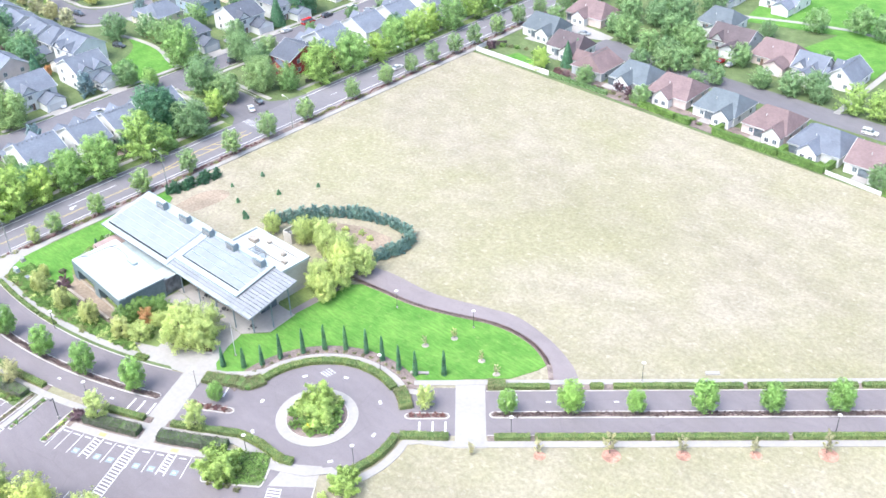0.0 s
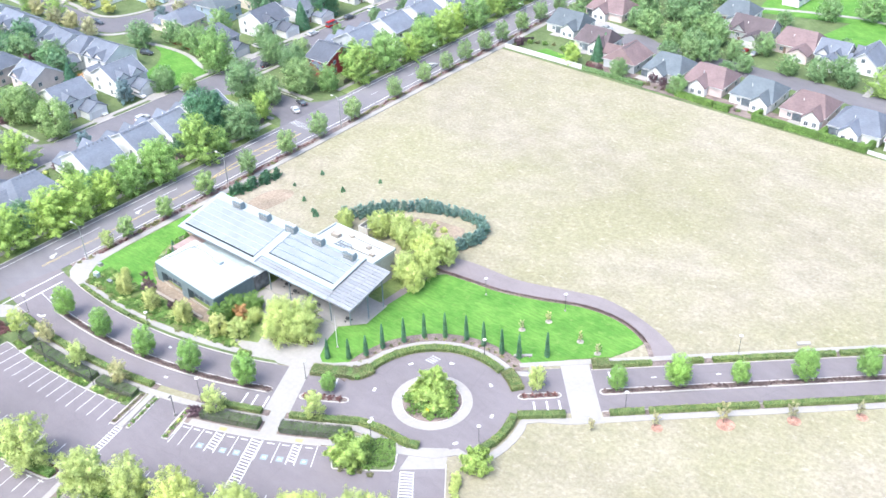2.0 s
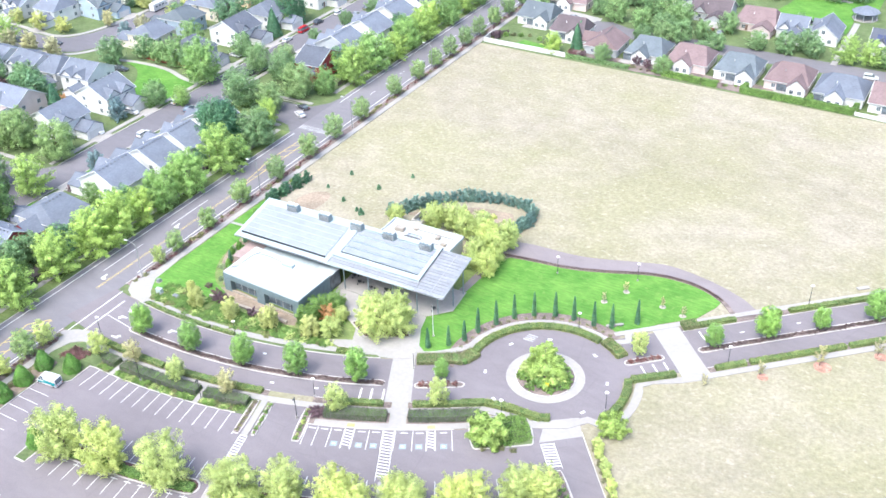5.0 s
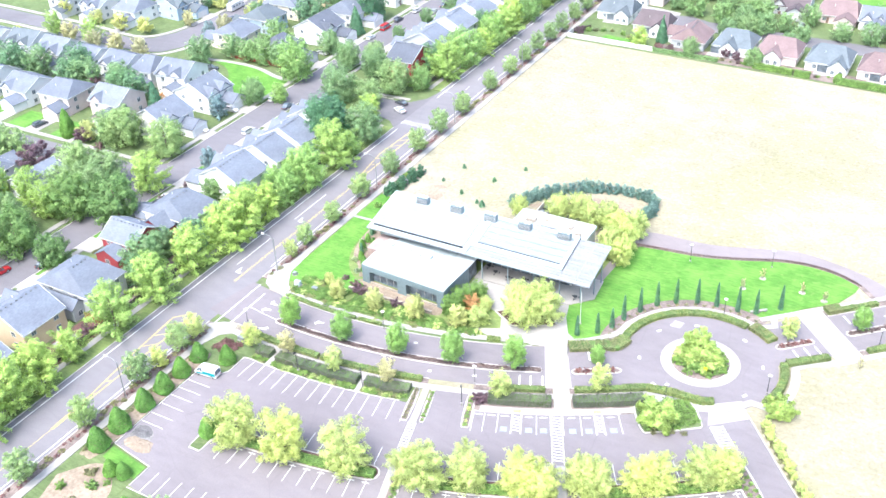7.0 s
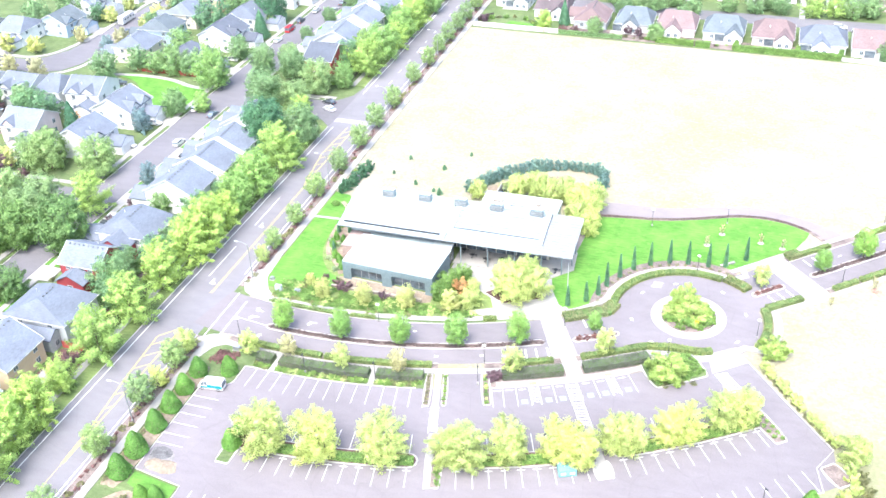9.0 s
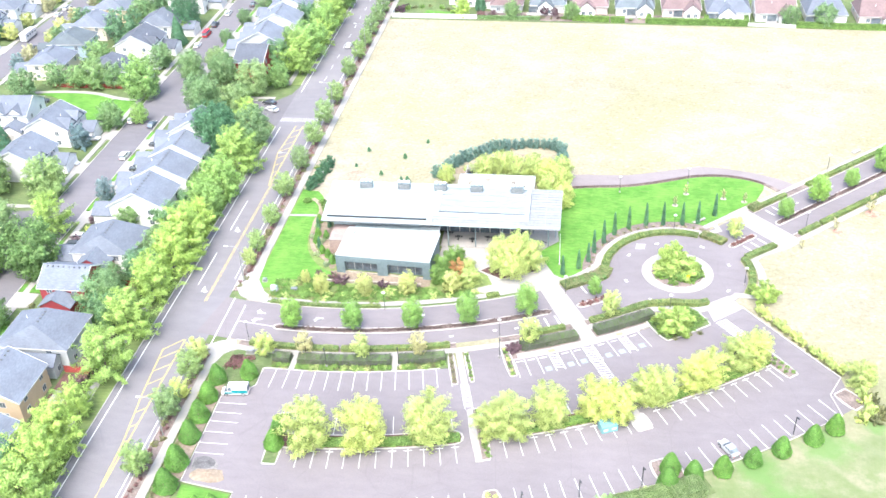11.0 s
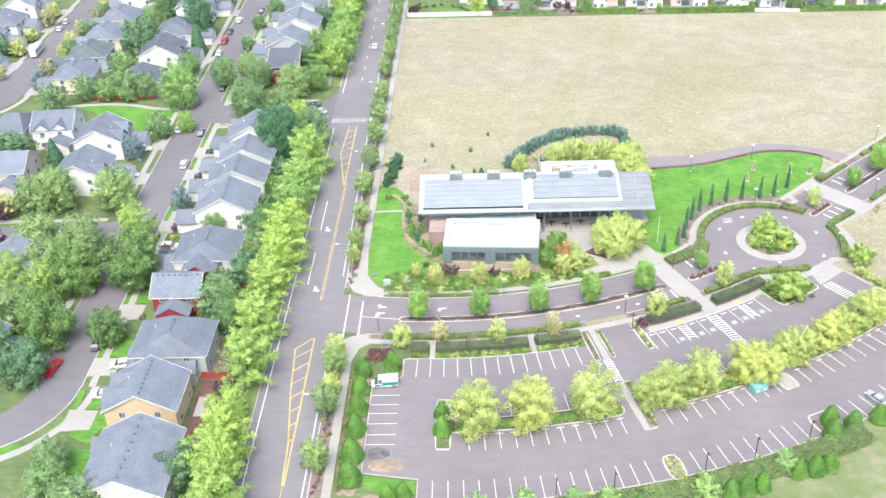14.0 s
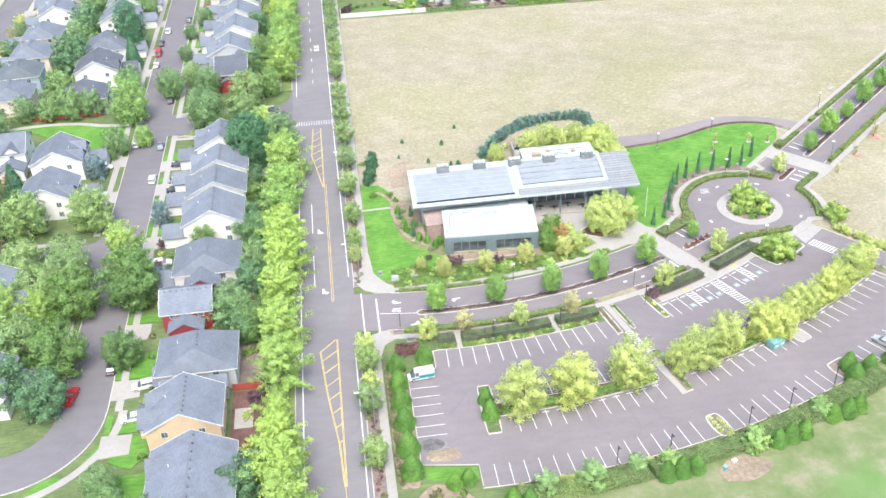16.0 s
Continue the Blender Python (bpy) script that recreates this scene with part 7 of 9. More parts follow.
WORDS = {"pale": "pale grey", "rose": "pale pink", "pink": "pinkish brown", "dark": "dark grey", "blue": "blue-grey"}


def slope_roof(bm, x0, x1, y0, y1, ze, zr, hip, th=0.18):
    """Roof with its ridge along y: gabled, or hipped by the given length at each end."""
    xm = (x0 + x1) / 2
    co = [(x0, y0, ze), (x1, y0, ze), (x1, y1, ze), (x0, y1, ze), (xm, y0 + hip, zr), (xm, y1 - hip, zr)]
    hi = [bm.verts.new(c) for c in co]
    lo = [bm.verts.new((c[0], c[1], c[2] - th)) for c in co]
    faces = [(1, 2, 5, 4), (3, 0, 4, 5)]
    if hip > 0.05:
        faces += [(0, 1, 4), (2, 3, 5)]
    for f in faces:
        bm.faces.new([hi[i] for i in f])
        bm.faces.new([lo[i] for i in f[::-1]])
    edges = [(1, 2), (3, 0)] + ([(0, 1), (2, 3)] if hip > 0.05 else [(0, 4), (4, 1), (2, 5), (5, 3)])
    for i, j in edges:
        bm.faces.new((lo[i], lo[j], hi[j], hi[i]))


def gable_walls(bm, x0, x1, y0, y1, z0, ze, zr, hip):
    if hip > 0.05:
        box(bm, x0, y0, z0, x1, y1, ze)
        return
    xm = (x0 + x1) / 2
    prof = [(x0, z0), (x1, z0), (x1, ze), (xm, zr), (x0, ze)]
    a = [bm.verts.new((x, y0, z)) for x, z in prof]
    b = [bm.verts.new((x, y1, z)) for x, z in prof]
    bm.faces.new(a)
    bm.faces.new(b[::-1])
    for i in range(5):
        j = (i + 1) % 5
        bm.faces.new((a[j], a[i], b[i], b[j]))


def mesh_of(name, fill, material):
    bm = bmesh.new()
    fill(bm)
    me = bpy.data.meshes.new(name)
    bm.to_mesh(me)
    bm.free()
    me.materials.append(material)
    return me


def frame_fill(w, h, t=0.09):
    def go(bm):
        for x0, x1, z0, z1 in ((-w / 2, w / 2, -h / 2, -h / 2 + t), (-w / 2, w / 2, h / 2 - t, h / 2), (-w / 2, -w / 2 + t, -h / 2, h / 2), (w / 2 - t, w / 2, -h / 2, h / 2), (-0.03, 0.03, -h / 2, h / 2)):
            box(bm, x0, -0.07, z0, x1, 0.02, z1)
    return go


ME_FRAME = mesh_of("window", frame_fill(1.3, 1.4), M_WHITE)
ME_PANE = mesh_of("pane", lambda bm: box(bm, -0.6, -0.04, -0.65, 0.6, 0.02, 0.65), M_GLASS)
ME_VENT = mesh_of("roof_vent", lambda bm: box(bm, -0.2, -0.2, -0.05, 0.2, 0.2, 0.18, None, 0.05), surface("vent_metal", (0.11, 0.115, 0.125), 0.6, 0.3, big=0.5, small=4, amount=0.15))
ME_PIPE = mesh_of("vent_pipe", lambda bm: tube(bm, (0, 0, -0.2), (0, 0, 0.7), 0.1, 0.1, 8), M_WHITE)


def garage_fill(bm):
    for i in range(4):
        box(bm, -2.35, -0.06, 0.05 + 0.54 * i, 2.35, 0.02, 0.56 + 0.54 * i)


ME_GARAGE = mesh_of("garage_door", garage_fill, M_WHITE)
ME_DOOR = mesh_of("door", lambda bm: box(bm, -0.48, -0.06, 0.0, 0.48, 0.02, 2.1), surface("door_paint", (0.130, 0.085, 0.065), 0.6, big=1, small=5, amount=0.15))


def house(x, y, w, d, eave, rise, roof, wall, rz=0.0, hip=0.0, wing="garage", vents=6, group="houses of the neighbourhood", extra="", deep=5.4, far=False):
    """A house: ridge along its own y, front to its own -x; w across the ridge, d along it."""
    storeys = "two-storey" if eave > 4.5 else "single-storey"
    ob = thing("house", "%s house with %s shingle roof and %s walls%s" % (storeys, WORDS.get(roof, roof), WORDS.get(wall, wall), extra), "house", Matrix.Translation((x, y, 0)) @ Matrix.Rotation(radians(rz), 4, "Z"), group)
    zr = eave + rise
    bm = bmesh.new()
    gable_walls(bm, -w / 2, w / 2, -d / 2, d / 2, -0.1, eave, zr - 0.12, hip)
    part("wall", bm, WALLS[wall], ob)
    bm = bmesh.new()
    slope_roof(bm, -w / 2 - 0.45, w / 2 + 0.45, -d / 2 - 0.4, d / 2 + 0.4, eave - 0.05, zr + 0.12, hip)
    rf = part("roof", bm, ROOFS[roof], ob)
    for sx in (-1, 1):
        bm = bmesh.new()
        box(bm, sx * (w / 2 + 0.45) - 0.07, -d / 2 - 0.4, eave - 0.30, sx * (w / 2 + 0.45) + 0.07, d / 2 + 0.4, eave - 0.10)
        part("gutter", bm, M_WHITE, ob, "white gutter" if sx < 0 else "")
    for sy in (-1, 1):
        yy = sy * (d / 2 + 0.42)
        bm = bmesh.new()
        if hip < 0.05:
            prof = [(-(w / 2 + 0.45), eave - 0.30), (0, zr - 0.13), (w / 2 + 0.45, eave - 0.30), (w / 2 + 0.45, eave), (0, zr + 0.17), (-(w / 2 + 0.45), eave)]
            fr = [bm.verts.new((px, yy - 0.05, pz)) for px, pz in prof]
            bk = [bm.verts.new((px, yy + 0.05, pz)) for px, pz in prof]
            for q in ((0, 1, 4, 5), (1, 2, 3, 4)):
                bm.faces.new([fr[i] for i in q]), bm.faces.new([bk[i] for i in q[::-1]])
            for i in range(6):
                bm.faces.new((fr[i], fr[(i + 1) % 6], bk[(i + 1) % 6], bk[i]))
            bmesh.ops.recalc_face_normals(bm, faces=bm.faces)
        else:
            box(bm, -(w / 2 + 0.45), yy - 0.06, eave - 0.30, w / 2 + 0.45, yy + 0.06, eave - 0.10)
        part("fascia", bm, M_WHITE, ob, "white fascia board" if sy < 0 else "")
    k = rise / (w / 2 + 0.45)
    span = d - 2 * hip - 1.6
    vents = max(2, min(vents, int(span / 0.95) + 1))
    for i in range(vents):
        yy = -span / 2 + span * i / max(1, vents - 1)
        shared("roof_vent", ME_VENT, ob, Matrix.Translation((0.55, yy, zr + 0.12 - 0.55 * k + 0.03)), "dark roof vent" if i == 0 else "")
    shared("vent_pipe", ME_PIPE, ob, Matrix.Translation((-w * 0.24, d * 0.1, zr - w * 0.24 * k)))
    rng = random.Random(int(abs(x * 37 + y * 11)))

    def window(px, py, pz, turn):
        win = shared("window", ME_FRAME, ob, Matrix.Translation((px, py, pz)) @ Matrix.Rotation(radians(turn), 4, "Z"))
        shared("pane", ME_PANE, win)

    rows = (1.5, 4.3) if eave > 4.5 else (1.5,)
    for z in rows:
        for f in (-0.28, 0.28):
            window(w / 2, f * d, z, 90)
            if not (z < 3 and f < 0):
                window(-w / 2, f * d, z, -90)
        for f in (-0.25, 0.25):
            window(f * w, -d / 2, z, 0)
            window(f * w, d / 2, z, 180)
    if eave <= 4.5 and hip < 0.05:
        window(0, -d / 2, eave + rise * 0.35, 0)
        window(0, d / 2, eave + rise * 0.35, 180)
    if wing == "garage":
        gw, gd, ge, gr = 6.4, deep, 2.9, 1.9
        cy = (d * 0.5 - gw / 2 - 0.3) if far else (-d * 0.5 + gw / 2 + 0.3)
        gm = Matrix.Translation((-w / 2 - gd / 2 + 0.3, cy, 0)) @ Matrix.Rotation(radians(90), 4, "Z")
        bm = bmesh.new()
        gable_walls(bm, -gw / 2, gw / 2, -gd / 2, gd / 2, -0.1, ge, ge + gr - 0.1, 0)
        o = part("garage", bm, WALLS[wall], ob)
        o.matrix_basis = gm
        bm = bmesh.new()
        slope_roof(bm, -gw / 2 - 0.4, gw / 2 + 0.4, -gd / 2 - 0.35, gd / 2 + 0.35, ge - 0.05, ge + gr + 0.12, 0)
        o2 = part("garage_roof", bm, ROOFS[roof], ob)
        o2.matrix_basis = gm
        shared("garage_door", ME_GARAGE, o, Matrix.Translation((0, gd / 2, 0.1)) @ Matrix.Rotation(radians(180), 4, "Z"))
        shared("door", ME_DOOR, ob, Matrix.Translation((-w / 2, d * 0.2, 0.1)) @ Matrix.Rotation(radians(-90), 4, "Z"))
        for f, on in ((0.24, True), (-0.2, int(abs(x * 3 + y)) % 2 == 0)):
            if on and hip < 0.05:
                tw, back = 4.4, w / 4
                tm = Matrix.Translation((-w / 4 - 0.1, f * d, 0)) @ Matrix.Rotation(radians(90), 4, "Z")
                bm = bmesh.new()
                gable_walls(bm, -tw / 2, tw / 2, -back, back, eave - 2.0, eave + 0.2, eave + 0.2 + rise * 0.52, 0)
                o = part("front_gable", bm, WALLS[wall], ob)
                o.matrix_basis = tm
                bm = bmesh.new()
                slope_roof(bm, -tw / 2 - 0.35, tw / 2 + 0.35, -back + 0.2, back + 0.4, eave + 0.15, eave + 0.32 + rise * 0.58, 0)
                o2 = part("front_gable_roof", bm, ROOFS[roof], ob)
                o2.matrix_basis = tm
                win = shared("window", ME_FRAME, o, Matrix.Translation((0, back, eave - 1.2)) @ Matrix.Rotation(radians(180), 4, "Z"))
                shared("pane", ME_PANE, win)
    elif wing == "gable":
        gw, gd, ge = 5.4, 3.4, eave - 0.1
        f = -0.27 if int(abs(x)) % 3 else 0.05
        gm = Matrix.Translation((-w / 2 - gd / 2 + 0.9, f * d, 0)) @ Matrix.Rotation(radians(90), 4, "Z")
        bm = bmesh.new()
        gable_walls(bm, -gw / 2, gw / 2, -gd / 2, gd / 2, -0.1, ge, ge + 2.3, 0)
        o = part("bay", bm, WALLS["white"], ob, "white gabled bay")
        o.matrix_basis = gm
        bm = bmesh.new()
        slope_roof(bm, -gw / 2 - 0.35, gw / 2 + 0.35, -gd / 2 - 3.4, gd / 2 + 0.4, ge - 0.05, ge + 2.55, 0)
        o2 = part("bay_roof", bm, ROOFS[roof], ob)
        o2.matrix_basis = gm
        for px in (-1.2, 1.2):
            win = shared("window", ME_FRAME, o, Matrix.Translation((px, gd / 2, 1.4)) @ Matrix.Rotation(radians(180), 4, "Z"))
            shared("pane", ME_PANE, win)
        bm = bmesh.new()
        box(bm, -w / 2 - 0.06, f * d + gw / 2 + 0.5, 0.1, -w / 2 + 0.05, f * d + gw / 2 + 3.6, 2.3)
        part("patio_door", bm, M_GLASS, ob, "dark sliding patio door")
        bm = bmesh.new()
        box(bm, -w / 2 - 3.0, f * d + gw / 2 + 0.2, -0.1, -w / 2 - 0.1, f * d + gw / 2 + 4.2, 0.12)
        part("patio", bm, M_CONC, ob, "small concrete patio")
    return ob


# row between the main road and the residential street
GA = "houses backing onto the main road"
spots_h_1 = ((-53.4, -167.5, 14.6, 16.5, 5.6, 3.9, "grey", "pale", 0, ""), (-54.6, -148.4, 13.6, 11.6, 5.6, 3.9, "grey", "tan", 0, ""), (-53.4, -132.4, 15.2, 12.0, 5.7, 3.6, "grey", "grey", 3.2, ""), (-57.0, -112.8, 9.6, 11.2, 5.4, 2.9, "grey", "red", 0, ""), (-54.6, -98.6, 14.4, 12.0, 5.5, 3.6, "grey", "pale", 2.6, ""), (-54.4, -78.6, 14.2, 11.8, 5.8, 3.9, "grey", "white", 0, ""), (-53.6, -64.4, 14.6, 9.6, 5.6, 3.7, "grey", "white", 0, ""), (-53.8, -53.2, 14.2, 9.6, 5.6, 3.7, "grey", "white", 0, ""), (-55.0, -39.6, 13.2, 10.6, 5.6, 3.7, "grey", "white", 0, ""), (-53.6, 13.4, 14.0, 10.4, 5.4, 3.4, "dark", "red", 0, ""), (-54.2, 28.2, 14.2, 11.4, 5.6, 3.7, "grey", "grey", 0, ""),)
spots_h_2 = ((-54.6, 43.6, 14.2, 11.4, 5.6, 3.7, "grey", "white", 0, ""), (-54.4, 59.0, 14.2, 11.4, 5.6, 3.7, "grey", "pale", 0, ""), (-54.4, 75, 14.2, 11.4, 5.6, 3.7, "grey", "white", 0, ""), (-54.4, 91, 14.2, 11.4, 5.6, 3.7, "grey", "pale", 0, ""), (-54.4, 107, 14.2, 11.4, 5.6, 3.7, "dark", "white", 0, ""), (-54.4, 123, 14.2, 11.4, 5.6, 3.7, "grey", "cream", 0, ""), (-54.0, -186, 14.2, 12, 5.6, 3.7, "grey", "pale", 0, ""),)
for x, y, w, d, e, r, rf, wl, hp, ex in spots_h_1 + spots_h_2:
    k = int(abs(y)) % 4
    house(x + 0.5 * (k - 1.5), y, w, d - 0.7, e + 0.2 * (k - 1.5), r, rf, wl, -90 if wl == "red" else 0, hp, "none" if wl == "red" else "garage", 8, GA, ex, {-148.4: 2.4, -132.4: 1.2}.get(y, 5.4), y == -148.4)

def house_wing(ob, x, y, w, d, eave, rise, turn, roof, wall):
    """A lower gabled wing in the house's own axes, with its ridge along its own y before the turn."""
    m = Matrix.Translation((x, y, 0)) @ Matrix.Rotation(radians(turn), 4, "Z")
    bm = bmesh.new()
    gable_walls(bm, -w / 2, w / 2, -d / 2, d / 2, -0.1, eave, eave + rise - 0.12, 0)
    o = part("wing", bm, WALLS[wall], ob, "low gabled wing")
    o.matrix_basis = m
    bm = bmesh.new()
    slope_roof(bm, -w / 2 - 0.4, w / 2 + 0.4, -d / 2 - 0.35, d / 2 + 0.35, eave - 0.05, eave + rise + 0.12, 0)
    o2 = part("wing_roof", bm, ROOFS[roof], ob)
    o2.matrix_basis = m
    win = shared("window", ME_FRAME, o, Matrix.Translation((0, -d / 2, 1.5)))
    shared("pane", ME_PANE, win)


for ob in [o for o in scene.objects if o.parent is None and o.get("group") == GA]:
    if "red walls" in ob["label"]:
        house_wing(ob, 6.6, -0.2, 7.0, 4.2, 2.9, 2.0, 90, "grey", "red")
        house_wing(ob, -8.0, 2.6, 7.4, 8.0, 4.6, 2.4, 90, "grey", "red")
    elif "roof and grey walls" in ob["label"]:
        house_wing(ob, -0.4, -6.9, 3.6, 12.4, 3.4, 1.5, 90, "grey", "grey")
# west side of the residential street
GB = "houses west of the residential street"
for x, y, w, d, rf, wl, hp in ((-97.6, -58.6, 13.6, 12.0, "grey", "white", 0), (-98.6, -38.6, 13.6, 11.6, "grey", "white", 0), (-98.4, 1.6, 13.4, 9.4, "dark", "grey", 3), (-97.6, 23.2, 13.8, 12.0, "dark", "white", 0), (-97.2, 41.2, 13.8, 11.0, "grey", "white", 2.5), (-96.4, 68.4, 13.8, 12.0, "grey", "pale", 0), (-96.4, 86, 13.8, 12.0, "grey", "white", 0), (-96.4, 103, 13.8, 12.0, "grey", "cream", 0), (-99.4, -104.2, 13.6, 12.0, "grey", "pale", 0), (-97.4, -133.6, 13.6, 12.0, "grey", "white", 0)):
    house(x, y, w, d, 5.6, 3.7, rf, wl, 180, hp, "garage", 7, GB)
GC = "houses farther west"
spots_g_1 = ((-114.7, -30.6, 12.6, 13.0, "grey", "white", 90, 0), (-139.7, -31.0, 12.6, 13.4, "grey", "white", 90, 0), (-127.2, -31.0, 12.2, 10.0, "grey", "pale", 90, 2.5), (-154.4, -31.6, 12.6, 12.8, "grey", "white", 90, 0), (-169.6, -31.6, 12.6, 13, "grey", "pale", 90, 0), (-184.9, -31.6, 12.6, 13.4, "blue", "white", 90, 0), (-200.6, -32, 12.6, 13, "grey", "white", 90, 0), (-119.6, -55.0, 11.6, 13.6, "grey", "rose", 90, 0), (-138.6, -57.6, 12.2, 13.8, "grey", "rose", 90, 2.8), (-155.0, -58.6, 12.6, 13.6, "grey", "white", 90, 0), (-171.6, -58.6, 12.6, 13, "grey", "pale", 90, 0), (-188, -58.6, 12.6, 13, "grey", "white", 90, 0), (-119.6, -106.0, 12.6, 13, "grey", "pale", -90, 2.5),)
spots_g_2 = ((-137, -106, 12.6, 13, "grey", "white", -90, 0), (-121.6, 6.0, 13.0, 12.0, "grey", "cream", 0, 0), (-122.4, 22.9, 13.0, 12.0, "blue", "blue", 0, 0), (-122.5, 40.4, 13.0, 12.0, "grey", "cream", 0, 0), (-122.2, 57.9, 13.0, 12.0, "grey", "tan", 0, 0), (-120.9, 78.8, 13.0, 12.0, "grey", "white", 0, 0), (-121, 97, 13, 12, "grey", "cream", 0, 0), (-165.4, 22.6, 13.0, 12.8, "blue", "blue", 180, 0), (-176, 12.0, 13, 12.8, "grey", "white", 90, 0), (-192.6, 11, 13, 12.8, "grey", "pale", 90, 0), (-209, 10, 13, 12.8, "blue", "white", 90, 0), (-166, 40, 13, 12.8, "grey", "white", 180, 0), (-166, 57, 13, 12, "grey", "white", 180, 0),)
spots_g_3 = ((-166, 75, 13, 12, "grey", "pale", 180, 0),)
for x, y, w, d, rf, wl, rz, hp in spots_g_1 + spots_g_2 + spots_g_3:
    k = int(abs(x * 7 + y * 3)) % 5
    house(x, y, w, d - 1.4, 5.0 + 0.25 * k, 3.2 + 0.2 * (k % 3), rf, wl, rz + (k - 2) * 2.0, hp or (2.6 if k in (1, 3) else 0), "garage", 7, GC)
# low houses north of the field
GN = "low houses north of the field"
spots_f_1 = ((-8.0, 88.4, 11.0, 13.0, "blue", "white", 90, 1.5, "gable"), (-3.9, 110.0, 12.0, 15.0, "pink", "rose", 90, 3.0, "gable"), (8.4, 80.0, 10.4, 12.4, "brown", "pale", 90, 1.5, "gable"), (24.4, 72.6, 11.4, 12.0, "pink", "grey", 0, 1.8, "gable"), (39.4, 73.4, 12.6, 12.6, "blue", "white", 90, 3.0, "gable"), (54.2, 72.6, 13.2, 13.2, "pink", "rose", 90, 2.6, "gable"), (70.4, 71.8, 13.2, 13.2, "blue", "white", 90, 3.0, "gable"), (86.6, 71.0, 13.4, 13.2, "pink", "rose", 90, 3.6, "gable"), (102.6, 68.6, 14.0, 14.4, "grey", "white", 90, 4.2, "gable"), (118.2, 67.4, 13.2, 13.2, "pink", "white", 90, 0.0, "gable"), (135, 66.4, 13.2, 13.2, "grey", "white", 90, 3, "gable"), (152, 65.4, 13.2, 13.2, "pink", "rose", 90, 1.6, "gable"), (35.6, 132.0, 12.4, 12.6, "blue", "white", 90, 3.0, "garage"),)
spots_f_2 = ((47.4, 119.2, 12.0, 14.0, "brown", "grey", 90, 0, "garage"), (64.8, 116.8, 12.6, 14.0, "pink", "rose", 90, 2.0, "garage"), (77.6, 113.8, 10.0, 9.6, "grey", "pale", 90, 0, "garage"), (88.4, 114.6, 9.6, 13.0, "grey", "white", 0, 0, "garage"), (110.6, 112.6, 12.6, 14.0, "dark", "white", 90, 0, "garage"), (42.2, 166, 12.6, 14.0, "grey", "white", 90, 0, "garage"), (22, 160, 12.6, 14.0, "grey", "white", 90, 0, "garage"), (128, 112, 12.6, 13, "pink", "rose", 90, 2, "garage"),)
for x, y, w, d, rf, wl, rz, hp, wg in spots_f_1 + spots_f_2:
    house(x, y, w, d, 3.1, 4.0, rf, wl, rz, hp, wg, 7, GN)
# solar panels on one dark roof
arr = thing("solar_array", "dark blue solar panels on a house roof", "solar panels", Matrix.Translation((110.6, 109.2, 5.35)) @ Matrix.Rotation(math.atan2(4.12, 6.75), 4, "X"))
M_DARKPV = surface("dark_solar_panel", (0.035, 0.045, 0.10), 0.2, 0, 0.7, big=0.5, small=3, amount=0.2)
for i in range(6):
    for j in range(2):
        bm = bmesh.new()
        box(bm, -5.2 + 1.75 * i, -2.6 + 1.85 * j, 0.22, -3.6 + 1.75 * i, -0.9 + 1.85 * j, 0.28)
        part("solar_panel", bm, M_DARKPV, arr)

# small lawns where the street bends
for pts in ([(-69.0, -148.6), (-63.4, -148.4), (-62.8, -154.1), (-65.5, -157.3), (-69.9, -154.9)], [(-66.7, -124.2), (-63.2, -123.1), (-62.4, -132.6), (-67.0, -132.6)], [(-74.1, -153.4), (-71.6, -148.9), (-69.8, -148.4), (-69.8, -149.7), (-73.0, -154.9)], [(-83.7, -160.4), (-81.5, -157.9), (-78.6, -157.0), (-77.5, -157.8), (-80.2, -159.4), (-83.0, -160.9)]):
    sheet("lawn", pts, -0.2, 0.118, M_LAWN, label="small bright green lawn beside the street's bend", category="lawn")

# drives and garden lawns between houses and streets
spots_e_1 = ((-64, -167.5, 0, 16.5, 0, 0, 0, 0), (-64, -148.4, 0, 11.6, 0, 0, 0, 0), (-64, -132.4, 0, 12, 0, 0, 0, 0), (-64, -115.4, 0, 9, 0, 0, 0, 0), (-64, -98.6, 0, 12, 0, 0, 0, 0), (-64, -78.6, 0, 11.8, 0, 0, 0, 0), (-64, -64.4, 0, 9.6, 0, 0, 0, 0), (-64, -53.2, 0, 9.6, 0, 0, 0, 0), (-64, -39.6, 0, 10.6, 0, 0, 0, 0),)
spots_e_2 = ((-64, 13.4, 0, 10.4, 0, 0, 0, 0), (-64, 28.2, 0, 11.4, 0, 0, 0, 0), (-64, 43.6, 0, 11.4, 0, 0, 0, 0), (-64, 59, 0, 11.4, 0, 0, 0, 0),)
for x, y, w, d, e, r, rf, wl in spots_e_1 + spots_e_2:
    cy = y - d * 0.5 + 3.5
    sheet("driveway", [(-72, cy - 3.0), (-66.2, cy - 2.6), (-66.2, cy + 2.6), (-72, cy + 3.0)], -0.2, 0.145, M_CONC, label="pale concrete house driveway", category="driveway")
    for x0, x1 in ((-69.0, -61.8), (-71.7, -70.5)):
        sheet("lawn", [(x0, cy + 3.2), (x1, cy + 3.2), (x1, y + d * 0.5 + 0.6), (x0, y + d * 0.5 + 0.6)], -0.2, 0.11, M_LAWN, label="small bright green front lawn", category="lawn")
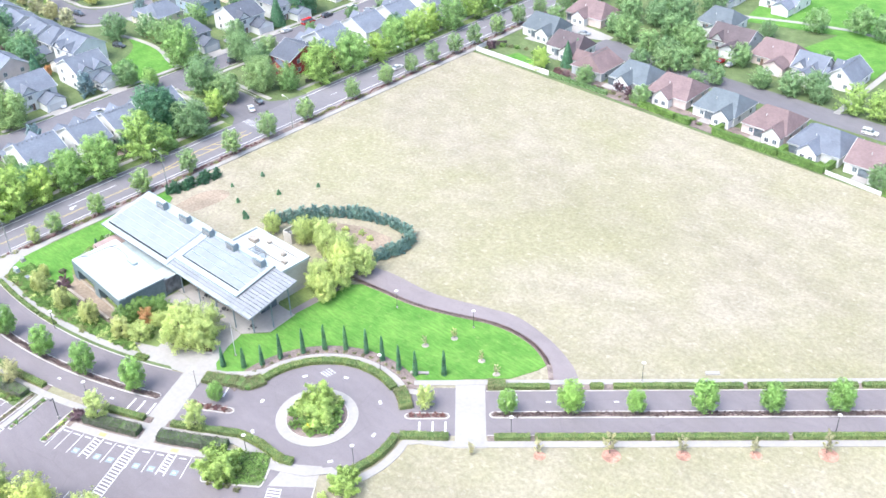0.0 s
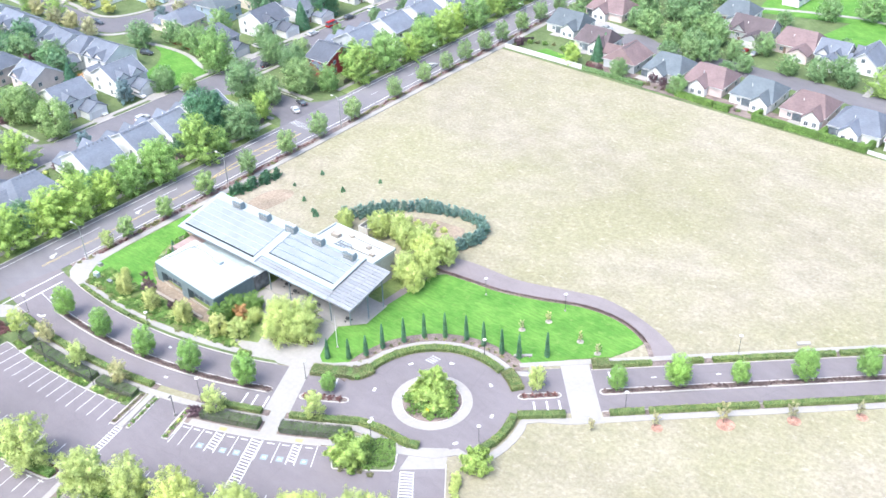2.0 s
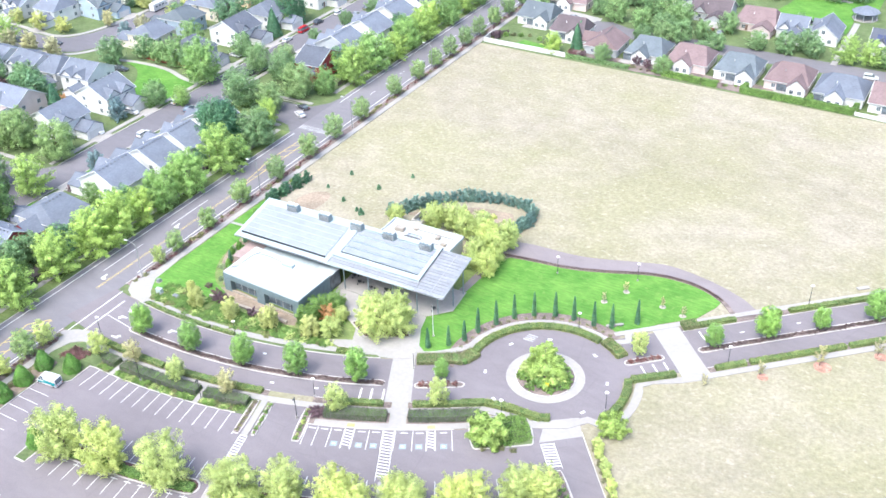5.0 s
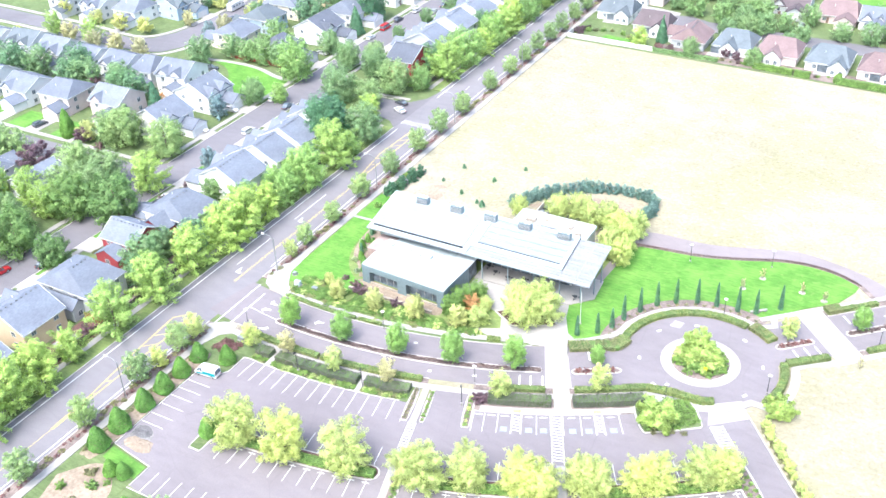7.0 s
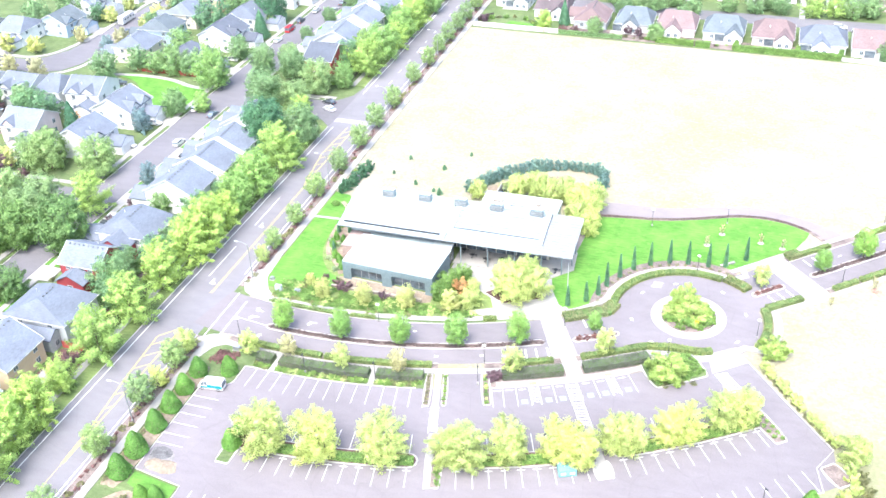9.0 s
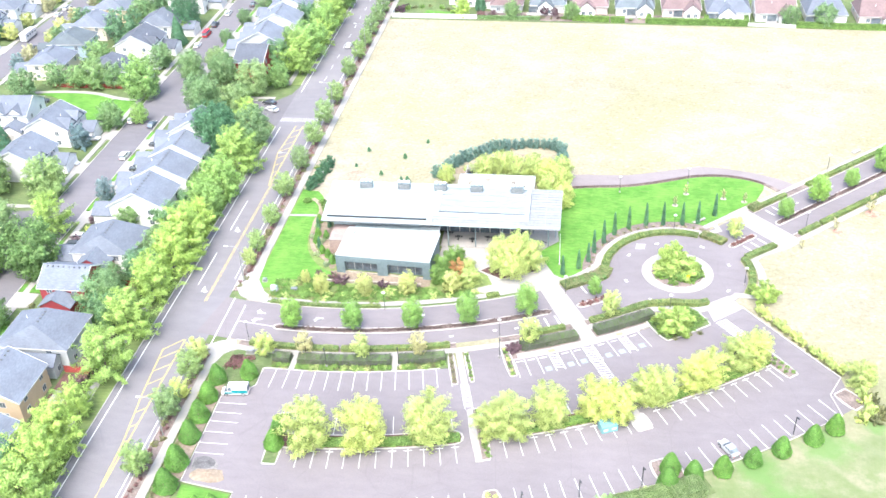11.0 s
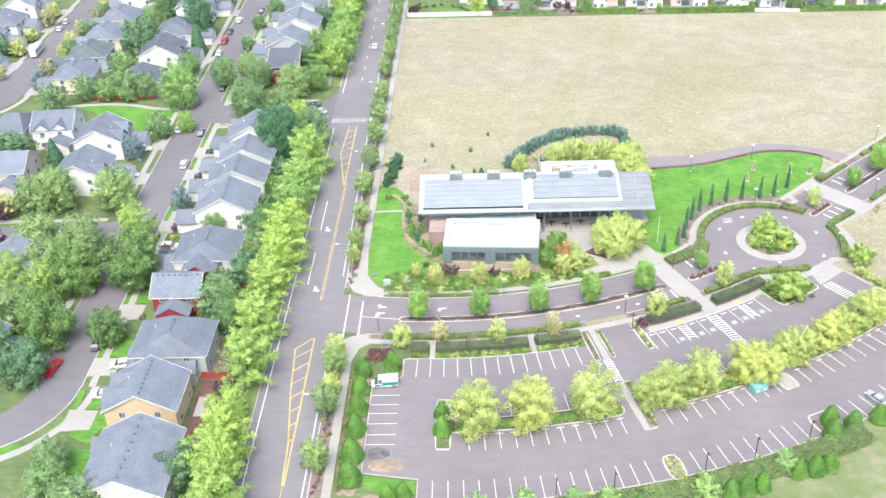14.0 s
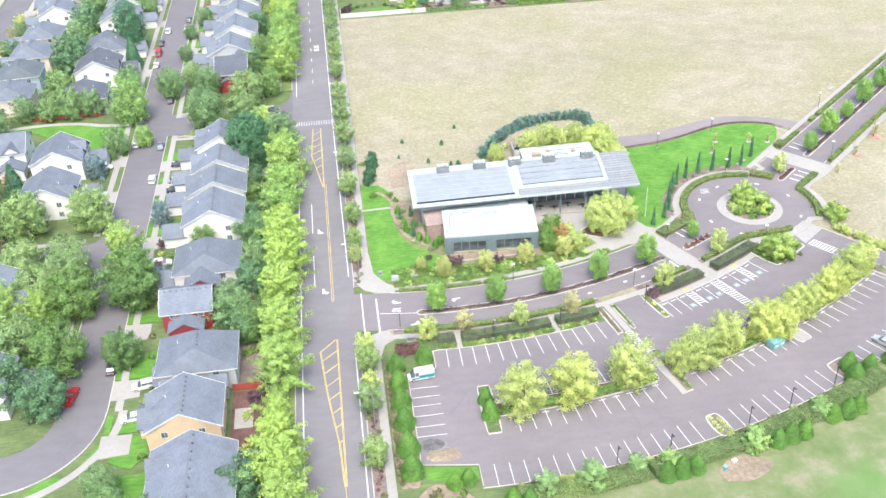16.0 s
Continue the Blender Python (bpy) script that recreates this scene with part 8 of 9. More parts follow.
for y, d in ((-58.6, 12), (-38.6, 11.6), (1.6, 9.4), (23.2, 12), (41.2, 11), (68.4, 12), (-104.2, 12), (-133.6, 12)):
    cy = y + d * 0.5 - 3.5
    sheet("driveway", [(-82, cy - 3.0), (-86.2, cy - 2.6), (-86.2, cy + 2.6), (-82, cy + 3.0)], -0.2, 0.146, M_CONC, label="pale concrete house driveway", category="driveway")
for x in (-117.0, -135.8, -152.2, -169.0, -185.4):
    sheet("driveway", [(x - 2.6, -77.0), (x + 2.6, -77.0), (x + 2.6, -68.0), (x - 2.6, -68.0)], -0.2, 0.132, M_CONC, label="pale concrete house driveway", category="driveway")
    sheet("lawn", [(x - 11.0, -76.6), (x - 3.0, -76.6), (x - 3.0, -66.4), (x - 11.0, -66.4)], -0.2, 0.11, M_LAWN, label="small bright green front lawn", category="lawn")
# pavements and driveways of the far street
for pts in ([(-300, 2.8), (-200, -0.2), (-172, -2.4), (-163.4, -2.8), (-157.6, -0.4), (-153.4, 6.6), (-151.4, 20), (-150.6, 60), (-150.4, 300)], [(-300, -10.8), (-200, -12.8), (-165, -15.3), (-149.6, -15.4), (-141.8, -12.0), (-137.6, -4.6), (-136.8, 6), (-136.4, 40), (-136.4, 300)]):
    bm = bmesh.new()
    ribbon(bm, smooth(pts, 4), 1.7, -0.1, 0.13)
    tagged(part("pavement", bm, M_CONC), "pale concrete pavement of the far street", "pavement", kind="structure")
for y in (6.0, 22.9, 40.4, 57.9, 78.8, 97):
    sheet("driveway", [(-138.4, y - 5.6), (-133.6, y - 5.2), (-133.6, y + 0.4), (-138.4, y + 0.8)], -0.2, 0.142, M_CONC, label="pale concrete house driveway", category="driveway")
    sheet("lawn", [(-135.4, y + 1.2), (-128.8, y + 1.2), (-128.8, y + 7.4), (-135.4, y + 7.4)], -0.2, 0.11, M_LAWN, label="small bright green front lawn", category="lawn")
for y in (22.6, 40, 57, 75):
    sheet("driveway", [(-149.2, y + 5.9), (-153.8, y + 5.5), (-153.8, y - 0.2), (-149.2, y - 0.6)], -0.2, 0.142, M_CONC, label="pale concrete house driveway", category="driveway")
for x in (-173.1, -189.7, -206.1):
    sheet("driveway", [(x - 2.9, -3.6), (x + 2.9, -3.9), (x + 2.6, 0.6), (x - 2.6, 0.6)], -0.2, 0.142, M_CONC, label="pale concrete house driveway", category="driveway")
park = smooth([(-83.6, -14), (-83.6, -32), (-90, -33.5), (-101.5, -28), (-105, -20), (-112, -12.6), (-120, -9.4), (-118.6, -7.2), (-110, -7.0), (-97, -9.6)], 4)
sheet("lawn", park, -0.2, 0.11, M_LAWN, label="bright green lawn of a small neighbourhood park", category="lawn")
bm = bmesh.new()
ribbon(bm, smooth([(-84.5, -12.8), (-92, -11.6), (-100, -8.8), (-108, -7.8), (-118, -8.4), (-126, -10.2)], 5), 1.7, -0.1, 0.146)
tagged(part("path", bm, M_CONC), "pale concrete path through the small park", "path", kind="structure")
sheet("lawn", [(38, 142), (70, 150), (100, 150), (100, 200), (30, 200)], -0.2, 0.02, M_LAWN, label="bright green lawn of the northern park", category="lawn")
sheet("lawn", [(64, 124), (94, 122), (94, 152), (70, 150)], -0.2, 0.016, M_LAWN, label="bright green lawn of the northern park", category="lawn")
for pts in ([(95.6, 92), (95.6, 134)], [(36, 146), (54, 152.6), (72, 157), (90, 156)]):
    bm = bmesh.new()
    ribbon(bm, pts, 2.0, -0.1, 0.1)
    tagged(part("path", bm, M_CONC), "pale concrete park path", "path", kind="structure")
sheet("lawn", [(-8, 61.2), (7.6, 60.8), (4, 67), (-5, 68.6)], -0.2, 0.03, M_LAWN, label="bright green back garden behind a white wall", category="lawn")
for y0, y1 in ((-138.6, -124.2), (-123.4, -108.2), (-107.4, -88.2), (-87.4, -71.6), (-70.8, -58.6), (-57.8, -46.2), (-45.2, -29.0)):
    sheet("yard", [(-47.4, y0), (-41.6, y0), (-41.6, y1), (-47.4, y1)], -0.2, 0.05, M_MULCH, label="brown bark-covered back yard behind a house", category="yard")
for x, y0, y1 in ((-48.2, -165.0, -140.0),):
    sheet("yard", [(-47.6, -158.0), (-40.8, -158.0), (-40.8, -139.4), (-47.6, -139.4)], -0.2, 0.05, M_REDBARK, label="back yard covered in dark red bark", category="yard")
    sheet("patio", [(-47.0, -150.0), (-43.4, -150.0), (-43.4, -144.4), (-47.0, -144.4)], -0.2, 0.09, M_CONC, label="pale concrete back patio", category="patio")

# gazebo of the northern park
gz = thing("gazebo", "open park pavilion with a grey eight-sided roof", "pavilion", Matrix.Translation((97.0, 140.4, 0)))
bm = bmesh.new()
prism(bm, ring_pts(0, 0, 4.6, n=8), 0, 0.2)
part("floor", bm, M_CONC, gz)
for x, y in ring_pts(0, 0, 4.0, n=8):
    bm = bmesh.new()
    tube(bm, (x, y, 0.2), (x, y, 2.9), 0.12, 0.12, 8)
    part("post", bm, M_WHITE, gz)
bm = bmesh.new()
rp = ring_pts(0, 0, 5.0, n=8)
top = bm.verts.new((0, 0, 5.0))
vs = [bm.verts.new((x, y, 2.9)) for x, y in rp]
vl = [bm.verts.new((x, y, 2.75)) for x, y in rp]
for i in range(8):
    j = (i + 1) % 8
    bm.faces.new((vs[i], vs[j], top)), bm.faces.new((vl[i], vl[j], vs[j], vs[i]))
bm.faces.new(vl[::-1])
part("roof", bm, ROOFS["grey"], gz)

# ---- fences and walls ----


def white_wall(x0, y0, x1, y1, h=1.8):
    ob = thing("boundary_wall", "long white boundary wall at the edge of the dry field", "wall", Matrix.Translation((x0, y0, 0)) @ Matrix.Rotation(math.atan2(y1 - y0, x1 - x0), 4, "Z"), "white boundary walls")
    L = math.hypot(x1 - x0, y1 - y0)
    n = max(1, int(L / 2.6))
    for i in range(n):
        bm = bmesh.new()
        box(bm, L * i / n + 0.1, -0.06, 0, L * (i + 1) / n - 0.1, 0.06, h - 0.08)
        part("panel", bm, M_WHITE, ob)
    for i in range(n + 1):
        bm = bmesh.new()
        box(bm, L * i / n - 0.11, -0.11, 0, L * i / n + 0.11, 0.11, h)
        part("post", bm, M_WHITE, ob)


white_wall(-17.0, 61.0, 14.2, 60.2)
white_wall(108.8, 56.4, 124.2, 54.8, 1.3)
white_wall(-17.0, 61.0, -17.0, 66.0)


def plank_fence(x0, y0, x1, y1, h, material, label):
    ob = thing("fence", label, "fence", Matrix.Translation((x0, y0, 0)) @ Matrix.Rotation(math.atan2(y1 - y0, x1 - x0), 4, "Z"), "wooden fences")
    L = math.hypot(x1 - x0, y1 - y0)
    n = max(1, int(L / 2.4))
    for i in range(n):
        bm = bmesh.new()
        box(bm, L * i / n + 0.01, -0.025, 0.05, L * (i + 1) / n - 0.01, 0.025, h)
        part("panel", bm, material, ob)
        bm = bmesh.new()
        box(bm, L * i / n - 0.06, 0.03, 0, L * i / n + 0.06, 0.13, h + 0.05)
        part("post", bm, material, ob)


M_FENCE = surface("dark_stained_wood", (0.085, 0.075, 0.065), 0.85, big=0.5, small=4, amount=0.25)
M_REDW = surface("red_stained_wood", (0.27, 0.055, 0.05), 0.8, big=0.5, small=4, amount=0.2)
for y0, y1 in ((-190, -158.6), (-158, -139.4), (-139, -124), (-123.6, -108), (-107.6, -88), (-87.6, -71.6), (-71, -58.6), (-58, -46), (-45.4, -28.6), (6, 20.4), (21, 36), (36.6, 52), (52.6, 70), (70.6, 100)):
    plank_fence(-41.4, y0, -41.4, y1, 1.5, M_FENCE, "dark stained wooden garden fence")
for y in (-158.3, -123.8, -107.8, -87.8, -71.3, -58.3, -46, 20.6, 36.4, 52.4):
    plank_fence(-47.0, y, -41.6, y, 1.5, M_FENCE, "dark stained wooden garden fence")
plank_fence(-47.6, -139.0, -41.6, -139.0, 1.8, M_REDW, "red stained wooden garden fence")
plank_fence(-117.6, -4.4, -93.6, -4.4, 1.6, M_REDW, "red stained wooden garden fence")
plank_fence(-47.4, -109.2, -44.4, -109.2, 1.8, M_REDW, "red stained wooden garden fence")
plank_fence(-16.9, 66.2, -12.4, 71.6, 1.6, M_FENCE, "dark stained wooden garden fence")
shed = thing("shed", "grey-roofed lean-to shed beside a house", "shed", Matrix.Translation((-44.0, -161.6, 0)))
bm = bmesh.new()
box(bm, -2.4, -3.0, 0, 2.4, 3.0, 2.3)
part("wall", bm, WALLS["grey"], shed)
bm = bmesh.new()
slab(bm, [(-2.6, -3.2, 2.7), (2.6, -3.2, 2.35), (2.6, 3.2, 2.35), (-2.6, 3.2, 2.7)], 0.15)
part("roof", bm, ROOFS["dark"], shed)

# ---- cars ----
M_TYRE = surface("tyre_rubber", (0.03, 0.03, 0.03), 0.9, big=1, small=6, amount=0.2)
M_RIM = surface("alloy_rim", (0.5, 0.5, 0.52), 0.35, 0.8, big=1, small=6, amount=0.1)
M_LAMP = surface("lamp_glass", (0.75, 0.75, 0.72), 0.2, 0, 0.6, big=1, small=6, amount=0.05)
M_TAIL = surface("tail_lamp", (0.40, 0.03, 0.03), 0.3, 0, 0.6, big=1, small=6, amount=0.1)


def paint(name, c):
    return surface(name, c, 0.25, 0.1, 0.6, big=0.6, small=5, amount=0.06, local=True)


PAINT = {"white": paint("white_car_paint", (0.507, 0.507, 0.507)), "silver": paint("silver_car_paint", (0.312, 0.325, 0.338)), "dark": paint("dark_car_paint", (0.06, 0.065, 0.075)), "red": paint("red_car_paint", (0.325, 0.019, 0.026)), "blue": paint("blue_grey_car_paint", (0.104, 0.130, 0.169)), "teal": paint("teal_car_paint", (0.019, 0.234, 0.260))}
ME_TYRE = mesh_of("tyre", lambda bm: tube(bm, (0, -0.1, 0), (0, 0.1, 0), 0.33, 0.33, 16), M_TYRE)
ME_RIM = mesh_of("rim", lambda bm: tube(bm, (0, -0.11, 0), (0, 0.11, 0), 0.2, 0.2, 12), M_RIM)


def loft(bm, secs):
    """A closed hull through rectangles (x, half width, z low, z high)."""
    rows = [[bm.verts.new(c) for c in ((x, -w, z0), (x, w, z0), (x, w * 0.96, z1), (x, -w * 0.96, z1))] for x, w, z0, z1 in secs]
    for a, b in zip(rows[:-1], rows[1:]):
        for i in range(4):
            j = (i + 1) % 4
            bm.faces.new((a[i], a[j], b[j], b[i]))
    bm.faces.new(rows[0][::-1]), bm.faces.new(rows[-1])
    bmesh.ops.recalc_face_normals(bm, faces=bm.faces)


def car(kind, colour, x, y, turn, where, stripe=None):
    names = {"car": ("car", 4.5, 1.45), "suv": ("suv", 4.7, 1.72), "van": ("van", 5.5, 2.15), "pickup": ("pickup_truck", 5.6, 1.8)}
    nm, L, H = names[kind]
    word = {"blue": "dark blue-grey"}.get(colour, colour)
    ob = thing(nm, "%s %s %s" % (word, nm.replace("_", " "), where), "car" if kind != "van" else "van", Matrix.Translation((x, y, 0.045)) @ Matrix.Rotation(radians(turn), 4, "Z"), "parked vehicles")
    W = 0.92 if kind != "van" else 1.0
    bm = bmesh.new()
    h = 0.92 if kind == "car" else 1.05
    loft(bm, [(-L / 2, W * 0.86, 0.35, h * 0.82), (-L / 2 + 0.12, W * 0.96, 0.26, h * 0.98), (-L * 0.2, W, 0.24, h), (L * 0.22, W, 0.24, h * 0.98), (L / 2 - 0.5, W * 0.97, 0.26, h * 0.86), (L / 2 - 0.06, W * 0.86, 0.30, h * 0.70), (L / 2, W * 0.78, 0.38, h * 0.6)])
    bmesh.ops.bevel(bm, geom=[e for e in bm.edges], offset=0.05, segments=2, affect="EDGES", clamp_overlap=True)
    part("body", bm, PAINT[colour], ob)
    back = {"car": -L * 0.36, "suv": -L * 0.47, "van": -L * 0.49, "pickup": -L * 0.08}[kind]
    front = {"car": L * 0.20, "suv": L * 0.20, "van": L * 0.36, "pickup": L * 0.20}[kind]
    bm = bmesh.new()
    loft(bm, [(back, W * 0.86, h - 0.06, h + 0.02), (back + (0.55 if kind == "car" else 0.15), W * 0.80, h - 0.06, H - 0.09), (front - 0.65, W * 0.80, h - 0.06, H - 0.09), (front + 0.12, W * 0.86, h - 0.06, h - 0.02)])
    part("glass", bm, M_GLASS, ob, "dark windows")
    bm = bmesh.new()
    x0, x1 = back + (0.62 if kind == "car" else 0.16), front - 0.70
    loft(bm, [(x0 - 0.08, W * 0.78, H - 0.13, H - 0.05), (x0 + 0.2, W * 0.81, H - 0.13, H), (x1 - 0.2, W * 0.81, H - 0.13, H), (x1 + 0.08, W * 0.78, H - 0.13, H - 0.06)])
    part("roof", bm, PAINT[colour], ob)
    for sx in (x0, (x0 + x1) / 2, x1):
        for sy in (-1, 1):
            bm = bmesh.new()
            box(bm, sx - 0.05, sy * W * 0.84 - 0.03, h - 0.05, sx + 0.05, sy * W * 0.84 + 0.03, H - 0.08)
            part("pillar", bm, PAINT[colour], ob)
    if kind == "pickup":
        bm = bmesh.new()
        for y0, y1 in ((-W, -W + 0.1), (W - 0.1, W)):
            box(bm, -L / 2 + 0.1, y0, h - 0.05, back, y1, h + 0.25)
        part("bed_side", bm, PAINT[colour], ob)
    for sx in (-L * 0.30, L * 0.31):
        for sy in (-1, 1):
            t = shared("tyre", ME_TYRE, ob, Matrix.Translation((sx, sy * (W - 0.06), 0.33)))
            shared("rim", ME_RIM, t)
    for sy in (-1, 1):
        bm = bmesh.new()
        box(bm, L / 2 - 0.12, sy * W * 0.62 - 0.16, 0.52, L / 2 + 0.01, sy * W * 0.62 + 0.16, 0.66)
        part("headlight", bm, M_LAMP, ob)
        bm = bmesh.new()
        box(bm, -L / 2 - 0.01, sy * W * 0.66 - 0.14, 0.58, -L / 2 + 0.1, sy * W * 0.66 + 0.14, 0.74)
        part("tail_light", bm, M_TAIL, ob)
    if stripe:
        bm = bmesh.new()
        for sy in (-1, 1):
            box(bm, -L * 0.48, sy * W * 0.93 - 0.05, 0.9, L * 0.10, sy * W * 0.93 + 0.05, 2.06)
        part("cargo_side", bm, PAINT[colour], ob)
        bm = bmesh.new()
        for sy in (-1, 1):
            box(bm, -L * 0.47, sy * (W + 0.02) - 0.012, 0.72, L * 0.095, sy * (W + 0.02) + 0.012, 1.45)
            box(bm, L * 0.10, sy * (W + 0.02) - 0.012, 0.62, L * 0.36, sy * (W + 0.02) + 0.012, 0.96)
        part("side_stripe", bm, PAINT[stripe], ob, "broad teal stripe along the side")
    return ob


spots_d_1 = (("van", "white", -10.2, -141.6, 185, "parked in a stall of the lot"), ("car", "silver", 83.6, -147.9, 122, "parked nose-in in a stall of the lot"), ("car", "white", -39.4, -17.5, 155, "waiting at the junction"), ("car", "white", -26.8, 33.0, 90, "on the main road"), ("car", "dark", -41.6, -12.9, 165, "waiting at the junction"), ("suv", "white", -80.2, -27.0, 90, "parked beside the kerb"), ("car", "blue", -73.0, -29.8, 90, "parked beside the kerb"), ("suv", "white", -73.2, -49.2, 90, "parked beside the kerb"), ("van", "red", -81.0, 41.2, 90, "parked beside the kerb"), ("suv", "dark", -81.0, 50.4, 90, "parked beside the kerb"), ("car", "white", -80.8, 30.9, 90, "parked beside the kerb"), ("car", "dark", -73.2, 71.6, 90, "parked beside the kerb"), ("car", "silver", -73.2, 64.0, 90, "parked beside the kerb"), ("suv", "dark", -73.2, 1.5, 90, "parked beside the kerb"), ("car", "dark", -66.6, -42.0, 0, "parked on a house driveway"), ("car", "silver", -66.8, -50.6, 10, "parked on a house driveway"), ("car", "dark", -66.6, -56.0, 8, "parked on a house driveway"), ("car", "red", -66.4, 83.6, 0, "parked on a house driveway"), ("suv", "white", -65.6, -134.8, 190, "parked on a house driveway"), ("car", "white", -66.6, -143.9, 188, "parked on a house driveway"), ("pickup", "red", -79.6, -135.6, 80, "parked beside the kerb"), ("car", "dark", -72.8, -128.0, 90, "parked beside the kerb"), ("suv", "white", -66.4, -90.9, 5, "parked on a house driveway"), ("suv", "dark", -66.2, -94.4, 3, "parked on a house driveway"), ("car", "white", -47.0, -92.0, 20, "parked behind a house"),)
spots_d_2 = (("suv", "white", -87.6, -39.4, 0, "parked on a house driveway"), ("car", "white", -86.8, -54.4, 0, "parked on a house driveway"), ("suv", "dark", -115.4, -16.0, 20, "parked near the park"), ("suv", "dark", -155.4, -8.4, 10, "parked in the far street"), ("suv", "dark", -139.6, 25.6, 88, "parked in the far street"), ("suv", "white", -146.8, 66.0, 90, "parked in the far street"), ("car", "white", -146.8, 58.6, 90, "parked in the far street"), ("suv", "dark", -135.4, -73.0, 80, "parked on a house driveway"), ("car", "white", -88.4, 11.2, 0, "parked on a house driveway"), ("suv", "white", -79.8, 62, 90, "parked beside the kerb"), ("car", "silver", 2.6, 95.6, 20, "parked on a drive"), ("car", "red", 51.0, 104.0, 90, "parked on a drive"), ("car", "silver", 54.6, 103.8, 90, "parked on a drive"), ("suv", "white", 108.3, 85.6, 5, "parked beside the kerb"),)
for kind, col, x, y, a, wh in spots_d_1 + spots_d_2:
    car(kind, col, x, y, a, wh, "teal" if kind == "van" and x > -20 else None)

rv = thing("motorhome", "long white motorhome parked in the far street", "motorhome", Matrix.Translation((-147.0, 35.4, 0.03)) @ Matrix.Rotation(radians(92), 4, "Z"))
bm = bmesh.new()
box(bm, -3.6, -1.2, 0.5, 3.2, 1.2, 3.2)
box(bm, 3.2, -1.15, 1.9, 4.4, 1.15, 3.15, None, 0.08)
bmesh.ops.bevel(bm, geom=bm.edges[:], offset=0.1, segments=2, affect="EDGES")
part("body", bm, PAINT["white"], rv)
bm = bmesh.new()
box(bm, 3.2, -1.0, 0.5, 5.2, 1.0, 1.35, None, 0.05)
part("cab", bm, PAINT["white"], rv)
bm = bmesh.new()
box(bm, 3.22, -0.95, 1.35, 4.6, 0.95, 1.88, None, 0.12)
part("windscreen", bm, M_GLASS, rv)
for x in (-2.4, -0.6, 1.2):
    for sy in (-1, 1):
        bm = bmesh.new()
        box(bm, x, sy * 1.2 - 0.02, 1.7, x + 1.0, sy * 1.2 + 0.02, 2.4)
        part("window", bm, M_GLASS, rv)
for x in (-2.2, 4.1):
    for y in (-1.0, 1.0):
        w = shared("wheel", ME_TYRE, rv, Matrix.Translation((x, y, 0.36)))
        shared("rim", ME_RIM, w)
bm = bmesh.new()
box(bm, -1.6, -0.4, 3.2, -0.6, 0.4, 3.42, None, 0.05)
part("roof_vent", bm, M_WHITE, rv)

# ---- lamps, signs and street furniture ----
M_LIT = surface("white_lamp_head", (0.533, 0.533, 0.520), 0.4, big=1, small=5, amount=0.04)


def road_lamp(x, y, turn, h=9.0):
    ob = thing("street_lamp", "tall pale steel street lamp with a curved arm", "street lamp", Matrix.Translation((x, y, 0.1)) @ Matrix.Rotation(radians(turn), 4, "Z"), "road lamps")
    bm = bmesh.new()
    tube(bm, (0, 0, 0), (0, 0, h), 0.13, 0.08, 10)
    part("pole", bm, M_GALV, ob)
    bm = bmesh.new()
    pts = [(0, 0, h - 0.6), (-0.5, 0, h + 0.15), (-1.3, 0, h + 0.45), (-2.5, 0, h + 0.5)]
    for p, q in zip(pts[:-1], pts[1:]):
        tube(bm, p, q, 0.055, 0.05, 8)
    part("arm", bm, M_GALV, ob)
    bm = bmesh.new()
    box(bm, -3.3, -0.17, h + 0.40, -2.4, 0.17, h + 0.58, None, 0.05)
    part("lamp_head", bm, M_LIT, ob)
    bm = bmesh.new()
    tube(bm, (0, 0, 0), (0, 0, 0.3), 0.24, 0.2, 10)
    part("base", bm, M_CONC, ob)


for x, y in ((-20.3, -104.8), (-20.3, -154.5), (-20.3, -60.8), (-20.3, -17.2), (-20.3, 30), (-20.3, 78), (-20.3, -200)):
    road_lamp(x, y, 0)


def post_lamp(x, y, h=4.4):
    ob = thing("post_lamp", "dark post lamp with a round white head", "lamp post", Matrix.Translation((x, y, 0.1)), "post lamps of the drive")
    bm = bmesh.new()
    tube(bm, (0, 0, 0), (0, 0, h), 0.06, 0.045, 8)
    part("post", bm, M_DARKMETAL, ob)
    bm = bmesh.new()
    tube(bm, (0, 0, h), (0, 0, h + 0.14), 0.20, 0.40, 14)
    tube(bm, (0, 0, h + 0.14), (0, 0, h + 0.26), 0.42, 0.30, 14)
    part("lamp_head", bm, M_LIT, ob)
    bm = bmesh.new()
    tube(bm, (0, 0, 0), (0, 0, 0.35), 0.2, 0.18, 10)
    part("base", bm, M_CONC, ob)


for x, y in ((82.0, -53.4), (64.7, -59.0), (108.2, -72.8), (117.9, -44.2), (91.6, -97.0), (77.4, -76.4), (39.9, -119.8), (52.8, -103.4), (14.1, -112.6), (75.0, -108.2), (-12.8, -125.1), (152.4, -33.2), rc(S0 + 130, 121.0)):
    post_lamp(x, y)


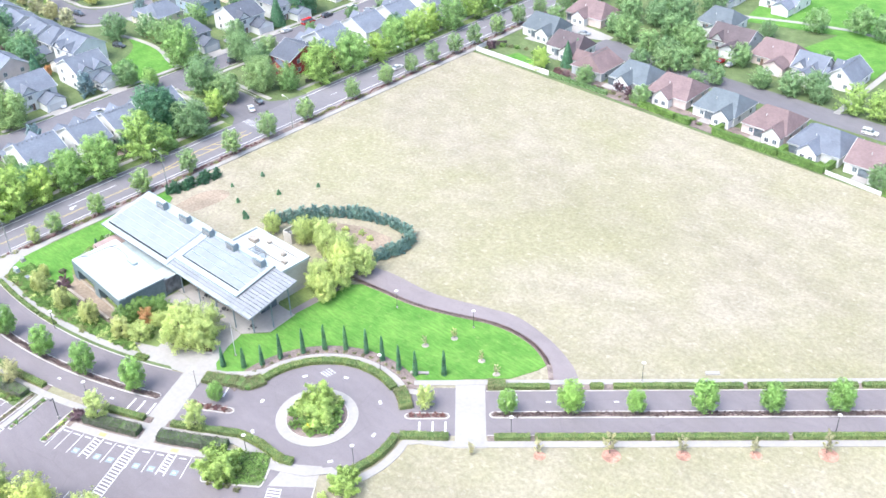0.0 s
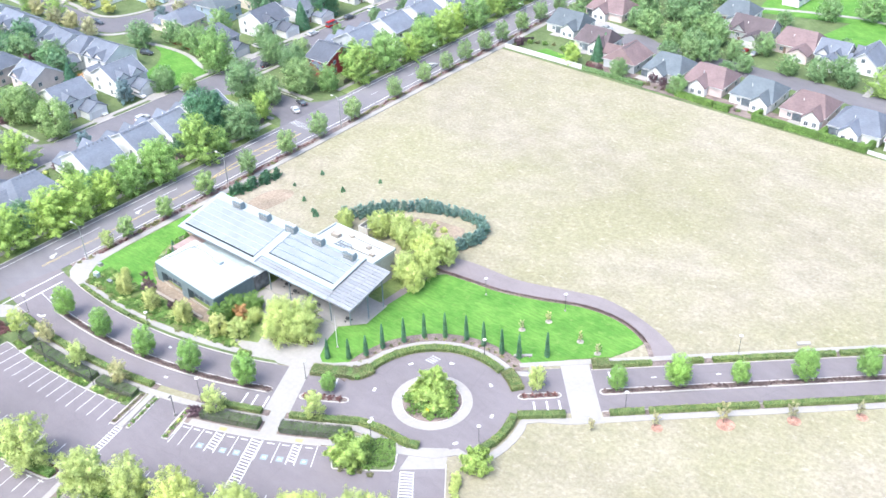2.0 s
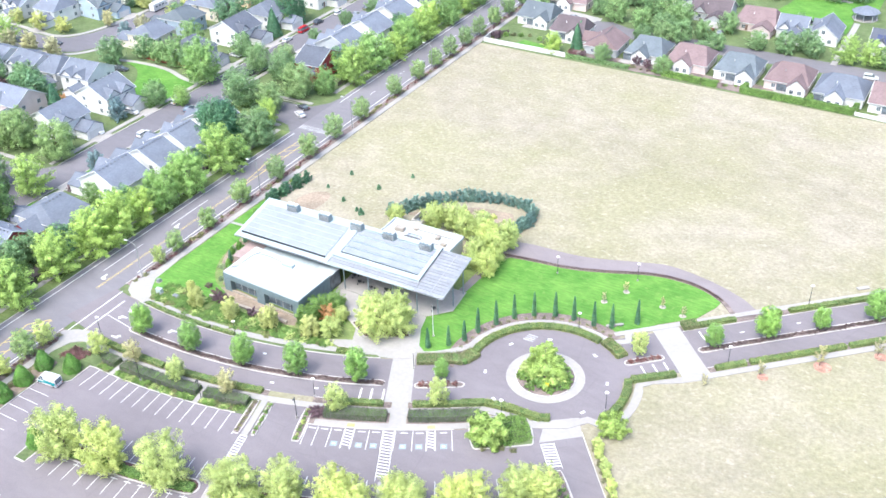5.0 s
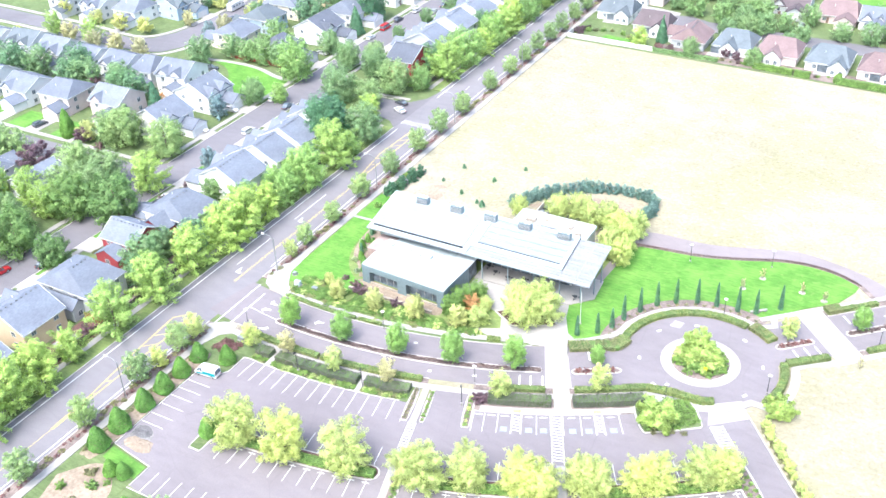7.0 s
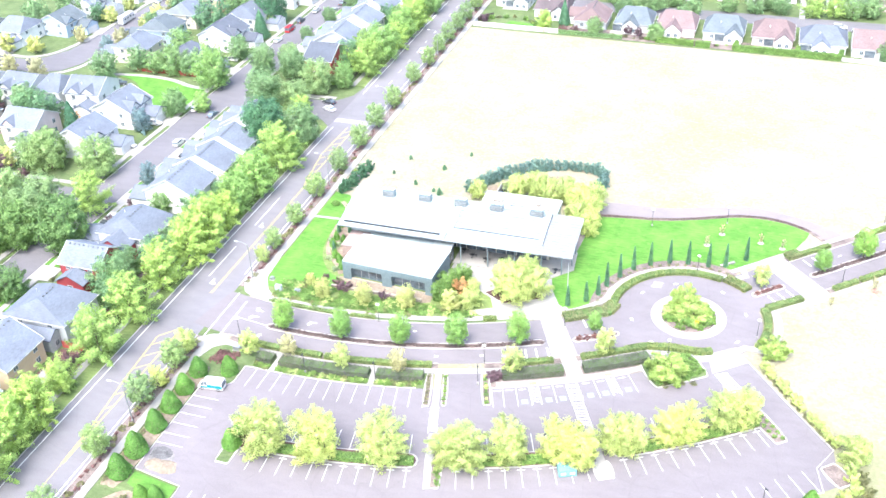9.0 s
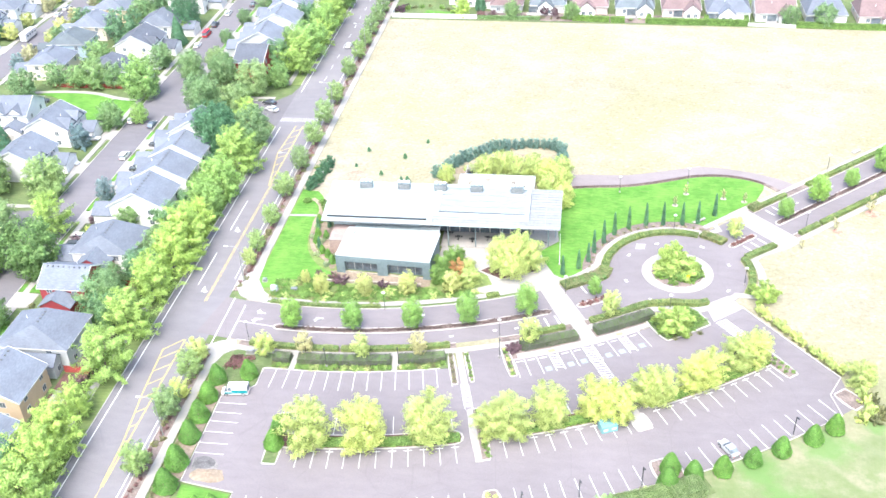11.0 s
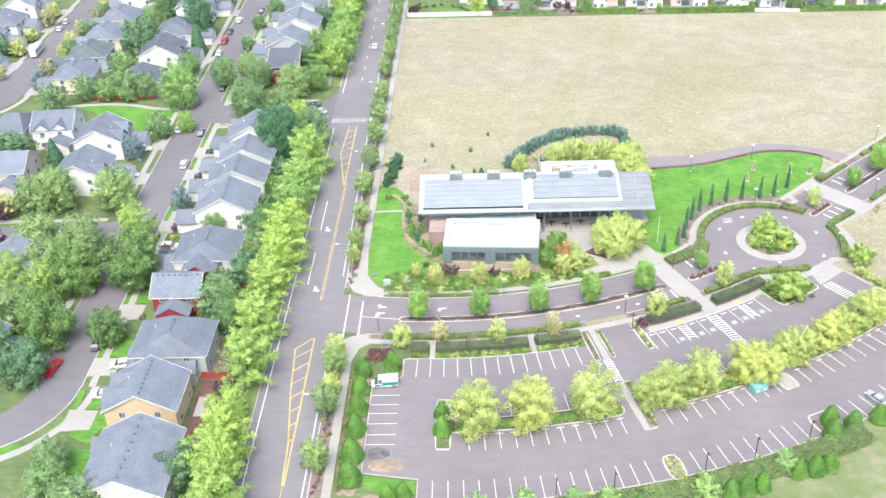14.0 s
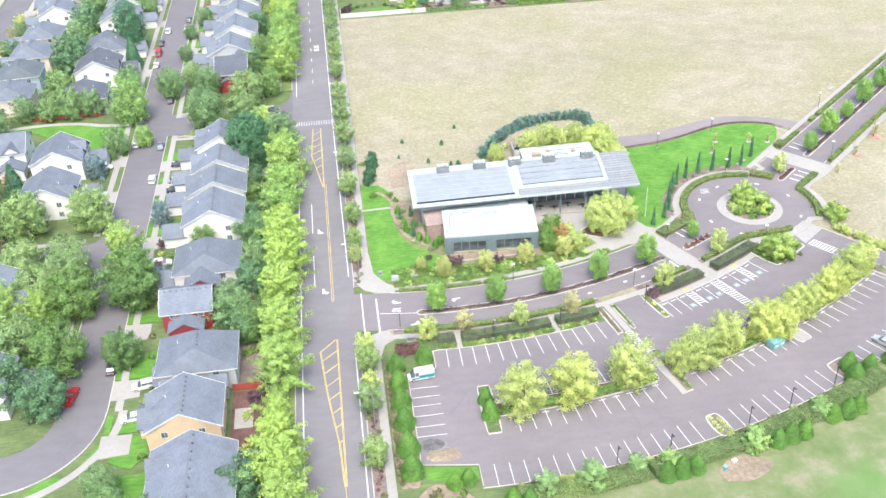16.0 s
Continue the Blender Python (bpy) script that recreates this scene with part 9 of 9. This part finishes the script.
def lot_lamp(x, y, turn):
    ob = thing("parking_lamp", "dark square parking-lot lamp on a pole", "lamp post", Matrix.Translation((x, y, 0.05)) @ Matrix.Rotation(radians(turn), 4, "Z"), "lamps of the parking lot")
    bm = bmesh.new()
    box(bm, -0.055, -0.055, 0.6, 0.055, 0.055, 5.2)
    part("pole", bm, M_DARKMETAL, ob)
    bm = bmesh.new()
    box(bm, -0.05, -0.05, 5.12, 0.5, 0.05, 5.2)
    box(bm, 0.25, -0.15, 5.06, 0.7, 0.15, 5.2)
    part("lamp_head", bm, M_DARKMETAL, ob)
    bm = bmesh.new()
    tube(bm, (0, 0, 0), (0, 0, 0.65), 0.26, 0.26, 12)
    part("base", bm, M_CONC, ob)


for x, y in ((68.1, -158.4), (95.2, -143.6), (57.5, -162.4), (48.0, -165.9), (57.3, -141.0), (69.4, -136.0), (86.2, -126.4), (40.5, -126.4), (21.5, -171.4), (31.6, -170.2), (9.0, -154.8), (20.0, -153.6), (6.0, -132.6), (20.6, -131.0)):
    lot_lamp(x, y, math.degrees(math.atan2(y, x)))
# teal recycling shelter and bins
tb = thing("recycling_shelter", "small turquoise recycling container at the island's end", "container", Matrix.Translation((*rc(arc(23.3), 157.4), 0.05)) @ Matrix.Rotation(radians(23), 4, "Z"))
M_TEAL = surface("turquoise_paint", (0.150, 0.300, 0.310), 0.5, big=0.6, small=4, amount=0.12)
bm = bmesh.new()
box(bm, -1.6, -1.0, 0, 1.6, 1.0, 1.5)
bmesh.ops.bevel(bm, geom=bm.edges[:], offset=0.05, segments=1, affect="EDGES")
part("body", bm, M_TEAL, tb)
for sx in (-0.8, 0.8):
    bm = bmesh.new()
    slab(bm, [(sx - 0.72, -1.08, 1.56), (sx + 0.72, -1.08, 1.56), (sx + 0.72, 1.05, 1.72), (sx - 0.72, 1.05, 1.72)], 0.08)
    part("lid", bm, M_TEAL, tb, "pale turquoise lid")
    bm = bmesh.new()
    box(bm, sx - 0.45, -1.06, 0.55, sx + 0.45, -0.98, 1.05)
    part("notice", bm, M_WHITE, tb, "white notice plate")
for x, y, w, h in ((-12.3, -107.6, 1.5, 1.1), (-7.8, -107.2, 1.4, 0.5), (-15.5, -104.4, 0.9, 0.6), (-14.2, -55.6, 1.1, 1.2), (-11.0, -129.6, 1.6, 0.9)):
    cb = thing("utility_cabinet", "pale green-grey utility cabinet", "cabinet", Matrix.Translation((x, y, 0.08)))
    bm = bmesh.new()
    box(bm, -w / 2 - 0.15, -0.6, 0, w / 2 + 0.15, 0.6, 0.12)
    part("plinth", bm, M_CONC, cb)
    bm = bmesh.new()
    box(bm, -w / 2, -0.45, 0.12, w / 2, 0.45, 0.12 + h)
    bmesh.ops.bevel(bm, geom=bm.edges[:], offset=0.04, segments=2, affect="EDGES")
    part("housing", bm, surface("pale_green_enamel", (0.325, 0.390, 0.377), 0.5, big=0.6, small=4, amount=0.08) if x == -12.3 else M_GALV, cb)
sg = thing("traffic_sign", "small yellow square traffic sign on a steel post", "sign", Matrix.Translation((79.4, -97.0, 0.2)))
bm = bmesh.new()
tube(bm, (0, 0, 0), (0, 0, 1.9), 0.04, 0.04, 8)
part("post", bm, M_GALV, sg)
bm = bmesh.new()
box(bm, -0.38, -0.07, 1.2, 0.38, -0.04, 1.95)
part("plate", bm, surface("yellow_sign_face", (0.50, 0.44, 0.03), 0.5, big=1, small=5, amount=0.06), sg, "yellow plate")
# stone bench and marker slabs by the lawn
bn = thing("bench", "pale stone bench beside the pavement", "bench", Matrix.Translation((83.6, -71.6, 0.1)) @ Matrix.Rotation(radians(38), 4, "Z"))
bm = bmesh.new()
box(bm, -1.9, -0.35, 0.32, 1.9, 0.35, 0.48)
bmesh.ops.bevel(bm, geom=bm.edges[:], offset=0.03, segments=2, affect="EDGES")
part("seat", bm, M_CONC, bn)
for x in (-1.4, 0, 1.4):
    bm = bmesh.new()
    box(bm, x - 0.18, -0.28, 0, x + 0.18, 0.28, 0.33)
    part("leg", bm, M_CONC, bn)
sl = thing("concrete_pad", "pale concrete utility pad in the dry grass", "slab", Matrix.Translation((*rc(S0 + 73, 109.3), 0.0)) @ Matrix.Rotation(radians(A0), 4, "Z"))
bm = bmesh.new()
box(bm, -1.4, -0.5, 0, 1.4, 0.5, 0.3)
bmesh.ops.bevel(bm, geom=bm.edges[:], offset=0.03, segments=1, affect="EDGES")
part("pad", bm, M_CONC, sl)
# flagpole, café tables, dirt heap
fp = thing("flagpole", "slim white flagpole on the plaza", "flagpole", Matrix.Translation((51.0, -92.4, 0.14)))
bm = bmesh.new()
tube(bm, (0, 0, 0), (0, 0, 8.2), 0.09, 0.05, 10)
part("pole", bm, M_WHITE, fp)
bm = bmesh.new()
tube(bm, (0, 0, 8.2), (0, 0, 8.4), 0.1, 0.06, 10)
part("finial", bm, M_GALV, fp)
bm = bmesh.new()
tube(bm, (0, 0, 0), (0, 0, 0.25), 0.28, 0.2, 12)
part("base", bm, M_CONC, fp)


def cafe_table(x, y):
    ob = thing("cafe_table", "dark metal outdoor table with fixed seats", "table", Matrix.Translation((x, y, 0.155)), "tables under the porch")
    bm = bmesh.new()
    tube(bm, (0, 0, 0.70), (0, 0, 0.75), 0.5, 0.5, 14)
    part("tabletop", bm, M_DARKMETAL, ob)
    bm = bmesh.new()
    tube(bm, (0, 0, 0), (0, 0, 0.7), 0.06, 0.06, 8)
    part("stem", bm, M_DARKMETAL, ob)
    for q in (0.5, 2.6, 4.7):
        bm = bmesh.new()
        tube(bm, (0.85 * math.cos(q), 0.85 * math.sin(q), 0.42), (0.85 * math.cos(q), 0.85 * math.sin(q), 0.47), 0.22, 0.22, 10)
        tube(bm, (0.85 * math.cos(q), 0.85 * math.sin(q), 0), (0.85 * math.cos(q), 0.85 * math.sin(q), 0.42), 0.04, 0.04, 6)
        part("seat", bm, M_DARKMETAL, ob)


for x, y in ((26.5, -83.6), (30.0, -84.4), (33.6, -83.4), (24.0, -82.0), (46.6, -84.6), (37.0, -84.8)):
    cafe_table(x, y)
dh = thing("earth_heap", "low heap of tan earth on the asphalt", "heap", Matrix.Translation((-8.4, -163.4, 0.04)))
bm = bmesh.new()
rings = []
rng = random.Random(4)
for k, (r, z) in enumerate(((2.2, 0.0), (1.7, 0.3), (1.0, 0.5), (0.3, 0.6))):
    rings.append([bm.verts.new((1.5 * r * math.cos(q * 0.449) * rng.uniform(0.85, 1.15), 0.8 * r * math.sin(q * 0.449) * rng.uniform(0.8, 1.15), z * rng.uniform(0.8, 1.15))) for q in range(14)])
for a, b in zip(rings[:-1], rings[1:]):
    for i in range(14):
        bm.faces.new((a[i], a[(i + 1) % 14], b[(i + 1) % 14], b[i]))
bm.faces.new(rings[-1])
part("earth", bm, M_SOIL, dh)
sheet("stain", smooth([(-12.4, -160.0), (-9.6, -159.0), (-7.4, -160.6), (-7.8, -164), (-11.4, -165)], 4), 0.03, 0.052, surface("dusty_asphalt", (0.169, 0.159, 0.156), 0.95, big=0.4, small=2, amount=0.25), label="dusty worn patch on the asphalt", category="ground")


# garden waste on the bare soil
for nm, lab, cat, x, y, sx, sy, sz, mt in (("crate", "white plastic crate on the bare soil", "crate", 42.2, -173.9, 0.8, 0.6, 0.5, M_WHITE), ("bin", "small green litter bin beside the walkway", "bin", 38.6, -144.4, 0.6, 0.6, 1.0, M_TEAL), ("bin", "small green plastic bin beside garden waste", "bin", 39.9, -175.4, 0.55, 0.55, 0.9, M_TEAL)):
    ob = thing(nm, lab, cat, Matrix.Translation((x, y, 0.112)) @ Matrix.Rotation(0.4, 4, "Z"))
    bm = bmesh.new()
    box(bm, -sx / 2, -sy / 2, 0, sx / 2, sy / 2, sz, None, -0.04)
    part("body", bm, mt, ob)
    bm = bmesh.new()
    box(bm, -sx / 2 - 0.07, -sy / 2 - 0.07, sz, sx / 2 + 0.07, sy / 2 + 0.07, sz + 0.06)
    part("rim", bm, mt, ob)
